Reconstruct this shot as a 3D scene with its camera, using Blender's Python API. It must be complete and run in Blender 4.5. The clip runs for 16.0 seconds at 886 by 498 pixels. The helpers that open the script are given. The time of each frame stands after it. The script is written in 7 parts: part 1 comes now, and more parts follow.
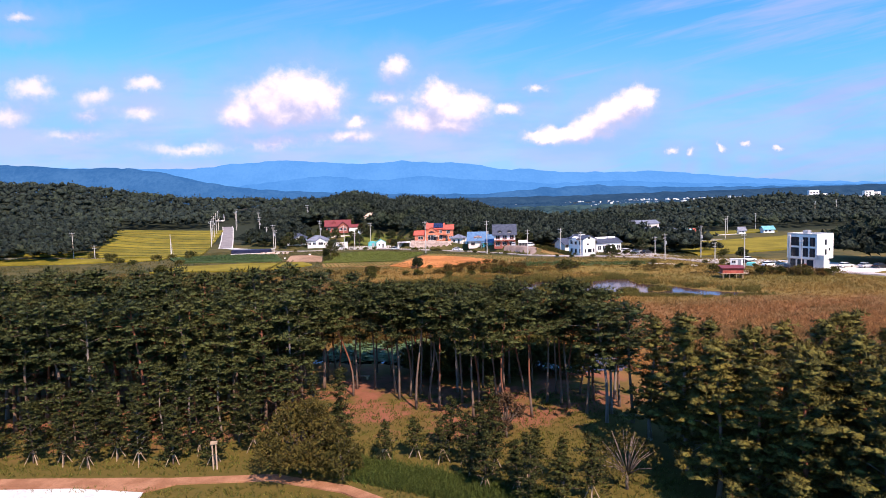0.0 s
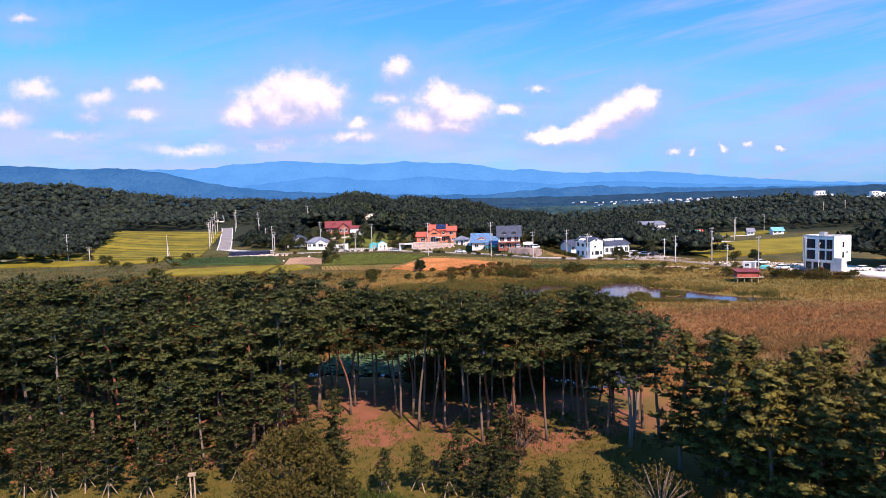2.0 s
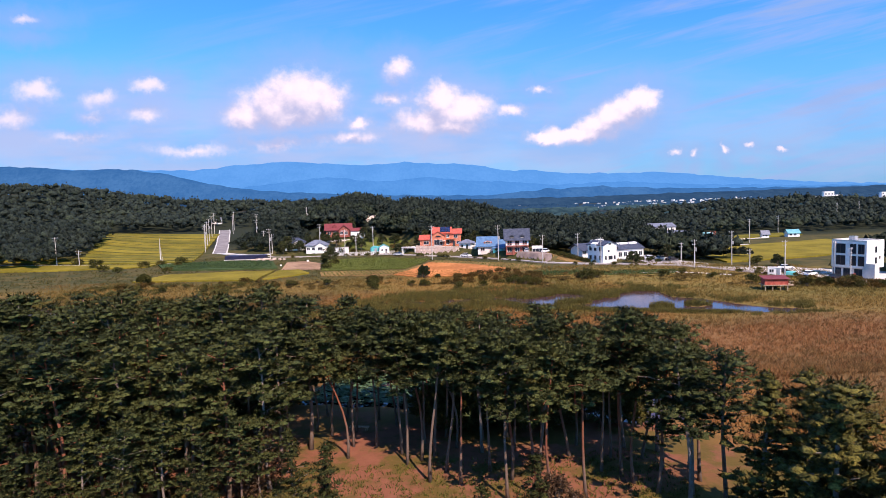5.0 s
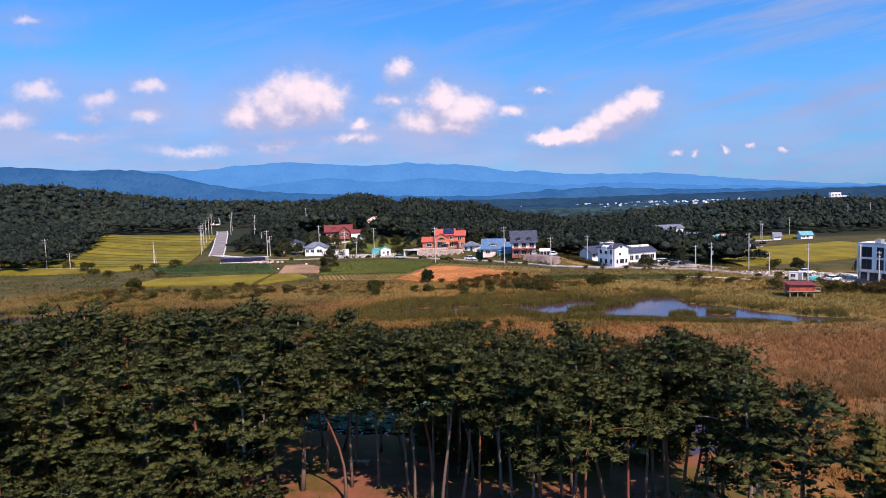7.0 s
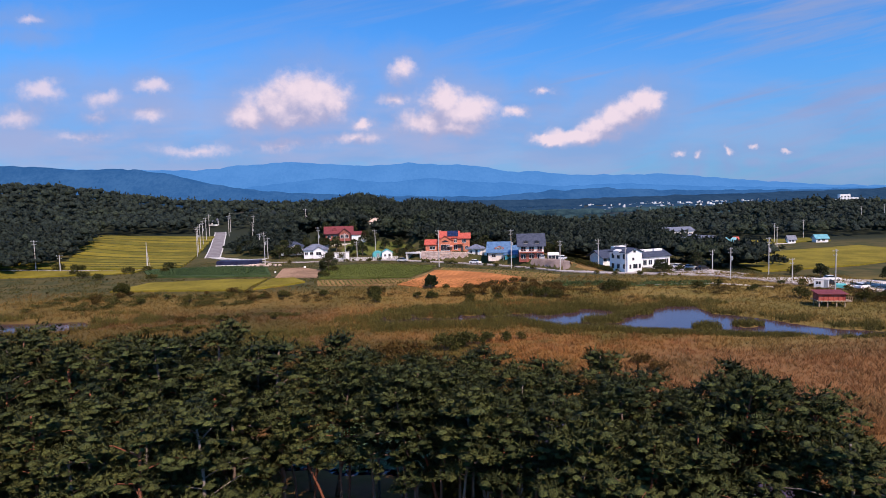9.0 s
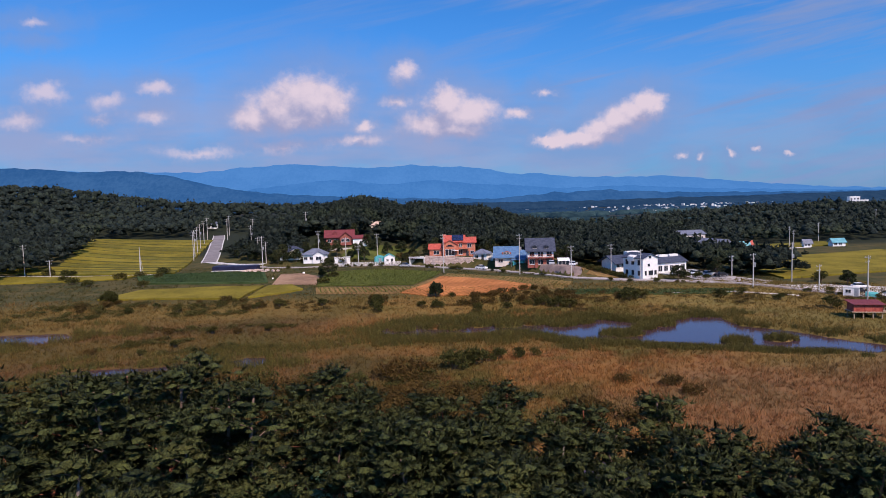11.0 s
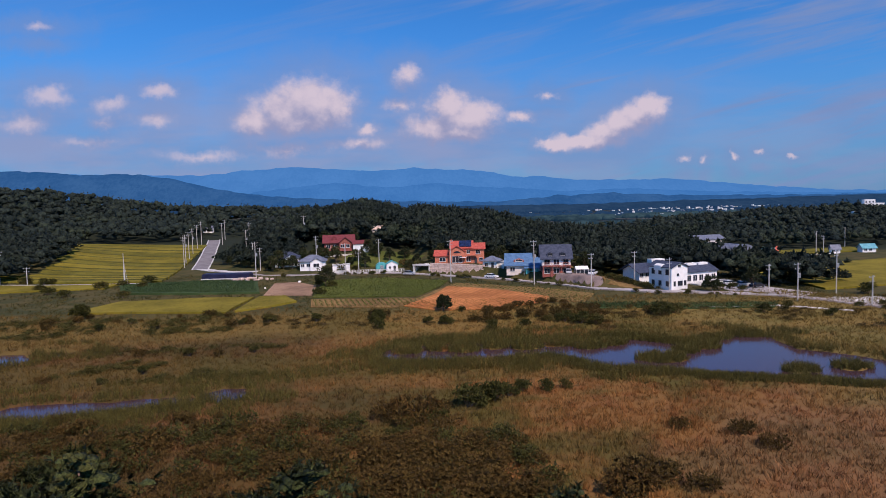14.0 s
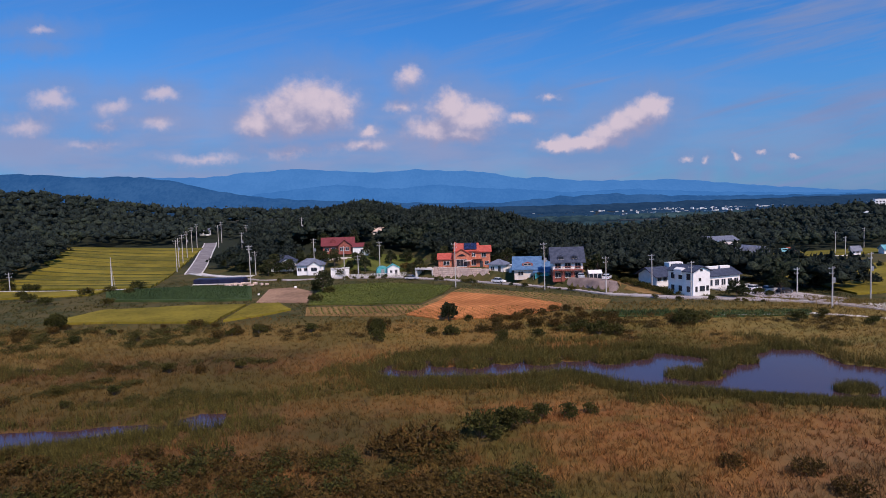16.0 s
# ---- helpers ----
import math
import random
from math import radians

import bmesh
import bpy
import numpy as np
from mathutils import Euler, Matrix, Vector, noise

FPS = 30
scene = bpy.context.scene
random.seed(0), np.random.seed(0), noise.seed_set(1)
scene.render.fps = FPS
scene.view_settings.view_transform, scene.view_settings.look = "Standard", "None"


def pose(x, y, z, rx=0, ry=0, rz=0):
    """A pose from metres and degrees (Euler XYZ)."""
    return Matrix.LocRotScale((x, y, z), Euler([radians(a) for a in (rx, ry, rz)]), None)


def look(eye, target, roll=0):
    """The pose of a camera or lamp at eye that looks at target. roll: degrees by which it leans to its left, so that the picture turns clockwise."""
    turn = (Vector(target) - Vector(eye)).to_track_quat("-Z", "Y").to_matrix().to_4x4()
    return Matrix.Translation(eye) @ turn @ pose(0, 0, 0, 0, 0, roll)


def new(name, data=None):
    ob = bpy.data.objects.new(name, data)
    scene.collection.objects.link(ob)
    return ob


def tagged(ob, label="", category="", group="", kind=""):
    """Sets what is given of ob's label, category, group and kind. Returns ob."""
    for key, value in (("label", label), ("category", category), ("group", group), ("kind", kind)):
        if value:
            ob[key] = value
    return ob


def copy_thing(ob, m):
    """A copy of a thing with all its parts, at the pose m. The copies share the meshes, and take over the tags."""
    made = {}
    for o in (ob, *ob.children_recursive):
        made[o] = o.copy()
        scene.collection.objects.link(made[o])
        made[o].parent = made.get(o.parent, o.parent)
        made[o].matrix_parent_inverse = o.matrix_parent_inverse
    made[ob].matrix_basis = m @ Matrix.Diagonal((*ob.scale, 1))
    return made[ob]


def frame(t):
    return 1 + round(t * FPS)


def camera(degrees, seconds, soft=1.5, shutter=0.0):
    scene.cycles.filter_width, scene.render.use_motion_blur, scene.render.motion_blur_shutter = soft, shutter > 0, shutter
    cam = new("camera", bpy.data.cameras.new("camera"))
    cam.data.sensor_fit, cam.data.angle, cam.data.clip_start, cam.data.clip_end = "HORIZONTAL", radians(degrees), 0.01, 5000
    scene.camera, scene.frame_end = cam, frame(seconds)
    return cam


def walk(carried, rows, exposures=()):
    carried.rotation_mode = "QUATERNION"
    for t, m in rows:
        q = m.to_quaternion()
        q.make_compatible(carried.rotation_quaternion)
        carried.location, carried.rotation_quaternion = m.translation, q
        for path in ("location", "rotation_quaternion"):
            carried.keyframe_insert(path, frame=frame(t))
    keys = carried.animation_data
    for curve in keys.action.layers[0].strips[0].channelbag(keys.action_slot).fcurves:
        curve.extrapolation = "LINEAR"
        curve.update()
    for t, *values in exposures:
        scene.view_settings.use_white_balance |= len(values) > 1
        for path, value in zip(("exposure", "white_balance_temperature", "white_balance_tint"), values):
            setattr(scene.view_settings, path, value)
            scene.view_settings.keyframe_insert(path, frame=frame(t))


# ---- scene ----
cam = camera(72.3, 16.0, soft=0.9)
PATH = [
    (0, (0.384, 2.054, 24.506), (0.525, 4.043, 24.344), -1.8),
    (1, (0.474, 5.1, 24.508), (0.612, 7.089, 24.347), -1.8),
    (2, (0.448, 8.387, 24.598), (0.583, 10.376, 24.438), -1.8),
    (3, (0.387, 12.027, 24.673), (0.52, 14.016, 24.515), -1.7),
    (4, (0.236, 15.577, 24.853), (0.368, 17.566, 24.695), -1.8),
    (6.5, (-0.431, 25.697, 25.182), (-0.302, 27.687, 25.026), -1.8),
    (7.5, (-0.533, 30.287, 25.121), (-0.406, 32.277, 24.966), -1.8),
    (8.5, (-0.48, 34.911, 25.388), (-0.356, 36.901, 25.233), -1.8),
    (9, (-0.529, 37.188, 25.532), (-0.408, 39.178, 25.378), -1.6),
    (11.5, (-0.869, 48.987, 25.92), (-0.757, 50.979, 25.775), -1.6),
    (12.5, (-1.028, 54.528, 25.991), (-0.919, 56.52, 25.85), -1.5),
    (13.5, (-1.195, 59.885, 26.071), (-1.088, 61.878, 25.933), -1.6),
    (14.5, (-1.338, 65.397, 25.993), (-1.233, 67.389, 25.857), -1.6),
    (16, (-1.288, 73.359, 25.857), (-1.189, 75.352, 25.725), -1.8),
]
EXPOSURE = [(0, 0.74, 6640, 27), (4, 0.62, 6580, 27), (8, 0.25, 6480, 27), (12, -0.16, 6240, 28), (16, -0.30, 6200, 28)]
walk(cam, [(t, look(e, g, r)) for t, e, g, r in PATH], EXPOSURE)


# ---- small shader algebra: wraps node sockets so that formulas read as formulas ----
class Sock:
    def __init__(self, tree, out):
        self.tree, self.out = tree, out

    def math(self, op, *others, clamp=False):
        n = self.tree.nodes.new("ShaderNodeMath")
        n.operation, n.use_clamp = op, clamp
        for i, v in enumerate((self, *others)):
            if isinstance(v, Sock):
                self.tree.links.new(v.out, n.inputs[i])
            else:
                n.inputs[i].default_value = v
        return Sock(self.tree, n.outputs[0])

    def __add__(self, o): return self.math("ADD", o)
    def __sub__(self, o): return self.math("SUBTRACT", o)
    def __mul__(self, o): return self.math("MULTIPLY", o)
    def __truediv__(self, o): return self.math("DIVIDE", o)
    def clamp(self): return self.math("ADD", 0.0, clamp=True)

    def step(self, lo, hi, a=0.0, b=1.0):
        n = self.tree.nodes.new("ShaderNodeMapRange")
        n.interpolation_type = "SMOOTHSTEP"
        self.tree.links.new(self.out, n.inputs["Value"])
        for key, v in (("From Min", lo), ("From Max", hi), ("To Min", a), ("To Max", b)):
            n.inputs[key].default_value = v
        return Sock(self.tree, n.outputs["Result"])


def put(tree, socket, v):
    if isinstance(v, Sock):
        tree.links.new(v.out, socket)
    elif isinstance(v, (tuple, list)) and len(v) == 3 and socket.type == "RGBA":
        socket.default_value = (*v, 1)
    else:
        socket.default_value = v


def mix(tree, f, a, b, blend="MIX"):
    n = tree.nodes.new("ShaderNodeMix")
    n.data_type, n.blend_type = "RGBA", blend
    put(tree, n.inputs["Factor"], f), put(tree, n.inputs["A"], a), put(tree, n.inputs["B"], b)
    return Sock(tree, n.outputs["Result"])


def vec(tree, op, a, b=None):
    n = tree.nodes.new("ShaderNodeVectorMath")
    n.operation = op
    put(tree, n.inputs[0], a)
    if b is not None:
        put(tree, n.inputs[1], b)
    return Sock(tree, n.outputs["Value" if op in ("LENGTH", "DOT_PRODUCT") else "Vector"])


def noise_tex(tree, at, scale, detail=4.0, rough=0.55, colour=False, warp=0.0):
    n = tree.nodes.new("ShaderNodeTexNoise")
    put(tree, n.inputs["Vector"], at)
    n.inputs["Scale"].default_value, n.inputs["Detail"].default_value = scale, detail
    n.inputs["Roughness"].default_value, n.inputs["Distortion"].default_value = rough, warp
    return Sock(tree, n.outputs["Color" if colour else "Fac"])


def split(tree, v):
    n = tree.nodes.new("ShaderNodeSeparateXYZ")
    tree.links.new(v.out, n.inputs[0])
    return [Sock(tree, o) for o in n.outputs]


def join(tree, x, y, z=0.0):
    n = tree.nodes.new("ShaderNodeCombineXYZ")
    for s, v in zip(n.inputs, (x, y, z)):
        put(tree, s, v)
    return Sock(tree, n.outputs[0])


# ---- sky and sun ----
SUN_FROM = Vector((0.26, -0.64, 0.725)).normalized()
world = bpy.data.worlds.new("sky")
scene.world = world
world.use_nodes = True
wt = world.node_tree
wt.nodes.clear()

# cumulus heads: (right, up, half width, half height) as slopes seen from the land
HEADS = [
    (-0.150, 0.173, 0.060, 0.036), (-0.193, 0.160, 0.058, 0.030), (-0.240, 0.146, 0.036, 0.018),
    (-0.115, 0.168, 0.034, 0.026), (-0.165, 0.146, 0.070, 0.016),
    (0.070, 0.165, 0.034, 0.026), (0.100, 0.146, 0.048, 0.025), (0.044, 0.132, 0.050, 0.018),
    (0.078, 0.121, 0.060, 0.011), (-0.010, 0.166, 0.035, 0.017, 0.41), (0.186, 0.142, 0.035, 0.013, 0.41),
    (0.404, 0.158, 0.036, 0.018), (0.383, 0.146, 0.034, 0.019), (0.360, 0.132, 0.036, 0.018), (0.330, 0.118, 0.040, 0.016), (0.298, 0.104, 0.060, 0.013), (0.243, 0.096, 0.034, 0.009),
    (0.004, 0.214, 0.035, 0.020, 0.44), (-0.064, 0.131, 0.024, 0.014, 0.34), (0.232, 0.178, 0.035, 0.014, 0.64),
    (-0.562, 0.190, 0.049, 0.022, 0.34), (-0.470, 0.178, 0.057, 0.022, 0.58), (-0.390, 0.197, 0.038, 0.014, 0.39), (-0.402, 0.150, 0.046, 0.017, 0.42),
    (-0.600, 0.150, 0.059, 0.020, 0.34), (-0.480, 0.152, 0.041, 0.017, 0.58), (-0.572, 0.300, 0.054, 0.014, 0.64),
    (-0.330, 0.093, 0.135, 0.017, 0.60), (-0.190, 0.101, 0.121, 0.017, 0.58), (-0.080, 0.106, 0.068, 0.014, 0.49), (-0.500, 0.118, 0.135, 0.014, 0.70),
    (0.458, 0.074, 0.018, 0.011, 0.56), (0.494, 0.070, 0.015, 0.011, 0.60), (0.550, 0.076, 0.016, 0.010, 0.54), (0.598, 0.076, 0.018, 0.008, 0.60), (0.655, 0.070, 0.024, 0.007, 0.64),
]
field = bpy.data.node_groups.new("cloud_field", "ShaderNodeTree")
field.interface.new_socket("Vector", in_out="INPUT", socket_type="NodeSocketVector")
field.interface.new_socket("Density", in_out="OUTPUT", socket_type="NodeSocketFloat")
gi, go = field.nodes.new("NodeGroupInput"), field.nodes.new("NodeGroupOutput")
at = Sock(field, gi.outputs[0])
n_big = noise_tex(field, at, 16.0, 3.0, 0.5, colour=True)
n_fine = noise_tex(field, at, 55.0, 6.0, 0.62, colour=True)
bent = vec(field, "ADD", at, vec(field, "MULTIPLY", vec(field, "SUBTRACT", n_big, (0.5, 0.5, 0.5)), (0.045, 0.028, 0)))
bent = vec(field, "ADD", bent, vec(field, "MULTIPLY", vec(field, "SUBTRACT", n_fine, (0.5, 0.5, 0.5)), (0.024, 0.020, 0)))
nearest = None
for cx, cy, a, b, thin in ((p[0], p[1], p[2] * 1.12, p[3] * 1.30, (p + (0.0,))[4]) for p in HEADS):
    d = vec(field, "LENGTH", vec(field, "MULTIPLY", vec(field, "SUBTRACT", bent, (cx, cy, 0)), (1 / a, 1 / b, 0))) + thin
    nearest = d if nearest is None else nearest.math("SMOOTH_MIN", d, 0.30)
puff = noise_tex(field, at, 34.0, 7.0, 0.6)
field.links.new((nearest * -1.0 + 1.15 + (puff - 0.5) * 0.9).out, go.inputs[0])

tc = wt.nodes.new("ShaderNodeTexCoord")
wx, wy, wz = split(wt, Sock(wt, tc.outputs["Generated"]))
ahead = wy.math("MAXIMUM", 0.08)
slope = join(wt, wx / ahead, wz / ahead)
front = wy.step(0.1, 0.4)


def density(v):
    g = wt.nodes.new("ShaderNodeGroup")
    g.node_tree = field
    wt.links.new(v.out, g.inputs[0])
    return Sock(wt, g.outputs[0])


here = density(slope)
above = density(vec(wt, "ADD", slope, (0.008, 0.030, 0)))
billow = noise_tex(wt, slope, 48.0, 6.0, 0.62)
skirt = density(vec(wt, "ADD", slope, (0.0, 0.026, 0))).step(-1.3, 0.5)
halo = here.step(-1.8, 0.4).math("MAXIMUM", skirt) * 0.58 * front
lit = ((here - above) + (billow - 0.5) * 0.8).step(-0.42, 0.85)
cover = (here.step(-0.05, 0.68) * lit + here.step(-0.30, 0.85) * (lit * -1.0 + 1.0)) * front * (wx / ahead).step(-0.42, -0.22, 0.72, 0.95)
wisp_at = vec(wt, "MULTIPLY", vec(wt, "ADD", slope, vec(wt, "MULTIPLY", join(wt, wz / ahead, wx / ahead), (0.0, -0.22, 0))), (1.5, 16.0, 1))
wisp = noise_tex(wt, wisp_at, 1.3, 5.0, 0.6, warp=0.4).step(0.42, 0.72) * (wx / ahead).step(-0.3, 0.45, 0.25, 0.85)
veil = noise_tex(wt, vec(wt, "MULTIPLY", slope, (1.6, 7.0, 1)), 2.2, 4.0, 0.55).step(0.37, 0.62) * (wz / ahead).step(0.27, 0.10) * (wx / ahead).step(0.45, -0.05, 0.40, 0.95) * front
sky = wt.nodes.new("ShaderNodeTexSky")
sky.sky_type, sky.sun_disc = "NISHITA", False
sky.sun_elevation, sky.sun_rotation = math.asin(SUN_FROM.z), math.atan2(SUN_FROM.x, SUN_FROM.y)
sky.altitude, sky.air_density, sky.dust_density, sky.ozone_density = 50, 1.1, 0.6, 3.0
blue = mix(wt, 1.0, Sock(wt, sky.outputs[0]), (0.44, 1.56, 2.42), "MULTIPLY")
haze = (wz / ahead).step(0.32, 0.04) * 0.66
blue = mix(wt, haze, blue, (2.7, 5.2, 9.0))
c1 = mix(wt, wisp.math("MAXIMUM", halo), blue, (3.8, 5.7, 9.3))
c1 = mix(wt, veil * 0.62, c1, (6.0, 7.0, 9.6))
white = mix(wt, lit, (5.9, 6.5, 8.9), (12.8, 11.5, 11.6))
c2 = mix(wt, cover, c1, white)
bg = wt.nodes.new("ShaderNodeBackground")
wt.links.new(c2.out, bg.inputs[0])
bg.inputs[1].default_value = 0.06
wo = wt.nodes.new("ShaderNodeOutputWorld")
wt.links.new(bg.outputs[0], wo.inputs[0])

sun = new("sun", bpy.data.lights.new("sun", "SUN"))
sun.data.energy, sun.data.angle, sun.data.color = 5.0, radians(0.53), (1.0, 0.85, 0.66)
sun.matrix_world = look(SUN_FROM * 100, (0, 0, 0))


# ---- materials ----
def material(name, colour=(0.5, 0.5, 0.5), rough=0.8, metal=0.0, build=None, spec=0.3):
    m = bpy.data.materials.new(name)
    m.use_nodes = True
    t = m.node_tree
    p = t.nodes["Principled BSDF"]
    p.inputs["Base Color"].default_value = (*colour, 1)
    p.inputs["Roughness"].default_value, p.inputs["Metallic"].default_value = rough, metal
    p.inputs["Specular IOR Level"].default_value = spec
    if build:
        build(t, p)
    return m


def position(t):
    return Sock(t, t.nodes.new("ShaderNodeNewGeometry").outputs["Position"])


def island(t):
    return Sock(t, t.nodes.new("ShaderNodeNewGeometry").outputs["Random Per Island"])


def own_random(t):
    return Sock(t, t.nodes.new("ShaderNodeObjectInfo").outputs["Random"])


def bump(t, p, height, strength=0.4, distance=0.05):
    b = t.nodes.new("ShaderNodeBump")
    b.inputs["Strength"].default_value, b.inputs["Distance"].default_value = strength, distance
    t.links.new(height.out, b.inputs["Height"])
    t.links.new(b.outputs[0], p.inputs["Normal"])


def mottled(name, a, b, scale=1.0, rough=0.85, fine=12.0, spec=0.25, relief=0.03, metal=0.0, speckle=0.25):
    """Two tones in patches, with a fine grain over both."""
    def build(t, p):
        at = position(t)
        patches = noise_tex(t, at, scale, 4.0).step(0.35, 0.65)
        grain = noise_tex(t, at, scale * fine, 4.0, 0.65)
        c = mix(t, patches, a, b)
        c = mix(t, speckle, c, mix(t, grain.step(0.3, 0.7), (0.35, 0.35, 0.35), (1.5, 1.5, 1.5)), "MULTIPLY")
        put(t, p.inputs["Base Color"], c)
        bump(t, p, grain, 0.5, relief)
    return material(name, a, rough, metal, build, spec)


def leafy(name, dark, light, gold=None, rough=0.65):
    """Foliage: each leaf or tuft has its own tone, each plant leans to one side of the range."""
    def build(t, p):
        c = mix(t, island(t), dark, light)
        if gold:
            c = mix(t, own_random(t).step(0.35, 1.0) * 0.8, c, mix(t, island(t), gold, light))
        patches = noise_tex(t, position(t), 0.6, 2.0).step(0.3, 0.7)
        c = mix(t, patches * 0.35, c, (dark[0] * 0.8, dark[1] * 0.9, dark[2] * 0.8))
        fine = noise_tex(t, position(t), 7.0, 3.0, 0.7).step(0.32, 0.66)
        c = mix(t, 1.0, c, mix(t, fine, (0.60, 0.62, 0.62), (1.62, 1.54, 1.45)), "MULTIPLY")
        put(t, p.inputs["Base Color"], c)
        bump(t, p, noise_tex(t, position(t), 6.0, 3.0, 0.75), 1.0, 0.30)
    return material(name, light, rough, 0.0, build, 0.15)


def marsh_colour(t, at):
    """Reed marsh: rust stands, olive wet margins, straw and brown patches."""
    x, y, z = split(t, at)
    n1 = noise_tex(t, at, 0.040, 5.0, 0.6)
    n2 = noise_tex(t, at, 0.19, 5.0, 0.68)
    n3 = noise_tex(t, vec(t, "MULTIPLY", at, (0.35, 1.0, 1.0)), 0.11, 3.0, 0.6)
    c = mix(t, n1.step(0.42, 0.55), (0.0880, 0.0790, 0.0190), (0.1906, 0.1049, 0.0312))
    c = mix(t, n2.step(0.45, 0.68) * 0.55, c, (0.1546, 0.0595, 0.0223))
    c = mix(t, n3.step(0.52, 0.66) * 0.7, c, (0.0600, 0.0640, 0.0160))
    dx, dy = (x - 70.0) / 46.0, (y - 116.0) / 28.0
    rust = (dx * dx + dy * dy + (n1 - 0.5) * 3.0).step(1.25, 0.55)
    c = mix(t, rust * 0.6, c, mix(t, n2, (0.1420, 0.0820, 0.0390), (0.2080, 0.1240, 0.0580)))
    c = mix(t, (x + (n1 - 0.5) * 60.0).step(14.0, -34.0) * 0.7, c, mix(t, n2, (0.034, 0.028, 0.011), (0.086, 0.053, 0.022)))
    wet = ((y - 163.0 + (n2 - 0.5) * 26.0).math("ABSOLUTE")).step(15.0, 5.0)
    c = mix(t, wet * 0.6, c, (0.0824, 0.0716, 0.0163))
    gold = (y + (n1 - 0.5) * 40.0).step(176.0, 192.0) * (y + (n1 - 0.5) * 40.0).step(232.0, 205.0)
    c = mix(t, gold * 0.6, c, mix(t, n2, (0.1000, 0.0900, 0.0220), (0.1900, 0.1420, 0.0380)))
    olive = (x + (n1 - 0.5) * 50.0).step(46.0, 66.0) * (y + (n1 - 0.5) * 30.0).step(126.0, 140.0)
    c = mix(t, olive * 0.65, c, mix(t, n2, (0.1050, 0.0980, 0.0260), (0.1900, 0.1560, 0.0460)))
    n5 = noise_tex(t, vec(t, "MULTIPLY", at, (0.6, 1.0, 1.0)), 0.42, 4.0, 0.7)
    c = mix(t, n5.step(0.52, 0.70) * 0.6, c, (0.050, 0.036, 0.014))
    return mix(t, 1.0, c, (1.14, 1.06, 1.10), "MULTIPLY")


def ground_build(t, p):
    at = position(t)
    x, y, z = split(t, at)
    n1, n2 = noise_tex(t, at, 0.14, 6.0, 0.66), noise_tex(t, at, 0.9, 5.0, 0.7)
    litter = mix(t, n2, (0.150, 0.054, 0.034), (0.270, 0.112, 0.064))
    grass = mix(t, n2, (0.060, 0.055, 0.014), (0.140, 0.098, 0.024))
    sunny = (y - (x - 8.0) * 0.5 + (n1 - 0.5) * 26.0).step(63.0, 54.0).math("MAXIMUM", (y + x.math("MAXIMUM", 0.0) * 0.7 + (n1 - 0.5) * 10.0).step(68.0, 61.0))
    c = mix(t, (n1.step(0.44, 0.56) * 0.9 + sunny).clamp(), litter, grass)
    c = mix(t, (y + (n1 - 0.5) * 14.0 + (x - 24.0).math("MAXIMUM", 0.0).math("MINIMUM", 14.0) * 2.0).step(84.0, 96.0), c, marsh_colour(t, at))
    village = mix(t, n1.step(0.4, 0.6), (0.048, 0.052, 0.018), (0.095, 0.078, 0.028))
    c = mix(t, (y + (n1 - 0.5) * 24.0).step(198.0, 210.0), c, village)
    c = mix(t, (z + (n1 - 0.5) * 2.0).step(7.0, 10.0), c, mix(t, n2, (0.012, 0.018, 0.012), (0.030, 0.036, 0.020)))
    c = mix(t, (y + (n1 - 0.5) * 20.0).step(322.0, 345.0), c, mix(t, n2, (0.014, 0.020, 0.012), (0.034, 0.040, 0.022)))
    # far woods and fields, with the blue of distant air mixed into their colour
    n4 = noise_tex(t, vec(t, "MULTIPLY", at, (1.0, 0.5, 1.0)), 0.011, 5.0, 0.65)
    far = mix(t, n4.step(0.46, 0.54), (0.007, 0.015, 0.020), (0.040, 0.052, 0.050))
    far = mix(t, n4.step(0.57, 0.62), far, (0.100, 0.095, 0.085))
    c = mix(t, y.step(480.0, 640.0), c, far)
    put(t, p.inputs["Base Color"], c)
    bump(t, p, n2, 0.6, 0.12)


M_GROUND = material("land", rough=0.95, build=ground_build, spec=0.1)


def reed_build(t, p):
    at = position(t)
    c = mix(t, 1.0, marsh_colour(t, at), mix(t, island(t), (0.45, 0.46, 0.42), (1.7, 1.5, 1.35)), "MULTIPLY")
    put(t, p.inputs["Base Color"], c)


M_REED = material("reed", rough=0.75, build=reed_build, spec=0.15)


def water_build(t, p):
    at = position(t)
    bump(t, p, noise_tex(t, vec(t, "MULTIPLY", at, (1.0, 2.0, 1.0)), 1.6, 3.0), 0.05, 0.03)


M_WATER = material("still_water", (0.060, 0.032, 0.040), 0.10, 0.0, water_build, 0.40)
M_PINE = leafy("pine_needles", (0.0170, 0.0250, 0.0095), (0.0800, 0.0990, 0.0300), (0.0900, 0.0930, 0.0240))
# paler, yellower needles: sunlight on the bushy pines is put into this colour
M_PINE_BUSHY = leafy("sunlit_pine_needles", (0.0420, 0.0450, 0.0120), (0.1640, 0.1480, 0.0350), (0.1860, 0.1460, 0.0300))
M_PINE_YOUNG = leafy("young_pine_needles", (0.0205, 0.0281, 0.0075), (0.0683, 0.0713, 0.0196), (0.0546, 0.0638, 0.0142))
M_BROAD = leafy("broad_leaves", (0.0350, 0.0350, 0.0088), (0.0940, 0.0814, 0.0176), (0.1060, 0.0726, 0.0176))
M_SHRUB = leafy("shrub_leaves", (0.0400, 0.0300, 0.0080), (0.1080, 0.0720, 0.0175), (0.1340, 0.0680, 0.0185))
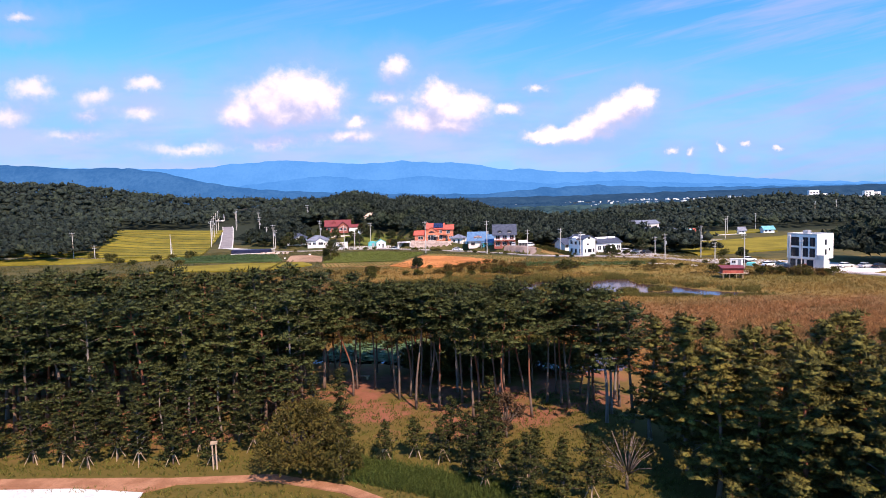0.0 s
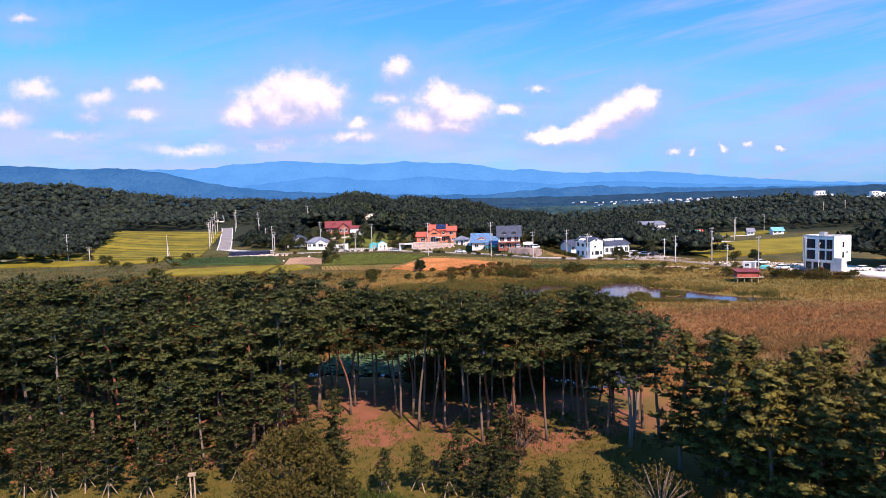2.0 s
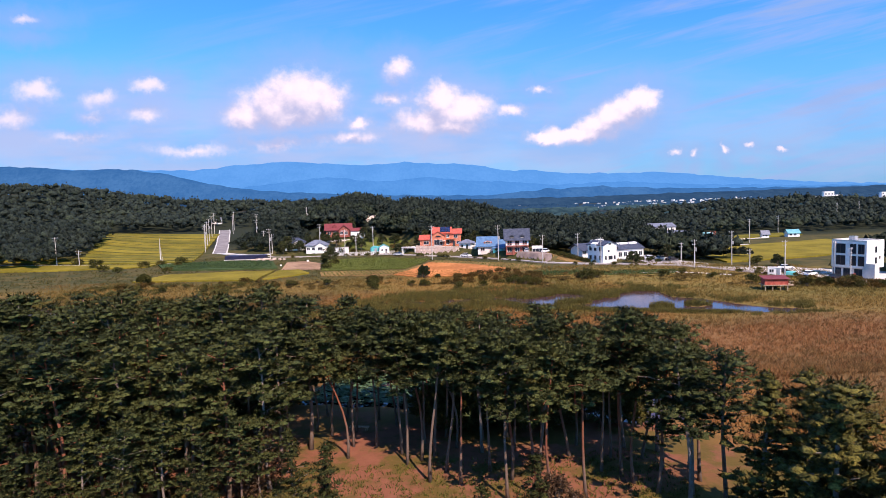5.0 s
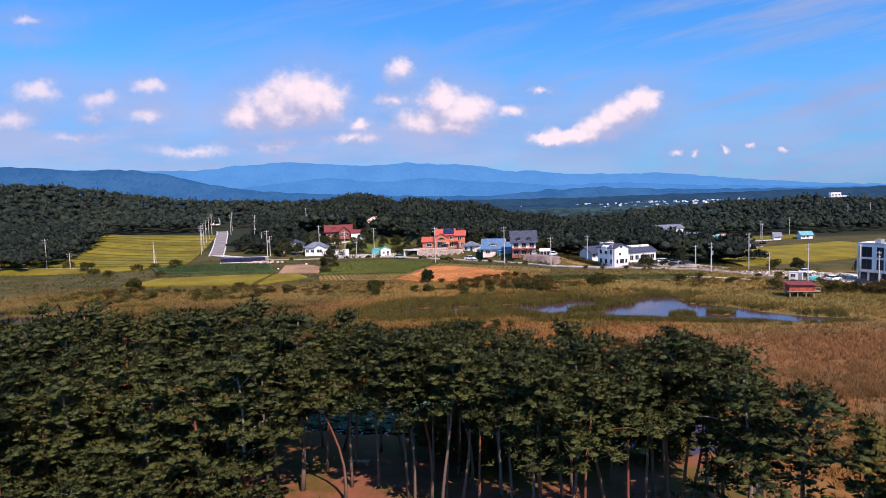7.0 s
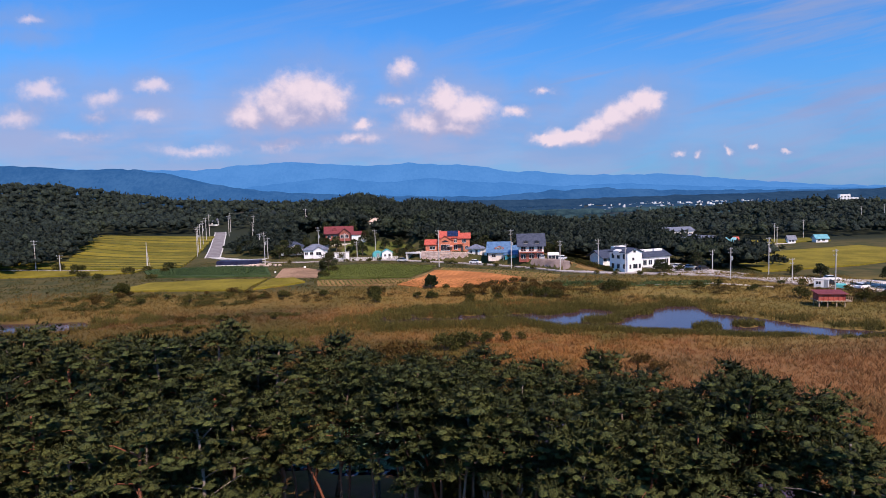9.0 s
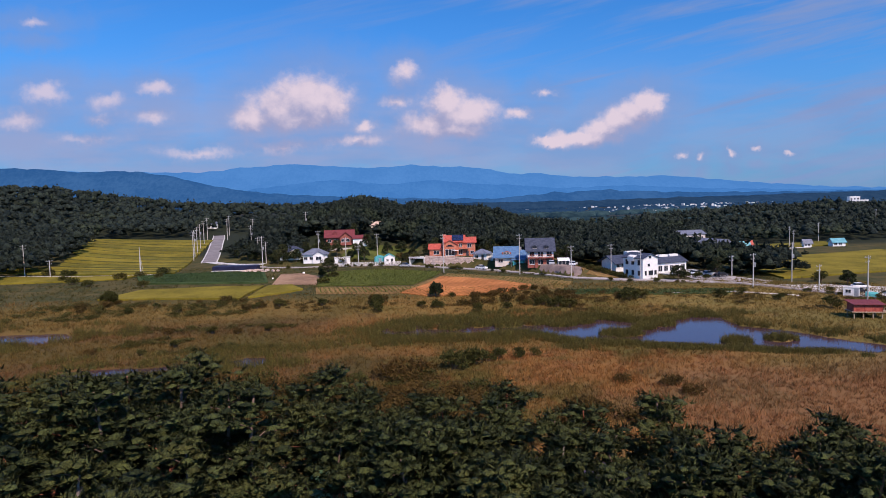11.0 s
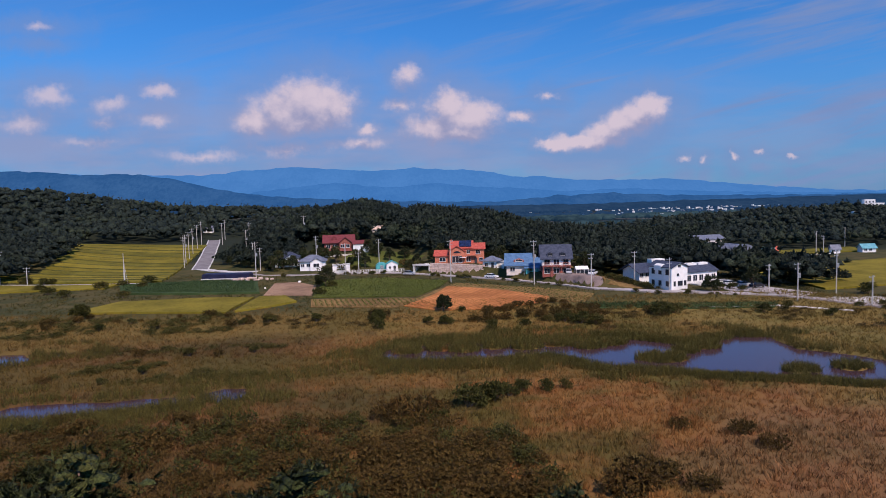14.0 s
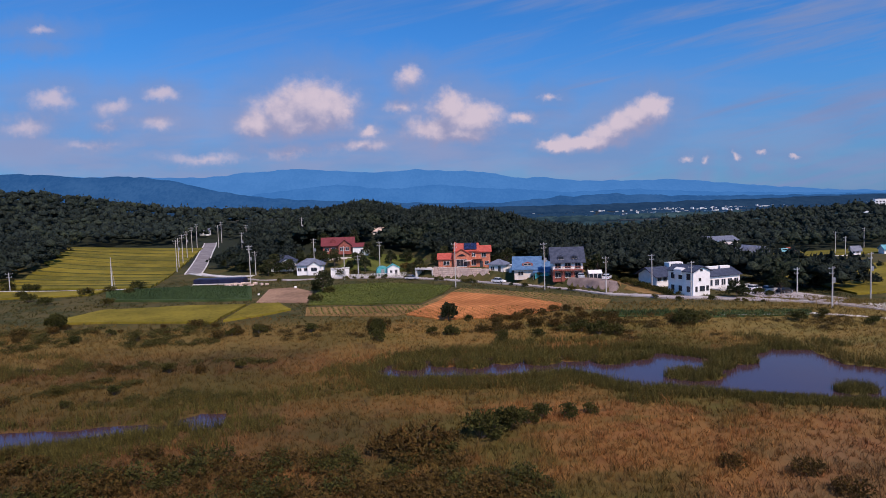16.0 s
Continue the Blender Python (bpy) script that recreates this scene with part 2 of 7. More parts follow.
M_GREEN_SHRUB = leafy("green_shrub_leaves", (0.0280, 0.0340, 0.0085), (0.0840, 0.0820, 0.0185), (0.0980, 0.0740, 0.0180))
M_DRY = leafy("dry_leaves", (0.063, 0.035, 0.020), (0.140, 0.081, 0.042))
M_GRASS = leafy("meadow_grass", (0.052, 0.064, 0.012), (0.150, 0.138, 0.026))
M_TALL_GRASS = leafy("tall_green_grass", (0.030, 0.053, 0.011), (0.090, 0.112, 0.022))
M_LOTUS = leafy("lotus_leaves", (0.055, 0.120, 0.045), (0.140, 0.210, 0.110), rough=0.5)


def wood_build(t, p):
    at = position(t)
    n1 = noise_tex(t, at, 0.035, 4.0, 0.6)
    n2 = noise_tex(t, at, 0.25, 3.0, 0.6)
    # paled, bluish leaf tones: some haze over the hills is mixed into them
    c = mix(t, island(t), (0.0145, 0.0235, 0.0215), (0.0370, 0.0500, 0.0360))
    c = mix(t, n1.step(0.52, 0.68) * 0.7, c, mix(t, island(t), (0.028, 0.042, 0.024), (0.056, 0.072, 0.036)))
    c = mix(t, n2.step(0.55, 0.75) * 0.35, c, (0.042, 0.042, 0.030))
    put(t, p.inputs["Base Color"], c)
    fine = noise_tex(t, at, 1.1, 4.0, 0.75).step(0.34, 0.66)
    put(t, p.inputs["Base Color"], mix(t, 1.0, c, mix(t, fine, (0.62, 0.64, 0.70), (1.50, 1.46, 1.36)), "MULTIPLY"))
    bump(t, p, noise_tex(t, at, 1.3, 4.0, 0.75), 1.0, 1.2)


M_WOODS = material("woodland_leaves", rough=0.75, build=wood_build, spec=0.1)


def bark_build(t, p):
    at = position(t)
    x, y, z = split(t, at)
    crust = noise_tex(t, vec(t, "MULTIPLY", at, (6.0, 6.0, 2.2)), 1.5, 5.0, 0.7)
    low = mix(t, crust, (0.075, 0.052, 0.040), (0.240, 0.170, 0.130))
    high = mix(t, crust, (0.120, 0.044, 0.026), (0.280, 0.104, 0.056))
    grey = mix(t, crust, (0.120, 0.100, 0.088), (0.280, 0.235, 0.205))
    pick = own_random(t)
    c = mix(t, (z + (crust - 0.5) * 2.0).step(1.5, 5.5), low, high)
    c = mix(t, pick.step(0.38, 0.48), c, mix(t, pick.step(0.88, 0.93), low, grey))
    put(t, p.inputs["Base Color"], c)
    bump(t, p, crust, 0.8, 0.03)


M_BARK = material("pine_bark", rough=0.9, build=bark_build, spec=0.15)
M_TWIG = mottled("grey_bark", (0.10, 0.075, 0.06), (0.20, 0.15, 0.12), 3.0)
M_STAKE = mottled("weathered_stake_wood", (0.28, 0.20, 0.13), (0.40, 0.30, 0.20), 3.0)
M_PLANK = mottled("weathered_planks", (0.30, 0.22, 0.15), (0.42, 0.32, 0.22), 2.0)
M_DIRT = mottled("orange_dirt", (0.25, 0.115, 0.058), (0.36, 0.18, 0.10), 0.5)
M_CONCRETE = mottled("pale_concrete", (0.52, 0.50, 0.47), (0.68, 0.66, 0.62), 0.35)
M_PAVING = mottled("road_concrete", (0.34, 0.30, 0.29), (0.46, 0.42, 0.40), 0.3)
M_DRIVE = mottled("pinkish_concrete", (0.21, 0.155, 0.135), (0.29, 0.22, 0.19), 0.4)
M_ASPHALT = mottled("grey_asphalt", (0.19, 0.172, 0.17), (0.26, 0.24, 0.235), 0.25)
M_WHITE = mottled("white_render", (0.78, 0.77, 0.75), (0.86, 0.85, 0.83), 0.8, speckle=0.08)
M_CREAM = mottled("cream_panels", (0.66, 0.58, 0.52), (0.76, 0.68, 0.61), 0.8, speckle=0.1)
M_BRICK = mottled("orange_red_brick", (0.48, 0.15, 0.09), (0.60, 0.22, 0.13), 1.5, speckle=0.3)
M_DARK_BRICK = mottled("dark_red_brick", (0.25, 0.075, 0.055), (0.36, 0.12, 0.09), 1.5, speckle=0.3)
M_RED_ROOF = mottled("red_roof_tiles", (0.42, 0.075, 0.05), (0.54, 0.12, 0.08), 1.2, 0.6)
M_MAROON_ROOF = mottled("maroon_roof_tiles", (0.15, 0.032, 0.036), (0.21, 0.050, 0.050), 1.2, 0.6)
M_BLUE_ROOF = mottled("blue_sheet_roof", (0.07, 0.15, 0.27), (0.11, 0.21, 0.36), 0.9, 0.45)
M_SLATE = mottled("slate_roof", (0.035, 0.045, 0.075), (0.065, 0.078, 0.115), 1.2, 0.65)
M_GREY_ROOF = mottled("pale_grey_roof", (0.12, 0.135, 0.18), (0.18, 0.20, 0.25), 0.9, 0.6)
M_SOLAR = mottled("solar_cells", (0.012, 0.018, 0.05), (0.02, 0.03, 0.08), 1.0, 0.15, spec=0.6, speckle=0.1)
M_TEAL = mottled("teal_sheet", (0.06, 0.35, 0.36), (0.10, 0.45, 0.45), 1.0, 0.6)
M_CYAN_ROOF = mottled("turquoise_sheet_roof", (0.10, 0.32, 0.38), (0.16, 0.40, 0.45), 0.5, 0.5)
M_RUST_RED = mottled("red_painted_boards", (0.30, 0.06, 0.045), (0.42, 0.10, 0.07), 1.5)
M_STONE = mottled("tan_boulders", (0.52, 0.38, 0.31), (0.68, 0.53, 0.44), 0.9, relief=0.08)
M_POLE = mottled("pole_concrete", (0.42, 0.40, 0.38), (0.54, 0.52, 0.49), 1.0)
M_STEEL = mottled("dull_steel", (0.30, 0.31, 0.33), (0.42, 0.43, 0.45), 2.0, 0.5, metal=0.5)
M_GLASS = material("window_glass", (0.02, 0.028, 0.04), 0.06, 0.0, None, 0.6)
M_FRAME = material("window_frame", (0.62, 0.61, 0.60), 0.5)
M_DARK_FRAME = material("dark_frame", (0.05, 0.05, 0.055), 0.5)
M_RUBBER = material("tyre_rubber", (0.02, 0.02, 0.02), 0.85)
M_TARP = mottled("dark_blue_sheeting", (0.012, 0.013, 0.035), (0.022, 0.025, 0.06), 0.8, 0.45)


def field_mat(name, a, b, row=0.0, turn=0.0, depth=0.12):
    """A crop or tilled field: patches, grain and, where row is given, planting rows that far apart."""
    def build(t, p):
        at = position(t)
        x, y, z = split(t, at)
        n1, n2 = noise_tex(t, at, 0.08, 4.0, 0.6), noise_tex(t, at, 1.2, 4.0, 0.65)
        c = mix(t, (n1.step(0.38, 0.62) * 0.6 + n2.step(0.3, 0.7) * 0.5).clamp(), tuple(0.72 * v for v in a), tuple(1.15 * v for v in b))
        h = n2
        if row:
            along = x * (math.cos(turn) / row) + y * (math.sin(turn) / row)
            lines = (along * (2 * math.pi)).math("SINE").step(-0.4, 0.7)
            c = mix(t, lines * 0.32, c, (a[0] * 0.55, a[1] * 0.62, a[2] * 0.5))
            h = lines + n2 * 0.6
        put(t, p.inputs["Base Color"], c)
        bump(t, p, h, 0.7, depth)
    return material(name, a, 0.92, 0.0, build, 0.1)


M_RICE = field_mat("ripe_rice", (0.160, 0.134, 0.014), (0.215, 0.172, 0.021))
M_RICE_DULL = field_mat("greening_rice", (0.124, 0.112, 0.014), (0.166, 0.142, 0.019))
M_BANK = mottled("bank_grass", (0.070, 0.076, 0.016), (0.120, 0.110, 0.024), 0.4)
M_CROP = field_mat("green_crop_rows", (0.036, 0.066, 0.022), (0.054, 0.084, 0.030), 0.9, 1.35)
M_BEAN = field_mat("green_bean_rows", (0.075, 0.098, 0.020), (0.115, 0.125, 0.028), 1.3, 0.5)
M_TILLED = field_mat("orange_tilled_soil", (0.42, 0.150, 0.045), (0.55, 0.215, 0.070), 1.4, 0.35)
M_SEEDLING = field_mat("soil_with_seedlings", (0.19, 0.115, 0.042), (0.27, 0.165, 0.06), 1.2, 0.2)
M_TAN_SOIL = field_mat("pale_tilled_soil", (0.29, 0.175, 0.11), (0.38, 0.24, 0.15), 0.9, 1.4)


def haze_glow_mat(name, colour, glow):
    """Far land; the haze that gives most of its light is painted as emission."""
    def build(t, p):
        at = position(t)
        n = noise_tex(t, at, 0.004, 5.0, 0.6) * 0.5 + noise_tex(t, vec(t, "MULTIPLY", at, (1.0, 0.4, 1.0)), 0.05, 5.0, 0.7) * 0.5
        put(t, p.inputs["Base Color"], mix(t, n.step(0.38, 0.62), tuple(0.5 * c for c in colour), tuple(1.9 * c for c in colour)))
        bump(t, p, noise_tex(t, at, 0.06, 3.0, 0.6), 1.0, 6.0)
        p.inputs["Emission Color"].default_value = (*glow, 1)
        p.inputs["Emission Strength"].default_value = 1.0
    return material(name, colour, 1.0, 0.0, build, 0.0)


M_RANGE = haze_glow_mat("distant_range", (0.008, 0.016, 0.022), (0.060, 0.235, 0.530))
M_HILLS = haze_glow_mat("distant_hills", (0.010, 0.020, 0.026), (0.017, 0.098, 0.255))
M_LOW = haze_glow_mat("low_ridges", (0.008, 0.014, 0.016), (0.010, 0.042, 0.098))
M_PLAIN_WOODS = haze_glow_mat("plain_trees", (0.018, 0.032, 0.028), (0.008, 0.026, 0.046))
M_FOOT = haze_glow_mat("distant_foothills", (0.008, 0.018, 0.024), (0.044, 0.198, 0.475))
M_GARDEN = leafy("garden_leaves", (0.014, 0.022, 0.010), (0.046, 0.056, 0.020), (0.070, 0.072, 0.022))
M_VERGE = leafy("verge_weeds", (0.034, 0.036, 0.010), (0.120, 0.100, 0.030))
M_BEAN_LEAF = leafy("bean_leaves", (0.060, 0.082, 0.016), (0.140, 0.160, 0.034))
M_CROP_LEAF = leafy("crop_leaves", (0.022, 0.048, 0.016), (0.062, 0.100, 0.034))
M_TALL_REED = leafy("green_margin_reeds", (0.050, 0.050, 0.013), (0.150, 0.130, 0.032))


# ---- building tools ----
def ss(a, b, x):
    t = min(1.0, max(0.0, (x - a) / (b - a)))
    return t * t * (3 - 2 * t)


def mound(x, y, cx, cy, rx, ry):
    return math.exp(-(((x - cx) / rx) ** 2 + ((y - cy) / ry) ** 2))


def mesh_of(name, verts, faces, mat, smooth=False):
    me = bpy.data.meshes.new(name)
    me.from_pydata(verts, [], faces)
    me.materials.append(mat)
    if smooth:
        me.polygons.foreach_set("use_smooth", [True] * len(me.polygons))
    me.update()
    return me


def tri_mesh(name, co, mat):
    """A mesh of loose triangles from an array of shape (n, 3, 3)."""
    n = len(co)
    me = bpy.data.meshes.new(name)
    me.vertices.add(3 * n)
    me.vertices.foreach_set("co", np.ascontiguousarray(co, dtype=np.float32).ravel())
    me.loops.add(3 * n)
    me.loops.foreach_set("vertex_index", np.arange(3 * n, dtype=np.int32))
    me.polygons.add(n)
    me.polygons.foreach_set("loop_start", np.arange(0, 3 * n, 3, dtype=np.int32))
    me.materials.append(mat)
    me.update(calc_edges=True)
    me.validate()
    return me


class Geo:
    """Collects the faces of one part."""

    def __init__(self):
        self.v, self.f = [], []

    def add(self, verts, faces):
        k = len(self.v)
        self.v += [tuple(p) for p in verts]
        self.f += [tuple(i + k for i in q) for q in faces]
        return self

    def box(self, x, y, z, sx, sy, sz, turn=0.0, chamfer=0.0):
        """A box whose base centre is (x, y, z)."""
        c, s = math.cos(turn), math.sin(turn)
        out = []
        rings = ((0, chamfer), (chamfer, 0), (sz - chamfer, 0), (sz, chamfer)) if chamfer else ((0, 0), (sz, 0))
        for h, inset in rings:
            for px, py in ((-1, -1), (1, -1), (1, 1), (-1, 1)):
                qx, qy = px * (sx / 2 - inset), py * (sy / 2 - inset)
                out.append((x + qx * c - qy * s, y + qx * s + qy * c, z + h))
        faces = [(3, 2, 1, 0), tuple(range(len(out) - 4, len(out)))]
        for r in range(len(rings) - 1):
            for i in range(4):
                j = (i + 1) % 4
                faces.append((4 * r + i, 4 * r + j, 4 * r + 4 + j, 4 * r + 4 + i))
        return self.add(out, faces)

    def prism(self, poly, a, b):
        """A closed outline extruded from the offset a to the offset b (both vectors)."""
        n = len(poly)
        va = [(p[0] + a[0], p[1] + a[1], p[2] + a[2]) for p in poly]
        vb = [(p[0] + b[0], p[1] + b[1], p[2] + b[2]) for p in poly]
        faces = [tuple(range(n - 1, -1, -1)), tuple(range(n, 2 * n))]
        faces += [(i, (i + 1) % n, n + (i + 1) % n, n + i) for i in range(n)]
        return self.add(va + vb, faces)

    def tube(self, path, radii, sides=6):
        path = [Vector(p) for p in path]
        out, faces = [], []
        for i, p in enumerate(path):
            d = (path[min(i + 1, len(path) - 1)] - path[max(i - 1, 0)]).normalized()
            side = d.cross(Vector((0.3, 1, 0.2))).normalized()
            up = d.cross(side)
            for k in range(sides):
                a = 2 * math.pi * k / sides
                out.append(p + (side * math.cos(a) + up * math.sin(a)) * radii[i])
        for i in range(len(path) - 1):
            for k in range(sides):
                j = (k + 1) % sides
                faces.append((i * sides + k, i * sides + j, (i + 1) * sides + j, (i + 1) * sides + k))
        faces += [tuple(range(sides - 1, -1, -1)), tuple(range(len(out) - sides, len(out)))]
        return self.add(out, faces)

    def mesh(self, name, mat, smooth=False):
        return mesh_of(name, self.v, self.f, mat, smooth)


def part(name, geo, mat, parent, label="", at=None):
    ob = new(name, geo if isinstance(geo, bpy.types.Mesh) else geo.mesh(name, mat))
    ob.parent = parent
    if at is not None:
        ob.matrix_basis = at
    return tagged(ob, label) if label else ob


def thing(name, label, category, m, group="", kind=""):
    ob = new(name)
    ob.empty_display_size = 0.3
    ob.matrix_basis = m
    return tagged(ob, label, category, group, kind)


# ---- the land ----
ROAD = [(-82, 309), (-68, 297), (-56, 288.5), (-45, 284.5), (-30, 285), (-7, 281), (9, 268), (29, 250), (42, 234), (48, 224), (60, 214.5), (77, 207.5),
        (92, 203), (104, 195), (113, 185), (122, 171), (132, 158), (150, 138)]


def road_y(x):
    for (x0, y0), (x1, y1) in zip(ROAD, ROAD[1:]):
        if x <= x1:
            return y0 + (y1 - y0) * max(0.0, (x - x0)) / (x1 - x0)
    return ROAD[-1][1]


def land_z(x, y):
    """Height of the land before the ponds are sunk into it."""
    z = 2.7 * ss(172, 212, y) * (1 - 0.85 * ss(80, 118, x))
    z += 6.5 * ss(290, 430, y) * ss(20, -70, x)
    z += 4.0 * ss(284, 330, y) * ss(-70, -45, x) * ss(-5, -25, x)
    z += (2.4 + 0.9 * ss(30, 20, x)) * ss(5.2, 8.5, y - road_y(x)) * ss(-2, 6, x) * ss(58, 52, x)
    z += 12.5 * ss(285, 390, y) * ss(-95, -10, x) * (1 - ss(5, 115, x)) * (1 - 0.6 * ss(430, 560, y))
    z += 33.0 * mound(x, y, -335, 560, 150, 105)
    z += 8.0 * mound(x, y, -188, 330, 46, 58)
    z += 6.0 * mound(x, y, -85, 560, 110, 90)
    z += 12.0 * mound(x, y, 330, 520, 150, 95)
    z += 9.5 * mound(x, y, -40, 650, 150, 90)
    return z


PONDS = [
    [(-9, 170), (-5, 177), (7, 178.5), (19, 177), (34, 176.5), (41, 176), (49, 169), (60, 175), (66, 174), (65, 163), (71, 158), (76, 148),
     (88, 138.5), (75, 139.5), (67, 142), (59, 145), (50, 148.5), (42, 151), (35, 154), (29, 156.5), (22, 164), (15, 163), (4, 163), (-6, 165)],
    [(-58, 149), (-44, 149.5), (-36, 150), (-31, 148), (-33, 145.5), (-43, 142.5), (-49, 141), (-60, 141)],
    [(-33, 150.5), (-30, 154), (-26.5, 153), (-26, 148), (-29, 147.5)],
    [(-100, 184), (-85, 183), (-76, 182.5), (-71, 175), (-79, 172), (-100, 172)], [(-73, 184), (-66, 182.5), (-66, 179), (-72, 180)],
    [(-14, 96), (-11, 109), (0, 108), (17, 105), (26, 98), (33, 93), (33, 84), (24, 84), (17, 92), (0, 92)],
]
ISLETS = [(40, 160.5, 3.0), (57.5, 150.5, 2.0), (-2.5, 172.6, 2.0), (3.2, 173.4, 1.5), (8.0, 172.2, 2.2), (14.0, 173.6, 1.7), (19.5, 172.4, 2.3), (26, 173.4, 1.8), (31.0, 171.0, 2.2), (36.0, 172.5, 1.7), (46, 164.5, 1.6), (51, 167, 1.8), (66, 151, 2.2)]


def shore(x, y):
    """Distance to the nearest water's edge, negative in the water."""
    best = 99.0
    for poly in PONDS:
        inside, d2 = False, 1e9
        for (x0, y0), (x1, y1) in zip(poly, poly[1:] + poly[:1]):
            if (y0 > y) != (y1 > y) and x < x0 + (y - y0) / (y1 - y0) * (x1 - x0):
                inside = not inside
            k = min(1, max(0, ((x - x0) * (x1 - x0) + (y - y0) * (y1 - y0)) / ((x1 - x0) ** 2 + (y1 - y0) ** 2)))
            d2 = min(d2, (x - x0 - k * (x1 - x0)) ** 2 + (y - y0 - k * (y1 - y0)) ** 2)
        best = min(best, math.sqrt(d2) * (-1 if inside else 1))
    for ix, iy, r in ISLETS:
        best = max(best, r - math.hypot((x - ix) / 1.3, y - iy))
    return best + 0.9 * noise.noise((x * 0.35, y * 0.35, 2.0))


def ground_z(x, y):
    z = land_z(x, y) + 0.10 * noise.noise((x * 0.12, y * 0.12, 0))
    if 78 < y < 190 and -105 < x < 95:
        z = z - 0.7 * ss(0.9, -1.3, shore(x, y))
    return z


def steps(stops):
    out = [stops[0][0]]
    for (a, _), (b, d) in zip(stops, stops[1:]):
        n = max(1, round((b - a) / d))
        out += [a + (b - a) * (i + 1) / n for i in range(n)]
    return out


XS = steps([(-4900, 0), (-1500, 425), (-520, 70), (-130, 12), (-96, 3), (92, 1.0), (160, 4), (520, 14), (1500, 70), (4900, 425)])
YS = steps([(-4900, 0), (-600, 430), (-40, 80), (34, 6), (80, 2), (188, 1.0), (300, 2), (360, 5), (660, 10), (1500, 70), (4950, 230)])
gv = [(x, y, ground_z(x, y)) for y in YS for x in XS]
W = len(XS)
gf = [(j * W + i, j * W + i + 1, (j + 1) * W + i + 1, (j + 1) * W + i) for j in range(len(YS) - 1) for i in range(W - 1)]
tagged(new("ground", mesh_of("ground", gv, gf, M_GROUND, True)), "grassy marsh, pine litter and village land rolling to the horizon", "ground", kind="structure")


def sheet(name, poly, lift, mat, grid=5.0, skirt=0.4, floor=None, wobble=0.0):
    """A sheet that lies on the land, with edges that go down into it."""
    bm = bmesh.new()
    pts = []
    for (x0, y0), (x1, y1) in zip(poly, poly[1:] + poly[:1]):
        n = max(1, int(math.hypot(x1 - x0, y1 - y0) / grid))
        for i in range(n):
            x, y = x0 + (x1 - x0) * i / n, y0 + (y1 - y0) * i / n
            w = noise.noise_vector((x * 0.3, y * 0.3, 4.0)) * wobble
            pts.append((x + w.x, y + w.y))
    bm.faces.new([bm.verts.new((x, y, 0)) for x, y in pts])
    for axis in (0, 1):
        lo, hi = min(p[axis] for p in pts), max(p[axis] for p in pts)
        k = lo + grid
        while k < hi:
            co, no = [0, 0, 0], [0, 0, 0]
            co[axis], no[axis] = k, 1
            bmesh.ops.bisect_plane(bm, geom=bm.verts[:] + bm.edges[:] + bm.faces[:], plane_co=co, plane_no=no)
            k += grid
    rim = [e for e in bm.edges if e.is_boundary]
    for v in bm.verts:
        v.co.z = (land_z(v.co.x, v.co.y) if floor is None else floor) + lift
    if skirt:
        low = bmesh.ops.extrude_edge_only(bm, edges=rim)["geom"]
        for v in (g for g in low if isinstance(g, bmesh.types.BMVert)):
            v.co.z -= skirt + lift
    bmesh.ops.recalc_face_normals(bm, faces=bm.faces[:])
    me = bpy.data.meshes.new(name)
    bm.to_mesh(me)
    bm.free()
    me.materials.append(mat)
    return new(name, me)


for k, poly in enumerate(PONDS):
    cx, cy = sum(p[0] for p in poly) / len(poly), sum(p[1] for p in poly) / len(poly)
    xs, ys = [p[0] for p in poly], [p[1] for p in poly]
    wide = [(min(xs) - 2, min(ys) - 2), (max(xs) + 2, min(ys) - 2), (max(xs) + 2, max(ys) + 2), (min(xs) - 2, max(ys) + 2)]
    w = new("water", mesh_of("water", [(x, y, -0.22 - 0.006 * k + (0.2 if cy > 176 else 0)) for x, y in wide], [tuple(range(len(wide)))], M_WATER))
    tagged(w, "still dark pond water mirroring the blue sky" if k != 5 else "shaded pond water under the pines with lotus leaves", "pond", kind="structure")

# ---- road, walls, fields ----


def ribbon(name, line, a, b, lift, mat, thick=0.3, step=4.0):
    """A strip along a line between two sideways offsets, with thickness."""
    pts = []
    for (x0, y0), (x1, y1) in zip(line, line[1:]):
        n = max(1, int(math.hypot(x1 - x0, y1 - y0) / step))
        pts += [(x0 + (x1 - x0) * i / n, y0 + (y1 - y0) * i / n) for i in range(n)]
    pts.append(line[-1])
    verts, faces = [], []
    for i, (x, y) in enumerate(pts):
        (xa, ya), (xb, yb) = pts[max(0, i - 1)], pts[min(len(pts) - 1, i + 1)]
        d = Vector((xb - xa, yb - ya)).normalized()
        nx, ny = -d.y, d.x
        z = land_z(x, y) + lift
        for o, dz in ((a, -thick), (a, 0), (b, 0), (b, -thick)):
            verts.append((x + nx * o, y + ny * o, z + dz))
        if i:
            k = 4 * i
            faces += [(k - 4, k - 3, k + 1, k), (k - 3, k - 2, k + 2, k + 1), (k - 2, k - 1, k + 3, k + 2)]
    faces += [(0, 1, 2, 3), (len(verts) - 1, len(verts) - 2, len(verts) - 3, len(verts) - 4)]
    return new(name, mesh_of(name, verts, faces, mat))


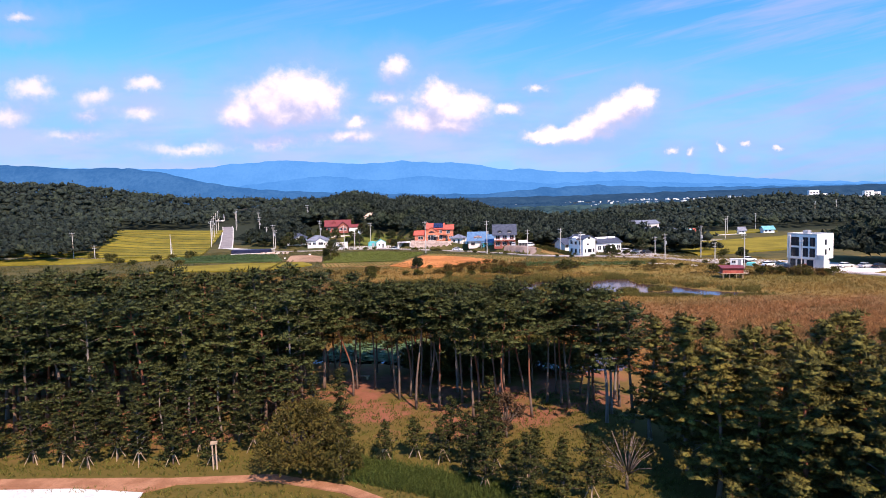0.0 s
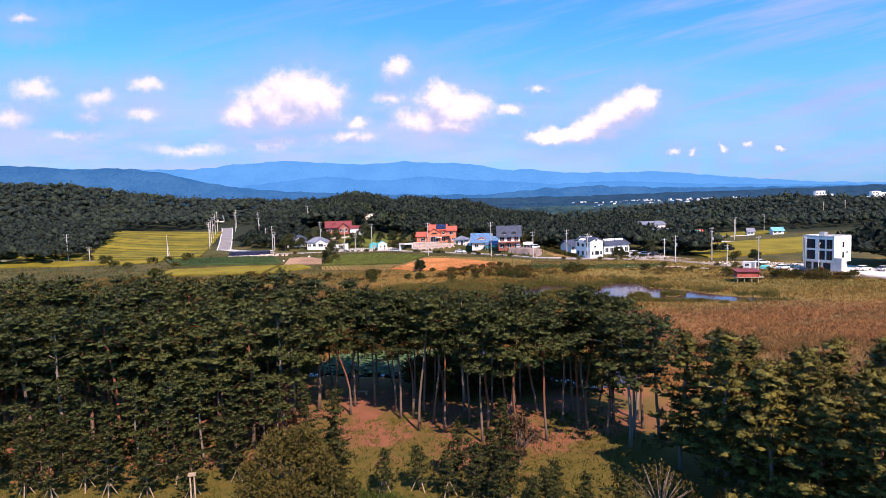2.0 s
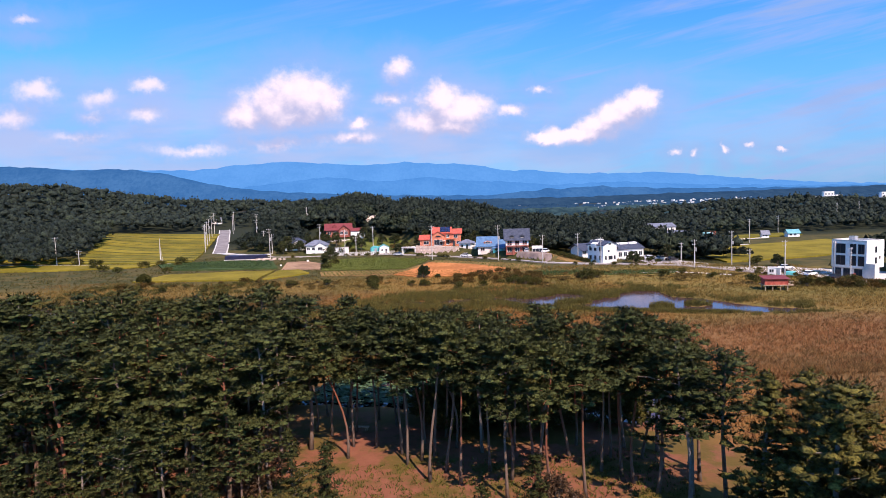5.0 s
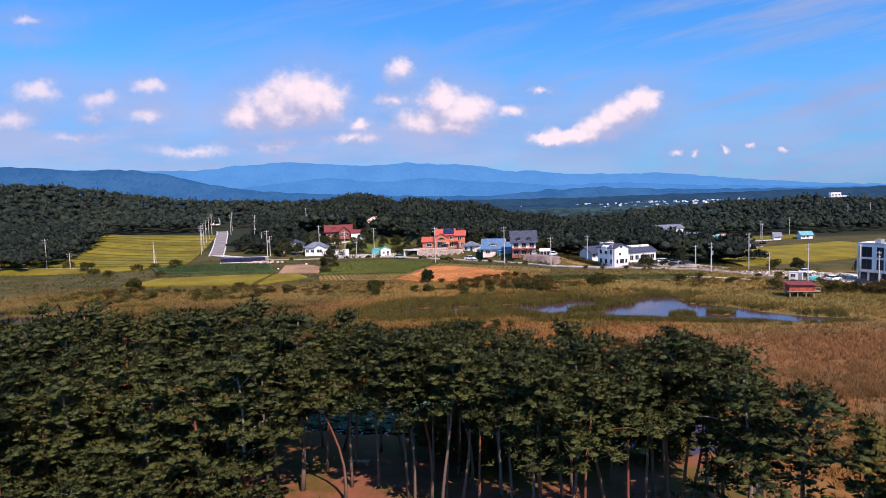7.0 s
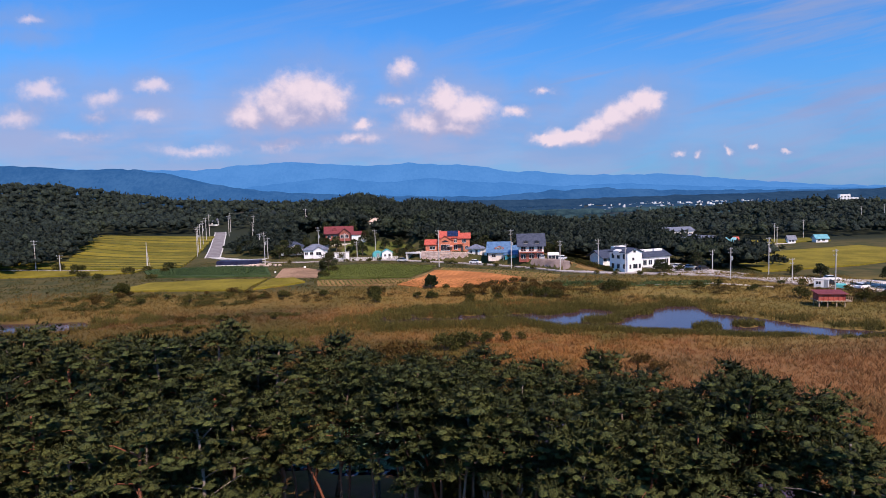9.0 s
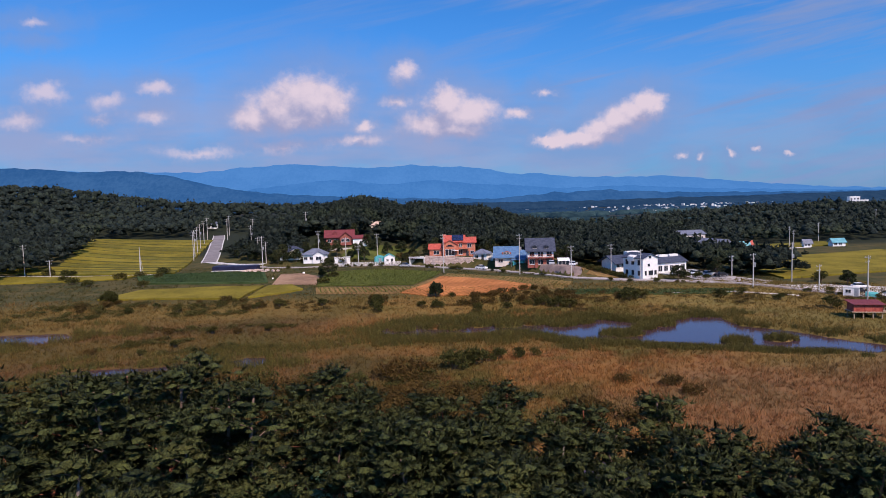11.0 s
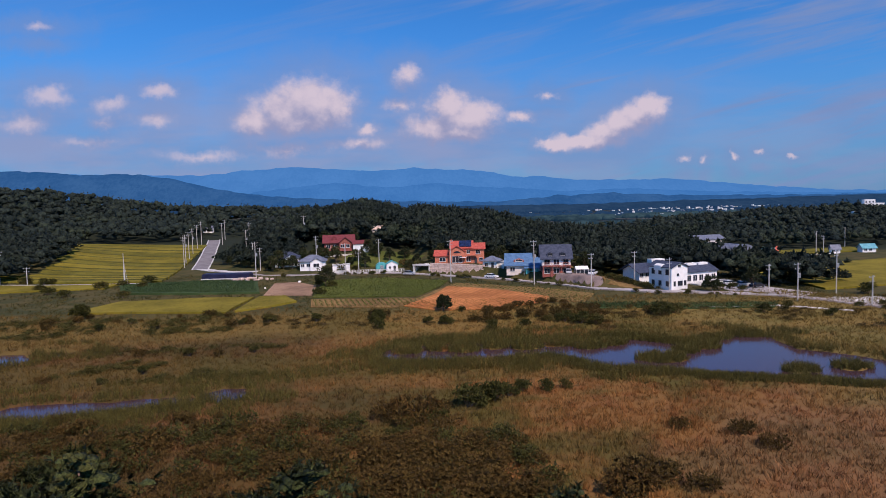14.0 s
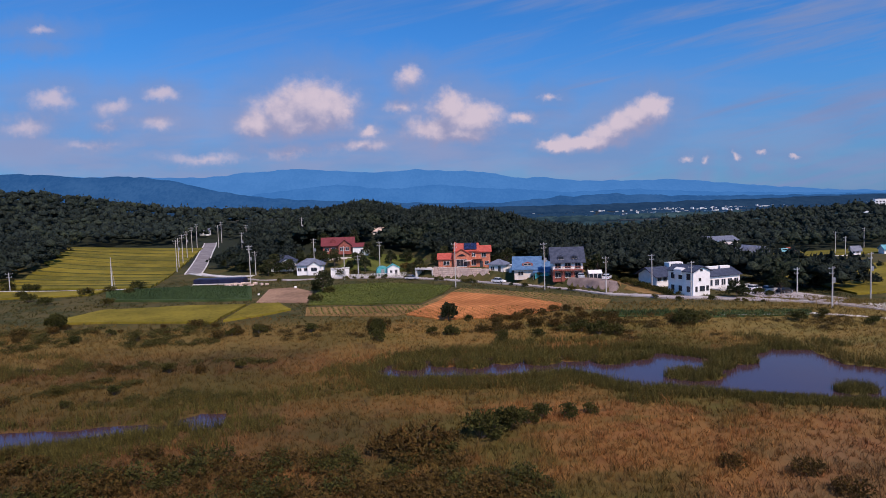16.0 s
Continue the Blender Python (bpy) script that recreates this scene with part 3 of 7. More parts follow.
tagged(ribbon("road", ROAD, -0.2, 4.6, 0.12, M_PAVING, 0.5), "pale concrete village road past the houses", "road", kind="structure")
tagged(ribbon("road_kerb", ROAD, -0.50, -0.2, 0.32, M_PAVING, 0.8), "low white concrete kerb wall along the village road", "kerb wall", kind="structure")
LANE = [(-87.6, 315), (-92.5, 335), (-98, 357), (-104.6, 382), (-111.3, 408), (-116, 424)]
tagged(ribbon("side_road", LANE, -2.9, 2.9, 0.14, M_ASPHALT, 0.5), "grey asphalt side road climbing away between fields", "road", kind="structure")
for o in (-3.4, 2.9):
    tagged(ribbon("side_road_kerb", LANE, o, o + 0.5, 0.34, M_CONCRETE, 0.7), "white concrete kerb of the side road", "kerb", kind="structure")
tagged(ribbon("junction", [(-88, 317), (-80, 309), (-70, 303), (-60, 300)], -2.2, 2.2, 0.11, M_CONCRETE, 0.5), "pale concrete junction apron beside the side road", "road", kind="structure")
tagged(ribbon("field_track", [(-190, 270), (-140, 275), (-92, 276)], -1.0, 1.0, 0.10, M_CONCRETE, 0.4), "narrow pale concrete track between rice fields", "track", kind="structure")
tagged(ribbon("field_track", [(62, 196.5), (82, 195), (96, 190)], -0.7, 0.7, 0.10, M_CONCRETE, 0.4), "narrow pale track along the marsh edge", "track", kind="structure")
tagged(ribbon("field_track", [(180, 282), (150, 292), (128, 300), (140, 318), (190, 325)], -1.6, 1.6, 0.12, M_CONCRETE, 0.4), "pale concrete farm track bending round a field", "track", kind="structure")
DIRT = [(-60, 60.8), (-37, 58.0), (-26, 57.0), (-21, 56.3), (-16, 56.0), (-11.9, 55.8), (-5, 52.6), (-2, 50), (2, 44), (4, 34)]
tagged(ribbon("dirt_path", DIRT, -0.6, 0.6, 0.15, M_DIRT, 0.3, 2.0), "orange trodden dirt path beside young pines", "path", kind="structure")
tagged(sheet("dirt_verge", [(-60, 63.2), (-37, 59.1), (-32, 58.4), (-21, 56.5), (-20, 55.6), (-23, 54.2), (-29, 55.6), (-36, 56.2), (-60, 58)], 0.13, M_DIRT, 3.0, 0.3, None, 0.5), "bare orange earth beside the concrete", "path", kind="structure")
tagged(sheet("concrete_apron", [(-60, 58.3), (-36, 56.6), (-29, 55.9), (-22.5, 54.3), (-23, 48), (-40, 40), (-60, 40)], 0.17, M_CONCRETE), "pale concrete surface at the edge of the grass", "pavement", kind="structure")
tagged(sheet("forecourt", [(100, 206), (116, 209), (141, 190), (146, 170), (133, 163), (126, 170), (116, 184), (108, 196)], 0.10, M_CONCRETE), "pale concrete forecourt of the modern building", "pavement", kind="structure")
tagged(sheet("driveway", [(41.5, 241.0), (45.5, 234), (49, 228.6), (51.6, 226.2), (52.0, 229), (50, 237), (46, 245)], 0.34, M_DRIVE, 0.8, 0.9), "concrete driveway sloping up to a house", "driveway", kind="structure")
tagged(sheet("yard", [(80, 212), (96, 206.5), (104, 214), (92, 226), (80, 228)], 0.10, M_PAVING, 3.0), "pale concrete parking yard beside the white house", "yard", kind="structure")


FIELDS = []


def field_of(name, label, poly, mat, lift, grid=6.0, wobble=0.0):
    FIELDS.append(poly)
    return tagged(sheet(name, poly, lift, mat, grid, 0.3, None, wobble), label, "field", kind="structure")


# terraced rice: bands that follow the slope, each a little higher than the ground before it
BANDS = [277.5, 284, 290, 297, 305, 313, 322, 331, 341, 351, 362, 373, 385, 398]
for i, (a, b) in enumerate(zip(BANDS, BANDS[1:])):
    def left(y): return -143 - 16 * ss(300, 360, y) - 24 * ss(352, 400, y) + 2 * math.sin(y) - 55 * ss(292, 280, y)
    def right(y): return -93.5 - 0.19 * (y - 300) + 1.0
    poly = [(left(a), a + 1.0), ((left(a) + right(a)) / 2, a + 2.0), (right(a), a), (right(b), b - 1.7), ((left(b) + right(b)) / 2, b + 0.3), (left(b), b - 0.7)]
    field_of("rice_terrace", "ripe golden rice terrace with a grassy bank", poly, M_RICE if i % 3 else M_RICE_DULL, 0.55 + 0.15 * (i % 2), 8.0)
for i, y in enumerate(BANDS[1:-1]):
    xa, xb = -143 - 16 * ss(300, 360, y) - 24 * ss(352, 400, y) + 2 * math.sin(y), -92.5 - 0.19 * (y - 300)
    tagged(ribbon("terrace_bank", [(xa, y + 0.2), ((xa + xb) / 2, y + 1.2), (xb, y - 0.8)], -0.45 - 0.15 * (i % 3), 0.05, 0.80, M_BANK, 0.8, 6.0), "dark grassy bank between rice terraces", "field bank", kind="structure")
field_of("rice_field", "ripe golden rice field in front of the track", [(-190, 250), (-126, 258), (-100, 262), (-100, 272.5), (-140, 272), (-190, 266)], M_RICE, 0.5)
field_of("rice_field", "golden rice field at the edge of the marsh", [(-84, 212), (-80, 229), (-58, 231), (-44.5, 229.5), (-45, 206), (-62, 209)], M_RICE, 0.5, 5, 0.5)
field_of("rice_field", "small golden rice plot beside a bare field", [(-43, 229.5), (-36, 230), (-31, 219), (-37, 211), (-43.5, 207)], M_RICE, 0.5, 5, 0.5)
field_of("crop_field", "dark green crop rows on flat land", [(-99, 270), (-72, 274), (-53, 268), (-45, 238), (-66, 241), (-88, 247)], M_CROP, 0.6, 5)
field_of("tilled_plot", "bare pale brown tilled plot", [(-46, 262), (-39, 264), (-31, 252), (-29, 230), (-43, 234)], M_TAN_SOIL, 0.15, 5)
field_of("bean_field", "green bean field sloping to the marsh", [(-30, 264), (-10, 266), (10, 252), (7, 240), (0, 222), (-28, 226)], M_BEAN, 0.35, 5, 0.4)
field_of("seedling_field", "tan field with rows of seedlings", [(-28, 223), (0, 219), (8, 238), (12, 248), (36, 229), (46, 216), (40, 205), (28, 207), (8, 214), (-6, 206), (-26, 210)], M_SEEDLING, 0.12, 4, 0.4)
field_of("tilled_soil", "bare orange tilled soil on a gentle slope", [(-3, 207), (4, 222), (9, 239), (14, 236), (25, 226), (33, 213), (31, 206), (22, 203), (14, 200.5), (4, 201)], M_TILLED, 0.26, 4, 0.8)
field_of("crop_plot", "green crop plot along the marsh edge", [(58, 200), (84, 198), (80, 193.5), (56, 195)], M_CROP, 0.15, 4, 0.6)
field_of("vegetable_plot", "dark green vegetable plot beside the road", [(38, 204), (58, 200.5), (58, 196.5), (38, 198.5)], M_CROP, 0.12, 4, 0.6)
field_of("tan_field", "dry tan field behind the road", [(52.4, 227), (61, 220.5), (61.5, 246), (51, 262), (50, 246)], M_SEEDLING, 0.2, 4)
field_of("rice_field", "wide golden rice field behind the road", [(112, 222), (150, 230), (205, 255), (205, 300), (150, 283), (118, 270)], M_RICE, 0.5, 8)
field_of("rice_field", "golden rice field before the wooded hill", [(150, 318), (215, 332), (215, 350), (165, 342), (140, 326)], M_RICE_DULL, 0.5, 8)
field_of("hill_meadow", "green meadow on the slope behind the houses", [(-30, 300), (-8, 296), (4, 306), (-4, 326), (-26, 316)], M_BEAN, 0.3, 5)


# ---- distance: ranges, ridges, town ----
def ridge(name, label, y, crest, mat, depth, seed, rough=1.0, base=-20):
    """A long ridge: crest is a list of (x, height); the slopes fall away to both sides with spurs."""
    crest = [(cx, 24.5 + (ch - 24.5) * y / 4500) for cx, ch in crest]
    xs = np.linspace(crest[0][0], crest[-1][0], 260)
    hs = np.interp(xs, [c[0] for c in crest], [c[1] for c in crest])
    rows = (-1.0, -0.7, -0.45, -0.22, 0.0, 0.5)
    fall = (0.0, 0.18, 0.45, 0.78, 1.0, 0.3)
    verts, faces = [], []
    for r, f in zip(rows, fall):
        for x, h in zip(xs, hs):
            n = noise.fractal((x * 0.006, r * 2.0, seed), 1.0, 2.0, 4)
            jag = (noise.noise((x * 0.012, seed, r)) * 9.0 + noise.noise((x * 0.05, seed, r)) * 4.0) * rough
            verts.append((x, y + r * depth + n * depth * 0.12, base + (h - base) * f * (1 + (0.22 * n if r else 0.0)) + (jag if r == 0 else 0)))
    n = len(xs)
    for j in range(len(rows) - 1):
        faces += [(j * n + i, j * n + i + 1, (j + 1) * n + i + 1, (j + 1) * n + i) for i in range(n - 1)]
    return tagged(new(name, mesh_of(name, verts, faces, mat, True)), label, "mountains", kind="structure")


K = 4700 / 4500
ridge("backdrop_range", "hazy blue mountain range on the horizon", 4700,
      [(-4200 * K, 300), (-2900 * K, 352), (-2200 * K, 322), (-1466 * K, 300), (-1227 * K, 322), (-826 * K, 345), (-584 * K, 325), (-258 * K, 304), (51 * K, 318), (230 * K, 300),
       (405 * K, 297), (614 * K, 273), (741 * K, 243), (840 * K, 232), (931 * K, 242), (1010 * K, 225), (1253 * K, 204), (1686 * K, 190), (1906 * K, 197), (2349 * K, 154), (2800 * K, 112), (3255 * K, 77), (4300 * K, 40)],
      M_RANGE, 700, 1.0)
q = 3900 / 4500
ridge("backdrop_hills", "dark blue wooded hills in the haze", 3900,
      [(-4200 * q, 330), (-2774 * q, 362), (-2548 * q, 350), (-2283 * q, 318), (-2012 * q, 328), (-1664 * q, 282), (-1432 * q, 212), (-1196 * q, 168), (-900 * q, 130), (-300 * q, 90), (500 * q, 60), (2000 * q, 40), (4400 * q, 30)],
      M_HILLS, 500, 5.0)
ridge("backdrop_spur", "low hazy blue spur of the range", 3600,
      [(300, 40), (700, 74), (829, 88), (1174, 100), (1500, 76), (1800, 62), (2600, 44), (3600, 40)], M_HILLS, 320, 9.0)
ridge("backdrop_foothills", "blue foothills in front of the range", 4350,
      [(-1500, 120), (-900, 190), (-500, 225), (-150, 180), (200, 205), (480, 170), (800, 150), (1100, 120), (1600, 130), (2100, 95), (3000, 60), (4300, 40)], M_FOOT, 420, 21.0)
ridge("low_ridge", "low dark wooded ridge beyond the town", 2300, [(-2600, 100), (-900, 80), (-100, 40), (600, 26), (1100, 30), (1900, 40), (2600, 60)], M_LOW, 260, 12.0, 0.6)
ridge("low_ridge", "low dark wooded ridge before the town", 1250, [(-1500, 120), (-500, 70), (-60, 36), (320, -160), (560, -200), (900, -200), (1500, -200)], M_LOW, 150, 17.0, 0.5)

# woods on the hills
rng = np.random.default_rng(7)


def inside(poly, x, y):
    hit = False
    for (x0, y0), (x1, y1) in zip(poly, poly[1:] + poly[:1]):
        if (y0 > y) != (y1 > y) and x < x0 + (y - y0) / (y1 - y0) * (x1 - x0):
            hit = not hit
    return hit


def sprays(r, centres, outward, count, length, width, lift=0.35):
    """count narrow triangles from each centre, leaning outward and up, as tufts of needles or leaves."""
    n = len(centres)
    c = np.repeat(centres, count, axis=0)
    d = np.repeat(outward, count, axis=0) + r.normal(0, 0.50, (n * count, 3)) + (0, 0, lift)
    d /= np.linalg.norm(d, axis=1, keepdims=True)
    s = np.cross(d, r.normal(size=(n * count, 3)))
    s /= np.linalg.norm(s, axis=1, keepdims=True)
    ln = length * r.uniform(0.65, 1.25, (n * count, 1))
    wd = width * r.uniform(0.7, 1.3, (n * count, 1))
    return np.stack((c - s * wd, c + s * wd, c + d * ln), axis=1)


def clump(r, centre, rx, ry, rz, tufts, n=9, core=0.82):
    """One lumpy cushion of twigs and needles: its body, and the points and directions of the tufts that stand out of it."""
    a = np.arange(n) * 2 * np.pi / n + r.uniform(0, 1)
    k = r.uniform(0.72, 1.18, n)
    ring = lambda q, z, w: np.stack((np.cos(a) * q * rx * k, np.sin(a) * q * ry * k, rz * (z + w * r.uniform(-1, 1, n))), axis=1)
    body = np.concatenate((((0, 0, rz * 0.92),), ring(0.52, 0.66, 0.2), ring(0.93, 0.05, 0.2), ((0, 0, -0.12 * rz),))) * core + centre
    tris = []
    for i in range(n):
        j = (i + 1) % n
        tris += [(0, 1 + i, 1 + j), (1 + i, 1 + n + i, 1 + n + j), (1 + i, 1 + n + j, 1 + j), (1 + n + i, 2 * n + 1, 1 + n + j)]
    t, q = r.uniform(0, 2 * np.pi, tufts), np.sqrt(r.uniform(0, 1, tufts))
    p = np.stack((np.cos(t) * q * rx, np.sin(t) * q * ry, rz * (0.95 - 0.95 * q * q)), axis=1)
    o = np.stack((np.cos(t) * q * 1.2, np.sin(t) * q * 1.2, 0.8 - 0.8 * q), axis=1)
    return body, np.array(tris), centre + p, o


def leaf_mesh(name, bodies, loose, mat, facing=None):
    """Cushion bodies, smooth and each of one piece, and loose tufts, in one mesh.
    facing gives each tuft the way its needles fan out, which rounds their shading."""
    if facing is not None:
        flat = np.cross(loose[:, 1] - loose[:, 0], loose[:, 2] - loose[:, 0])
        turned = (flat * facing).sum(axis=1) < 0
        loose[turned] = loose[turned][:, ::-1]
    verts, tris, k = [], [], 0
    for v, t in bodies:
        verts.append(v), tris.append(t + k)
        k += len(v)
    verts.append(loose.reshape(-1, 3)), tris.append(np.arange(3 * len(loose)).reshape(-1, 3) + k)
    verts, tris = np.concatenate(verts), np.concatenate(tris)
    me = bpy.data.meshes.new(name)
    me.vertices.add(len(verts))
    me.vertices.foreach_set("co", verts.astype(np.float32).ravel())
    me.loops.add(3 * len(tris))
    me.loops.foreach_set("vertex_index", tris.astype(np.int32).ravel())
    me.polygons.add(len(tris))
    me.polygons.foreach_set("loop_start", np.arange(0, 3 * len(tris), 3, dtype=np.int32))
    me.polygons.foreach_set("use_smooth", np.ones(len(tris), dtype=bool))
    me.materials.append(mat)
    me.update(calc_edges=True)
    me.validate()
    if facing is not None:
        rounded = [v - v.mean(axis=0) + (0, 0, 0.15) for v, _ in bodies] + [np.repeat(facing, 3, axis=0)]
        rounded = np.concatenate(rounded)
        rounded /= np.linalg.norm(rounded, axis=1, keepdims=True) + 1e-9
        me.normals_split_custom_set_from_vertices(rounded.tolist())
    return me


def far_crown(r, squat, lobes, loose):
    """A small crown: lumpy cushions of leaves with some sprays standing out."""
    bodies, pts, outs = [], [], []
    for k in range(lobes):
        q = r.uniform(0.38, 0.68)
        c = np.array((r.normal(0, 0.36), r.normal(0, 0.36), r.uniform(0.25, 0.95) * squat)) if k else np.array((0, 0, 0.75 * squat))
        body, tris, p, o = clump(r, c, q, q, q * r.uniform(0.8, 1.1), loose, 5)
        bodies.append((body, tris)), pts.append(p), outs.append(o)
    return bodies, sprays(r, np.concatenate(pts), np.concatenate(outs), 2, 0.30, 0.10, 0.2)


def wood(name, label, polys, spacing, tall, lobes, loose):
    crowns = [far_crown(rng, s, lobes, loose) for s in (0.8, 1.0) for _ in range(4)]
    bodies, sprigs = [], []
    for poly in polys:
        xs, ys = [p[0] for p in poly], [p[1] for p in poly]
        y = min(ys)
        while y < max(ys):
            gap = spacing * (1 + 0.15 * ss(380, 560, y))
            x = min(xs)
            while x < max(xs):
                px, py = x + rng.uniform(-0.7, 0.7) * gap, y + rng.uniform(-0.7, 0.7) * gap
                x += gap
                if not inside(poly, px, py) or (-24 < px < -9 and 334 < py < 353) or (141 < px < 167 and 332 < py < 384):
                    continue
                h = tall * rng.uniform(0.70, 1.12) * (1 + 0.25 * noise.noise((px * 0.03, py * 0.03, 1)))
                r = h * rng.uniform(0.36, 0.62)
                body, loose_t = crowns[rng.integers(len(crowns))]
                a = rng.uniform(0, 6.28)
                rot = np.array(((math.cos(a), math.sin(a), 0), (-math.sin(a), math.cos(a), 0), (0, 0, 1)))
                k, o = (r, r, h * 0.50), (px, py, land_z(px, py) + h * 0.16)
                bodies += [((v @ rot) * k + o, t) for v, t in body]
                sprigs.append((loose_t @ rot) * k + o)
            y += gap
    return tagged(new(name, leaf_mesh(name, bodies, np.concatenate(sprigs), M_WOODS)), label, "woods", kind="stuff")


wood("hill_woods", "dark green mixed woodland on the hill behind the houses", [
    [(-78, 350), (-60, 335), (-45, 336), (-25, 328), (-2, 328), (6, 306), (12, 295), (32, 290), (48, 272), (58, 254), (70, 249), (78, 262), (100, 275), (118, 298), (128, 330), (160, 384), (190, 430), (-90, 430)],
    [(90, 228), (102, 222), (116, 226), (122, 240), (112, 256), (96, 262), (82, 250)]], 3.6, 10.5, 4, 6)
wood("hill_woods", "dark green woodland on the far slopes of the hill", [[(-124, 436), (190, 432), (205, 520), (-110, 620)]], 5.6, 10.5, 2, 2)
wood("hill_woods", "dark green woodland on the ridge beyond the hill", [[(-130, 610), (120, 590), (120, 690), (-150, 720)]], 5.8, 10.5, 2, 2)
wood("hill_woods", "dark green woodland on the large rounded hill", [[(-520, 398), (-330, 398), (-184, 398), (-160, 402), (-124, 414), (-128, 470), (-112, 600), (-520, 610)]], 5.2, 11.5, 2, 2)
wood("hill_woods", "dark wooded knoll at the edge of the rice terraces", [[(-300, 240), (-142, 262), (-140, 292), (-148, 326), (-160, 362), (-184, 396), (-300, 404)]], 3.9, 9.5, 3, 5)
wood("hill_woods", "dark green pine woodland on the low hill", [[(150, 352), (215, 356), (330, 345), (450, 390), (560, 450), (560, 560), (200, 570)]], 4.9, 9.5, 2, 2)
wood("roadside_trees", "clump of dark trees beside the modern building", [[(141, 196), (152, 200), (175, 190), (190, 160), (158, 160), (146, 178)]], 3.8, 13.0, 3, 16)
wood("roadside_trees", "dark trees and scrub beside the village road", [[(-84, 326), (-76, 316), (-60, 305), (-48, 302), (-46, 318), (-62, 332), (-82, 348)]], 3.8, 8.0, 3, 16)
wood("roadside_trees", "low dark thicket in the rice field", [[(106, 230), (132, 236), (128, 244), (108, 240)]], 3.0, 4.5, 3, 16)

# woods and hedgerows on the plain, far off; their blue glow stands for haze
far_r = np.random.default_rng(3)


def plain_woods(name, label, count, y0, y1, mat):
    bodies = []
    while len(bodies) < count:
        y = y0 + (y1 - y0) * far_r.random() ** 1.4
        x = far_r.uniform(-0.75, 0.85) * y
        if noise.noise((x * 0.006, y * 0.003, 31)) < far_r.uniform(-0.1, 0.45) or (x < 150 and y < 760):
            continue
        q = far_r.uniform(5, 13)
        body, tris, _, _ = clump(far_r, np.array((0.0, 0.0, 0.0)), q * far_r.uniform(1.0, 2.6), q, far_r.uniform(6, 10), 1, 6)
        bodies.append((body + (x, y, land_z(x, y)), tris))
    return tagged(new(name, leaf_mesh(name, bodies, np.zeros((1, 3, 3)), mat)), label, "woods", kind="stuff")


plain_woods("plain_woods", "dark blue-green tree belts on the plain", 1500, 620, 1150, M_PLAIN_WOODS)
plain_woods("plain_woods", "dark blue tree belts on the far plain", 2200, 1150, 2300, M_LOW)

# the far town: many small pale houses
tg = Geo()
tr = random.Random(4)
for _ in range(190):
    y = tr.uniform(1000, 2200)
    x = (tr.gauss(0.45, 0.07) if tr.random() < 0.75 else tr.uniform(0.05, 0.80)) * y
    s = tr.uniform(2.5, 6.5)
    tg.box(x, y, -1, s * tr.uniform(0.8, 1.8), s, tr.uniform(4, 8), tr.uniform(0, 3))
tagged(new("far_town", tg.mesh("far_town", M_WHITE)), "scattered pale houses of a distant town", "town", kind="stuff")


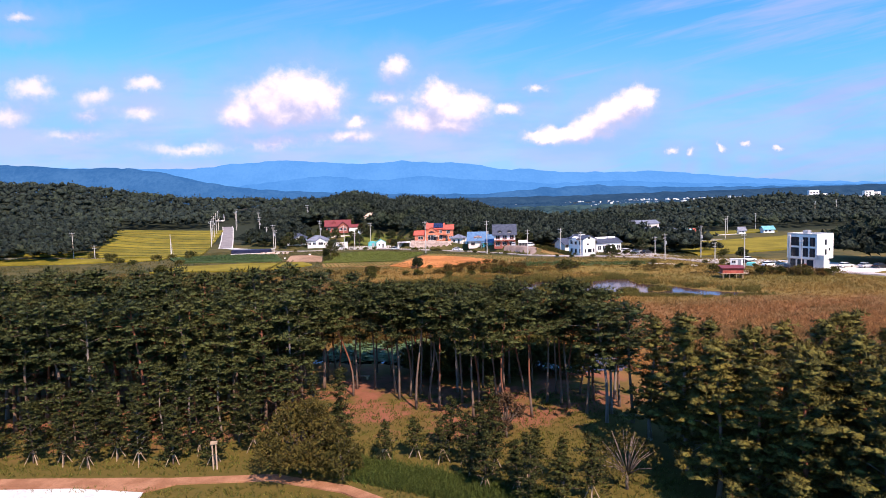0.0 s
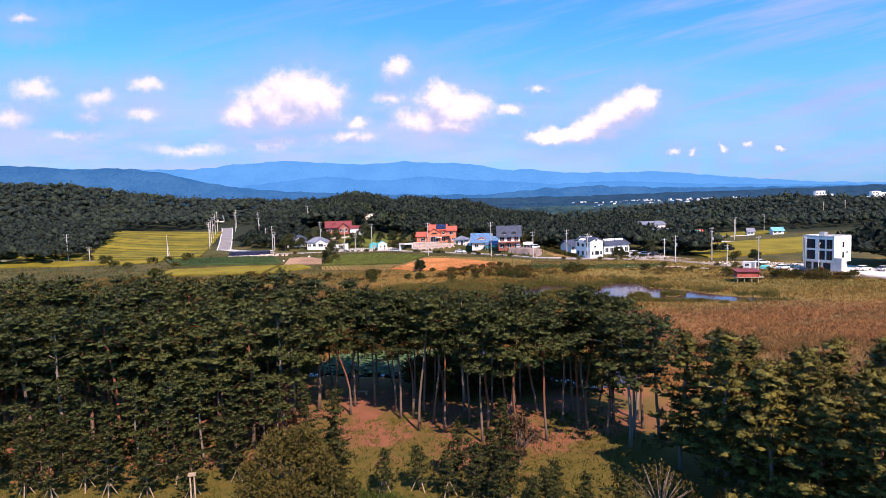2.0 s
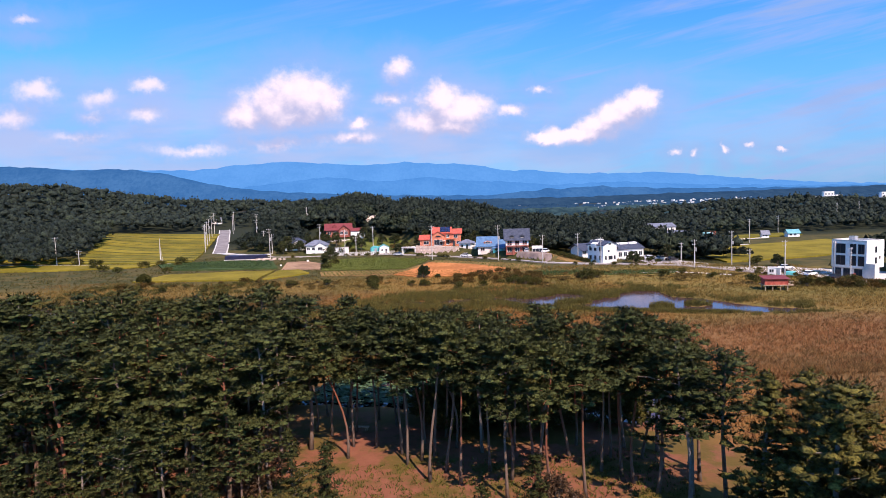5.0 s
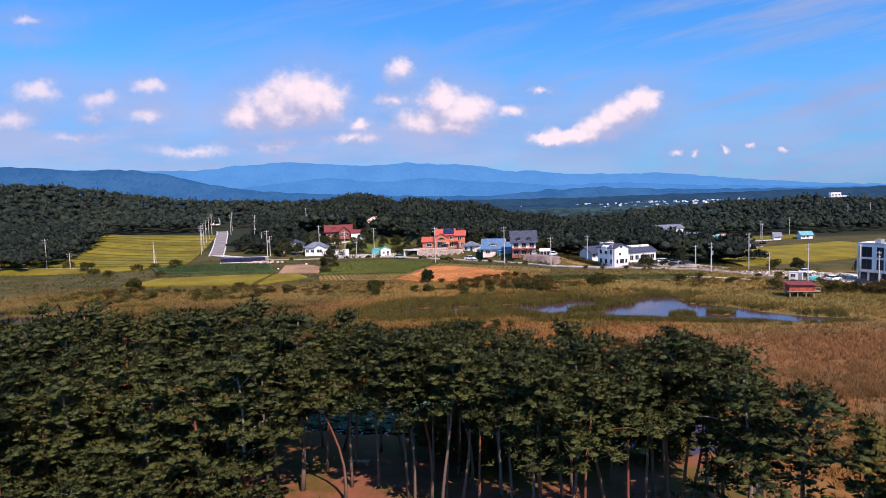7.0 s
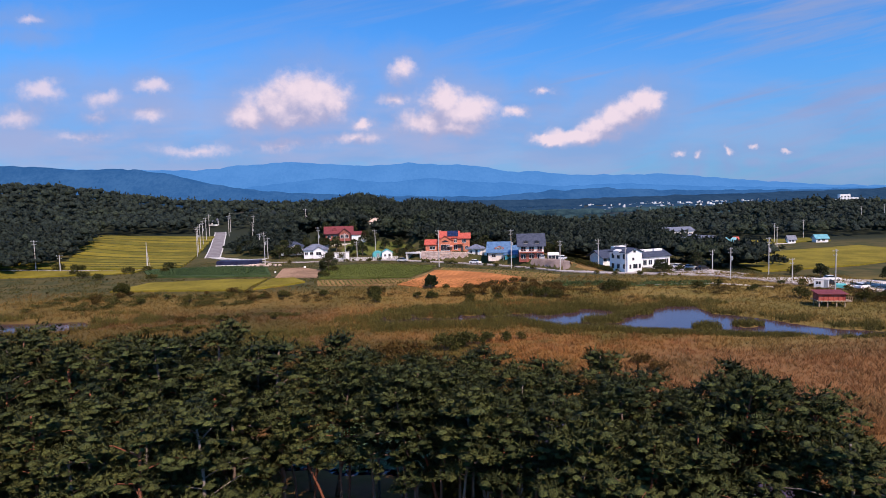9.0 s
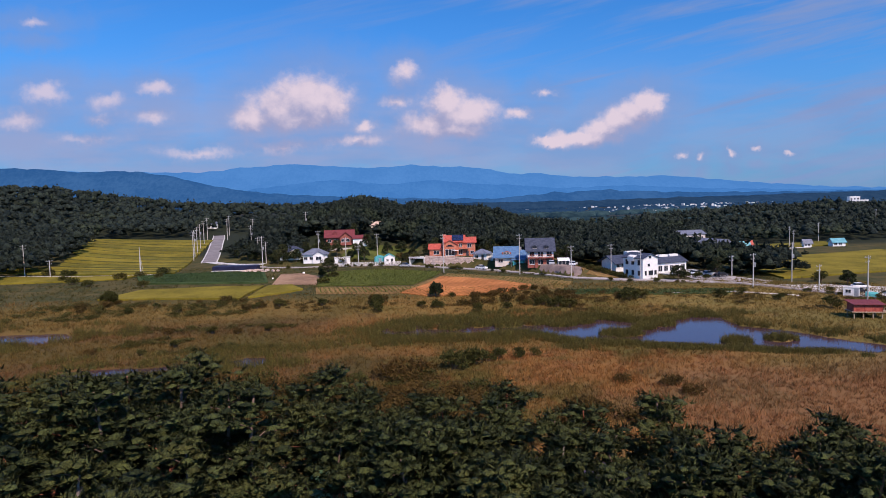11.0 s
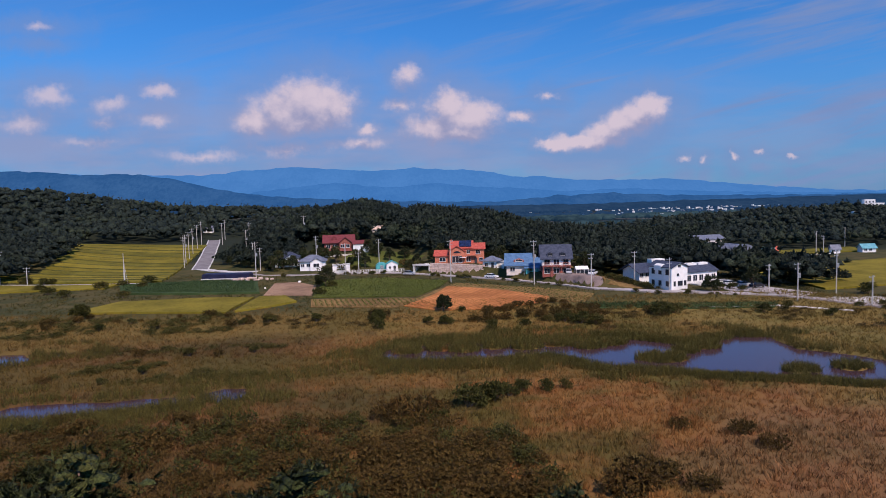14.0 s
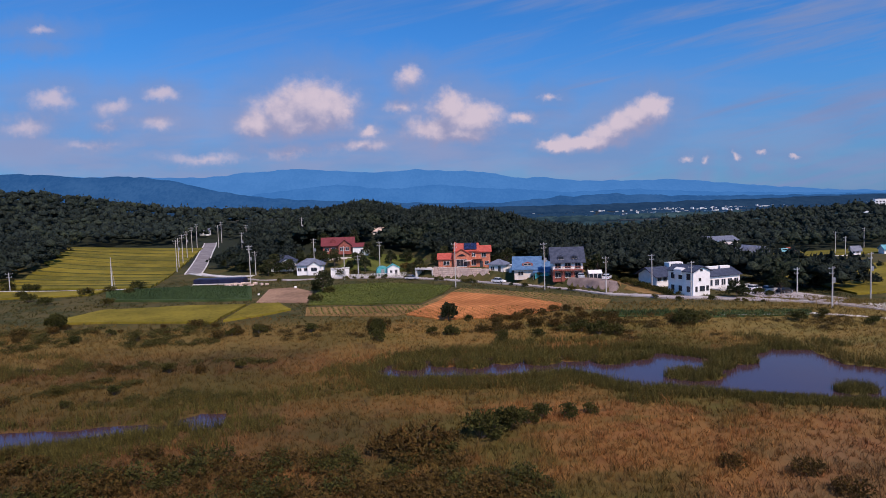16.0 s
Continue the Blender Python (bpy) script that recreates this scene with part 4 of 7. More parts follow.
# ---- plants ----
def pine_meshes(seed, h, low, spread, limbs, fan, bend, radius=0.17, mat=None, blade=(0.36, 0.046), point=0.0, size=0.40, tufts=4, core=0.70):
    """Trunk with limbs, and crown of one pine: each limb carries a flat, uneven fan of small needle cushions."""
    r = np.random.default_rng(seed)
    geo = Geo()
    lean, turn = r.uniform(0.3, 1.0) * bend, r.uniform(0, 6.28)
    knots = []
    for i in range(9):
        t = i / 8
        off = lean * (t ** 1.4) + 0.20 * bend * (math.sin(t * 5 + seed) - math.sin(seed))
        knots.append((off * math.cos(turn + t), off * math.sin(turn + t), h * 0.97 * t - (0.3 if i == 0 else 0)))
    geo.tube(knots, [radius * (1 - 0.72 * i / 8) * (1.35 if i == 0 else 1) for i in range(9)], 7)
    kx, ky, kz = (np.array([k[j] for k in knots]) for j in range(3))
    bodies, pts, outs = [], [], []

    def cushion(c, q, away):
        body, tris, p, o = clump(r, c, q * r.uniform(0.8, 1.35), q * r.uniform(0.8, 1.35), q * r.uniform(0.34, 0.58), tufts, 5, core)
        bodies.append((body, tris)), pts.append(p), outs.append(o * 0.7 + away * 0.5)

    for i in range(limbs):
        t = low + (0.95 - low) * ((i + r.uniform(0, 1)) / limbs)
        z = h * t
        sx, sy = np.interp(z, kz, kx), np.interp(z, kz, ky)
        u = (t - low) / (1 - low)
        reach = spread * (0.40 + 0.75 * math.sin(math.pi * min(1.0, 0.25 + 0.70 * u))) * r.uniform(0.45, 1.05) * (1 - 0.55 * u ** 3) * (1 - point * u)
        a = i * 2.4 + r.uniform(-0.5, 0.5)
        root = np.array((sx, sy, z - 0.1))
        tip = np.array((sx + math.cos(a) * reach, sy + math.sin(a) * reach, z + reach * r.uniform(-0.05, 0.28)))
        mid = root * 0.45 + tip * 0.55 + (0, 0, 0.1)
        geo.tube([(sx, sy, z - 0.35), tuple(mid), tuple(tip)], [0.04, 0.028, 0.014], 4)
        side, away = np.array((-math.sin(a), math.cos(a), 0.0)), np.array((math.cos(a), math.sin(a), 0.0))
        for k in range(max(3, int(fan * (0.35 + 0.75 * reach / spread)))):
            f = 1.0 if k == 0 else r.uniform(0.06, 1.06)
            off = r.normal(0, 0.24 * reach + 0.10) * (1.15 - 0.5 * f)
            c = root + (tip - root) * f + side * off + (0, 0, 0.12 + r.normal(0, 0.08) - 0.10 * abs(off))
            cushion(c, size * r.uniform(0.62, 1.15), away)
    for t in np.linspace(low + 0.04, 0.96, limbs):
        z = h * t
        c = np.array((np.interp(z, kz, kx), np.interp(z, kz, ky), z)) + r.normal(0, 0.16, 3)
        cushion(c, size * r.uniform(0.7, 1.1), np.zeros(3))
    for k in range(fan):
        w = r.normal(0, 0.17 * spread * (1 - 0.6 * point), 2)
        cushion(np.array((kx[-1] + w[0], ky[-1] + w[1], h * r.uniform(0.93, 1.0) - 0.35 * np.hypot(*w))), size * r.uniform(0.6, 1.0), np.zeros(3))
    outs = np.concatenate(outs)
    loose = sprays(r, np.concatenate(pts), outs, 3, *blade)
    facing = np.repeat(outs + (0, 0, 0.45), 3, axis=0) + r.normal(0, 0.30, (len(loose), 3))
    return geo.mesh("trunk", M_BARK, True), leaf_mesh("crown", bodies, loose, mat or M_PINE, facing)


def tree_thing(name, label, category, meshes, m, group):
    root = thing(name, label, category, m, group)
    part("trunk", meshes[0], None, root)
    part("crown", meshes[1], None, root)
    return root


def planted(x, y, s=1.0, turn=None, sink=0.05, rnd=random.Random(3)):
    return Matrix.Translation((x, y, ground_z(x, y) - sink)) @ pose(0, 0, 0, rnd.uniform(-2, 2), rnd.uniform(-2, 2), rnd.uniform(0, 360) if turn is None else turn) @ Matrix.Diagonal((s, s, s, 1))


def plant(proto, x, y, s=1.0):
    """A copy of a tree, a little turned and scaled, rooted in the ground."""
    m = planted(x, y, s)
    ob = copy_thing(proto, m)
    ob.matrix_basis = m
    return ob


TALL = [pine_meshes(11 + k, 12.0, (0.60, 0.54, 0.66, 0.57, 0.50, 0.62, 0.66)[k], (2.7, 3.1, 2.5, 3.2, 2.9, 2.6, 2.3)[k], (11, 13, 10, 13, 14, 11, 10)[k], 17, (1.3, 2.1, 0.8, 1.7, 1.2, 2.4, 1.0)[k], 0.125, size=0.45) for k in range(7)]
DEEP = [pine_meshes(31 + k, 12.0, (0.42, 0.38, 0.46, 0.36, 0.52)[k], (3.0, 3.3, 2.8, 3.1, 3.5)[k], (13, 14, 12, 15, 13)[k], 13, (0.9, 1.4, 0.7, 1.1, 1.3)[k], 0.17, size=0.52) for k in range(5)]
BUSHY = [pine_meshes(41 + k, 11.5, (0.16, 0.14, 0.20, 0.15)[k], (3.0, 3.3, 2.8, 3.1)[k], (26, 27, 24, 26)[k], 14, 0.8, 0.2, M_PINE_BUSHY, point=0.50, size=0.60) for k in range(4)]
EDGE = [pine_meshes(61 + k, 12.0, (0.40, 0.34, 0.44)[k], (3.2, 3.4, 3.0)[k], (14, 15, 13)[k], 12, (0.8, 1.1, 0.6)[k], 0.17, blade=(0.42, 0.05), size=0.50, tufts=10, core=0.48) for k in range(3)]
YOUNG = [pine_meshes(71 + k, (5.6, 6.2, 5.0, 6.6)[k], 0.20, (1.55, 1.7, 1.4, 1.6)[k], (18, 20, 16, 20)[k], 9, 0.25, 0.07, M_PINE_YOUNG, (0.26, 0.04), 0.35, 0.33) for k in range(4)]
SPIRE = pine_meshes(91, 8.6, 0.10, 1.9, 28, 9, 0.2, 0.10, M_PINE_YOUNG, (0.28, 0.045), 0.6, 0.36)

used = []
rt = random.Random(21)


def free(x, y, gap):
    return all((x - a) ** 2 + (y - b) ** 2 > (gap * 0.5 + g * 0.5) ** 2 for a, b, g in used)


first = {}


def stand(kind, meshes, label, x, y, s, gap, group):
    """Plants one tree of a kind; further ones of the same mesh are copies."""
    key = (kind, id(meshes))
    if key not in first:
        first[key] = tree_thing("pine_tree", label, "pine tree", meshes, planted(x, y, s), group)
    else:
        plant(first[key], x, y, s)
    used.append((x, y, gap))


G_TALL, G_BUSHY, G_YOUNG = "tall pines of the grove", "bushy pines by the clearing", "young staked pines"
L_TALL = "tall red-barked pine with a high layered crown"
L_DEEP = "dense dark green pine with a deep layered crown"
L_BUSHY = "sunlit bushy pine with branches almost to the ground"
L_YOUNG = "young green pine held by wooden stakes"
# the open row of slender trunks behind the clearing
ROW = [(-8.5, 84.3), (-7.4, 89.4), (-3.5, 80.6), (-0.9, 78.3), (-0.4, 75.8), (1.0, 76.6), (1.6, 72.0), (2.3, 77.4), (3.2, 73.9), (4.3, 71.2), (7.2, 73.3), (7.9, 67.8), (8.9, 71.4),
       (11.6, 74.7), (11.3, 71.1), (11.6, 66.5), (14.4, 67.2), (17.3, 71.9), (18.8, 71.0), (19.3, 69.2)]
for i, (x, y) in enumerate(ROW):
    stand("tall", TALL[i % 7], L_TALL, x, y, rt.uniform(1.14, 1.26), 2.0, G_TALL)


def scatter(poly, count, gap, kind, kinds, label, lo, hi, group):
    xs, ys = [p[0] for p in poly], [p[1] for p in poly]
    made, tries = 0, 0
    while made < count and tries < count * 60:
        tries += 1
        x, y = rt.uniform(min(xs), max(xs)), rt.uniform(min(ys), max(ys))
        if inside(poly, x, y) and free(x, y, gap):
            stand(kind, kinds[rt.randrange(len(kinds))], label, x, y, rt.uniform(lo, hi), gap, group)
            made += 1


scatter([(-7, 78), (-6, 83), (6, 83), (13, 81), (22, 76.5), (24, 71), (20, 72), (12, 75), (0, 79)], 20, 2.5, "tall", TALL, L_TALL, 1.08, 1.20, G_TALL)
scatter([(-11, 84), (4, 84), (4, 90), (-11, 91)], 8, 2.6, "tall", TALL, L_TALL, 1.02, 1.15, G_TALL)
scatter([(-64, 90), (-36, 88), (-14, 88), (-11, 98), (-30, 101), (-66, 104)], 34, 2.4, "edge", EDGE, L_DEEP, 0.66, 1.0, G_TALL)
scatter([(19, 75), (24, 75.5), (26, 70), (25, 63), (20.5, 64)], 9, 2.6, "deep", DEEP, L_DEEP, 1.00, 1.14, G_TALL)
scatter([(-64, 83), (-9.5, 80), (-9, 85), (-14, 89.5), (-36, 91), (-66, 94)], 44, 2.9, "deep", DEEP, L_DEEP, 1.25, 1.40, G_TALL)
scatter([(-58, 68), (-12, 69), (-9.5, 80), (-64, 83)], 78, 2.9, "deep", DEEP, L_DEEP, 1.08, 1.26, G_TALL)
scatter([(-50, 65.5), (-12, 66.5), (-10, 74), (-14, 78), (-50, 78)], 26, 1.9, "deep", DEEP, L_DEEP, 0.52, 0.78, G_TALL)
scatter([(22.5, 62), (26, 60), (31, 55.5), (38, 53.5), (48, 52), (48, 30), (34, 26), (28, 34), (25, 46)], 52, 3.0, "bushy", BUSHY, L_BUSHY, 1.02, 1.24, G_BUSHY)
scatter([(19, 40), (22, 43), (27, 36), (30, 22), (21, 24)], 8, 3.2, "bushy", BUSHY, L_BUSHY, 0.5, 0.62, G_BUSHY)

# young pines with stakes
YOUNG_AT = [(-40.5, 63.6), (-36.3, 62.6), (-33.0, 61.8), (-30.1, 60.4), (-28.2, 62.4), (-25.4, 60.6), (-22.1, 60.3), (-20.2, 62.5), (-18.0, 59.6), (-14.9, 62.2), (-38, 66.4), (-34.6, 65.6), (-31.4, 64.8), (-27, 65.2), (-23.4, 64.2),
            (-17.0, 64.6), (-44, 64.5), (-48, 66), (1.2, 58.4), (4.4, 59.2), (3.6, 57.0), (5.9, 56.0), (5.9, 52.9), (6.8, 50.9), (9.3, 49.7), (10.6, 51.6), (13.4, 51.4), (8.2, 54.4), (11.6, 53.2),
            (7.4, 58.0), (-1.8, 58.0), (9.6, 46.8), (12.4, 47.2), (15.0, 48.0), (-6.6, 63.4)]


def stakes(x, y):
    """Three poles that prop a young tree, tied by a short cross bar."""
    root = thing("tree_stake", "weathered wooden tripod stake propping a young pine", "tree stake", Matrix.Translation((x, y, ground_z(x, y) - 0.05)), "tree stakes")
    a0 = rt.uniform(0, 6)
    for k in range(3):
        a = a0 + k * 2.094
        part("pole", Geo().tube([(0.75 * math.cos(a), 0.75 * math.sin(a), 0), (0.09 * math.cos(a), 0.09 * math.sin(a), 1.35)], [0.045, 0.04], 5), M_STAKE, root)
    part("cross_bar", Geo().box(0, 0.12, 1.1, 0.55, 0.06, 0.06), M_STAKE, root)


for i, (x, y) in enumerate(YOUNG_AT):
    stand("young", YOUNG[i % 4], L_YOUNG, x, y, rt.uniform(0.90, 1.12) * (1.0 if x < -10 else 0.80), 1.6, G_YOUNG)
    if y < 62.7:
        stakes(x, y)
for x, y, s in ((-6.2, 61.5, 1.0), (8.6, 60.4, 0.84), (-9.5, 66.5, 0.9)):
    stand("spire", SPIRE, "conical dark green pine with branches to the ground", x, y, s, 3.0, "conical pines")


def broad_meshes(seed, h, spread, lobes, leaves, mat, size=0.20, bare=0.0):
    """A rounded broad-leaved tree: forked limbs and leaf clumps of uneven size."""
    r = np.random.default_rng(seed)
    geo = Geo()
    fork = h * 0.28
    geo.tube([(0, 0, -0.2), (0.1, 0.05, fork * 0.6), (0.05, 0.1, fork)], [0.17, 0.13, 0.11], 7)
    pts, outs = [], []
    for i in range(lobes):
        a, e = i * 2.4, r.uniform(0.1, 1.35)
        tip = np.array((math.cos(a) * math.cos(e) * spread, math.sin(a) * math.cos(e) * spread, fork + math.sin(e) * (h - fork))) * (r.uniform(0.7, 1.0), r.uniform(0.7, 1.0), 1)
        mid = tip * 0.5 + np.array((0, 0, fork * 0.6))
        geo.tube([(0.05, 0.1, fork * 0.9), tuple(mid), tuple(tip)], [0.07, 0.045, 0.015], 4)
        if r.uniform() < bare:
            continue
        n = int(leaves * r.uniform(0.6, 1.3))
        d = r.normal(size=(n, 3))
        d /= np.linalg.norm(d, axis=1, keepdims=True)
        size_l = spread * r.uniform(0.24, 0.40)
        pts.append(tip * r.uniform(0.8, 0.98) + d * size_l * r.uniform(0.5, 1.0, (n, 1)) * (1, 1, 0.75)), outs.append(d * 0.8)
    crown = sprays(r, np.concatenate(pts), np.concatenate(outs), 2, size * 1.3, size * 0.55, 0.1)
    return geo.mesh("trunk", M_TWIG, True), tri_mesh("crown", crown, mat)


for args, x, y, label in (
        ((5, 6.6, 4.2, 40, 170, M_BROAD), -9.5, 56.4, "round olive-leaved tree beside the dirt path"),
        ((6, 6.6, 3.4, 30, 90, M_DRY, 0.2, 0.2), -14.0, 71.0, "thin brownish broad-leaved tree among pines"),
        ((7, 5.2, 3.0, 26, 26, M_BROAD, 0.17, 0.35), 18.5, 49.6, "sparse small tree with bare reddish branches"),
        ((8, 3.6, 2.0, 20, 80, M_BROAD), -5.4, 54.6, "low olive-leaved bush tree beside the path"),
        ((9, 4.8, 2.2, 22, 60, M_DRY, 0.2, 0.3), 10.6, 61.8, "young tree with withered tan leaves")):
    tree_thing("broadleaf_tree", label, "tree", broad_meshes(*args), planted(x, y), "")


def shrub_meshes(seed, r0, h, n, mat):
    r = np.random.default_rng(seed)
    geo = Geo()
    pts, outs = [], []
    for i in range(9):
        a, q = i * 2.4, r.uniform(0.2, 0.85)
        tip = np.array((math.cos(a) * q * r0, math.sin(a) * q * r0, h * r.uniform(0.45, 0.9) * (1.1 - 0.5 * q)))
        geo.tube([(0, 0, -0.1), tuple(tip)], [0.03, 0.012], 4)
        d = r.normal(size=(n // 9, 3))
        d /= np.linalg.norm(d, axis=1, keepdims=True)
        pts.append(tip + d * r0 * 0.42 * r.uniform(0.5, 1.0, (len(d), 1)) * (1, 1, 0.8)), outs.append(d * 0.8)
    p = np.concatenate(pts)
    p[:, 2] = np.maximum(p[:, 2], 0.08)
    return geo.mesh("stem", M_TWIG), tri_mesh("foliage", sprays(r, p, np.concatenate(outs), 2, 0.32, 0.10, 0.2), mat)


SHRUBS = [shrub_meshes(100 + k, 1.5, 1.9, 360, (M_SHRUB, M_GREEN_SHRUB, M_SHRUB, M_GREEN_SHRUB)[k]) for k in range(4)]


def shrub(k, x, y, s, label, group="marsh shrubs", name="shrub"):
    key = ("shrub", k, label)
    if key not in first:
        root = thing(name, label, "shrub", planted(x, y, s), group)
        part("stem", SHRUBS[k][0], None, root)
        part("foliage", SHRUBS[k][1], None, root)
        first[key] = root
    else:
        plant(first[key], x, y, s)


L_S, L_G = "olive-brown shrub standing in the reeds", "dark green rounded shrub in the marsh"
for x, y, s in ((5.5, 139.8, 1.5), (9.2, 141.5, 1.5), (7.4, 141.8, 1.2), (13.6, 145, 1.0), (17.1, 145, 0.9), (20, 146, 0.7), (11.5, 143.5, 0.9)):
    shrub(1, x, y, s, L_G)
for x, y, s in ((-1.5, 136.2, 1.9), (-4.5, 137, 1.4), (1.5, 137.5, 1.2), (35, 126.8, 0.9), (29, 129.3, 0.8), (19.2, 116, 1.6), (24.5, 114.5, 0.9), (17.5, 114.5, 1.4), (36, 122.5, 0.9), (22, 117, 1.0)):
    shrub(0, x, y, s, L_S)
rs = random.Random(5)
# thicket at the grove's far edge, grown together


def mesh_tris(me):
    v = np.empty(3 * len(me.vertices), dtype=np.float32)
    me.vertices.foreach_get("co", v)
    return v.reshape(-1, 3, 3)


tangle = []
for _ in range(600):
    x, y = rs.uniform(-56, 12), rs.uniform(103, 137)
    if y > 104 - 0.1 * x and y < 138 - 0.9 * max(0.0, x + 2) and noise.noise((x * 0.09, y * 0.09, 6)) > -0.30:
        c, sn, q = math.cos(x * 7), math.sin(x * 7), rs.uniform(0.6, 1.3)
        rot = np.array(((c, sn, 0), (-sn, c, 0), (0, 0, 1)), dtype=np.float32)
        tangle.append((mesh_tris(SHRUBS[rs.choice((0, 2, 0, 3))][1])[::3] @ rot) * (q, q, q * 0.95) + (x, y, ground_z(x, y)))
tagged(new("thicket", tri_mesh("thicket", np.concatenate(tangle[::2]), M_SHRUB)), "tangled olive and brown thicket between grove and reeds", "thicket", kind="stuff")
tagged(new("thicket", tri_mesh("thicket", np.concatenate(tangle[1::2]), M_GREEN_SHRUB)), "tangled dark green thicket between grove and reeds", "thicket", kind="stuff")


def scrub_belt(label, count, place, lo, hi, mat, low=0.7):
    """Low scrub grown together; place() gives one spot at a time."""
    out = []
    for _ in range(count):
        x, y = place()
        a, q = rs.uniform(0, 6.28), rs.uniform(lo, hi)
        rot = np.array(((math.cos(a), math.sin(a), 0), (-math.sin(a), math.cos(a), 0), (0, 0, 1)), dtype=np.float32)
        out.append((mesh_tris(SHRUBS[rs.randrange(4)][1])[rs.randrange(3)::3] @ rot) * (q * 1.3, q, q * low) + (x, y, ground_z(x, y) - 0.05))
    tagged(new("scrub", tri_mesh("scrub", np.concatenate(out), mat)), label, "scrub", kind="stuff")


def patchy(x0, x1, y0, y1, seed, cut):
    def place():
        while True:
            x, y = rs.uniform(x0, x1), rs.uniform(y0, y1)
            if noise.noise((x * 0.07, y * 0.13, seed)) > cut and shore(x, y) > 0.6:
                return x, y
    return place


scrub_belt("low dark green scrub along the rice field's edge", 150, patchy(-96, -34, 190, 205, 14, -0.05), 0.35, 0.9, M_GREEN_SHRUB)
scrub_belt("low olive-brown scrub along the field's edge", 60, patchy(-34, 60, 190, 202, 15, 0.0), 0.3, 0.8, M_SHRUB)
scrub_belt("low dark scrub in a hollow of the marsh", 90, patchy(-64, -26, 158, 180, 16, 0.12), 0.35, 0.75, M_GREEN_SHRUB)
scrub_belt("weeds and low scrub below the village road", 140, patchy(36, 122, 176, 198, 17, 0.05), 0.3, 0.7, M_SHRUB, 0.55)
def by_the_grove():
    while True:
        x, y = rs.uniform(-16, 11), rs.uniform(105, 128)
        if ((x + 3) / 12) ** 2 + ((y - 116) / 11) ** 2 + 0.8 * noise.noise((x * 0.2, y * 0.2, 41)) < 1.0:
            return x, y


scrub_belt("dense reddish-brown scrub between the grove and the reeds", 170, by_the_grove, 0.7, 1.35, M_SHRUB, 1.0)
for _ in range(22):
    x, y = rs.uniform(-70, -22), rs.uniform(130, 142)
    shrub(rs.choice((0, 2, 0)), x, y, rs.uniform(0.5, 1.0), L_S)
for _ in range(44):
    x, y = rs.uniform(3, 25), rs.uniform(83.0, 91.5)
    if shore(x, y) > 0.3:
        shrub(rs.choice((1, 3)), x, y, rs.uniform(1.7, 2.5), "shaded green undergrowth bush behind the pines", "undergrowth bushes", "bush")
for _ in range(14):
    x, y = rs.uniform(-30, -11), rs.uniform(86, 98)
    shrub(rs.choice((1, 3)), x, y, rs.uniform(1.2, 1.8), "shaded green undergrowth bush behind the pines", "undergrowth bushes", "bush")
# a row of upright bushes below the tilled soil
for x, y, s in ((16, 199, 0.95), (21, 201, 0.85), (23.5, 202.8, 0.9), (26.2, 202.2, 0.85), (29.4, 204.8, 0.9), (32.2, 205, 0.8), (18.4, 200, 0.6), (34.6, 203.8, 0.7)):
    shrub(rs.choice((0, 2)), x, y, s, "rounded reddish-brown bush below the tilled soil", "bushes below the tilled soil")
for x, y, s in ((15.1, 185.8, 1.05), (22.2, 187.4, 0.9), (31, 188.8, 1.25), (34, 186.8, 1.4), (36.6, 186.0, 1.3), (10, 200.3, 0.7), (5.2, 190.9, 0.9), (-8.6, 189, 1.1), (27.2, 189.5, 0.7)):
    shrub(rs.choice((1, 3)), x, y, s, "rounded olive-green bush below the tilled soil", "bushes below the tilled soil")
# shrubs along the wet hollows and the field edge
for x, y, s, k in ((-46, 163.5, 0.8, 1), (-55, 165, 0.8, 1), (-42.5, 175, 0.9, 1), (-37, 174, 0.8, 2), (-31, 176, 0.7, 1), (-52, 176, 0.9, 2), (-60, 160, 0.7, 0), (-50, 158, 0.6, 1), (5.7, 190.4, 1.0, 1), (-8.8, 196, 1.5, 0), (15.2, 190.8, 1.2, 0),
                   (35.2, 190, 1.6, 0), (30.9, 192.5, 1.3, 0), (23.1, 193.5, 1.2, 2), (-22.5, 196, 1.0, 1), (52.9, 191.4, 1.7, 3), (56, 192, 1.3, 3), (75.5, 190.2, 1.2, 3), (-56.6, 195, 1.1, 1), (-68.6, 195, 0.9, 1),
                   (19, 192.5, 1.0, 2), (27, 193, 1.1, 2), (39, 191.5, 1.2, 0), (2, 191.5, 0.8, 1), (82, 192, 1.0, 1), (88, 186, 0.9, 1), (12, 192, 0.9, 0)):
    shrub(k, x, y, s, L_S if k in (0, 2) else L_G)
for _ in range(22):
    x = rs.choice((-84, -70, -58, -47, -38)) + rs.gauss(0, 4)
    shrub(rs.choice((1, 0, 2, 2)), x, 199 + rs.uniform(-7, 4) + 0.05 * abs(x), rs.uniform(0.35, 1.1), "dark scrub along the field edge", "field edge scrub")
for _ in range(12):
    x = rs.uniform(14, 42)
    shrub(rs.choice((0, 2, 2)), x, 198 + rs.uniform(-4, 2.5), rs.uniform(0.5, 0.95), "reddish-brown scrub below the tilled soil", "field edge scrub")
for _ in range(26):
    x = rs.uniform(94, 122)
    shrub(rs.choice((0, 1, 0)), x, 172 - 0.25 * (x - 94) + rs.uniform(-5, 5), rs.uniform(0.9, 1.5), "green scrub beside the forecourt", "forecourt scrub")
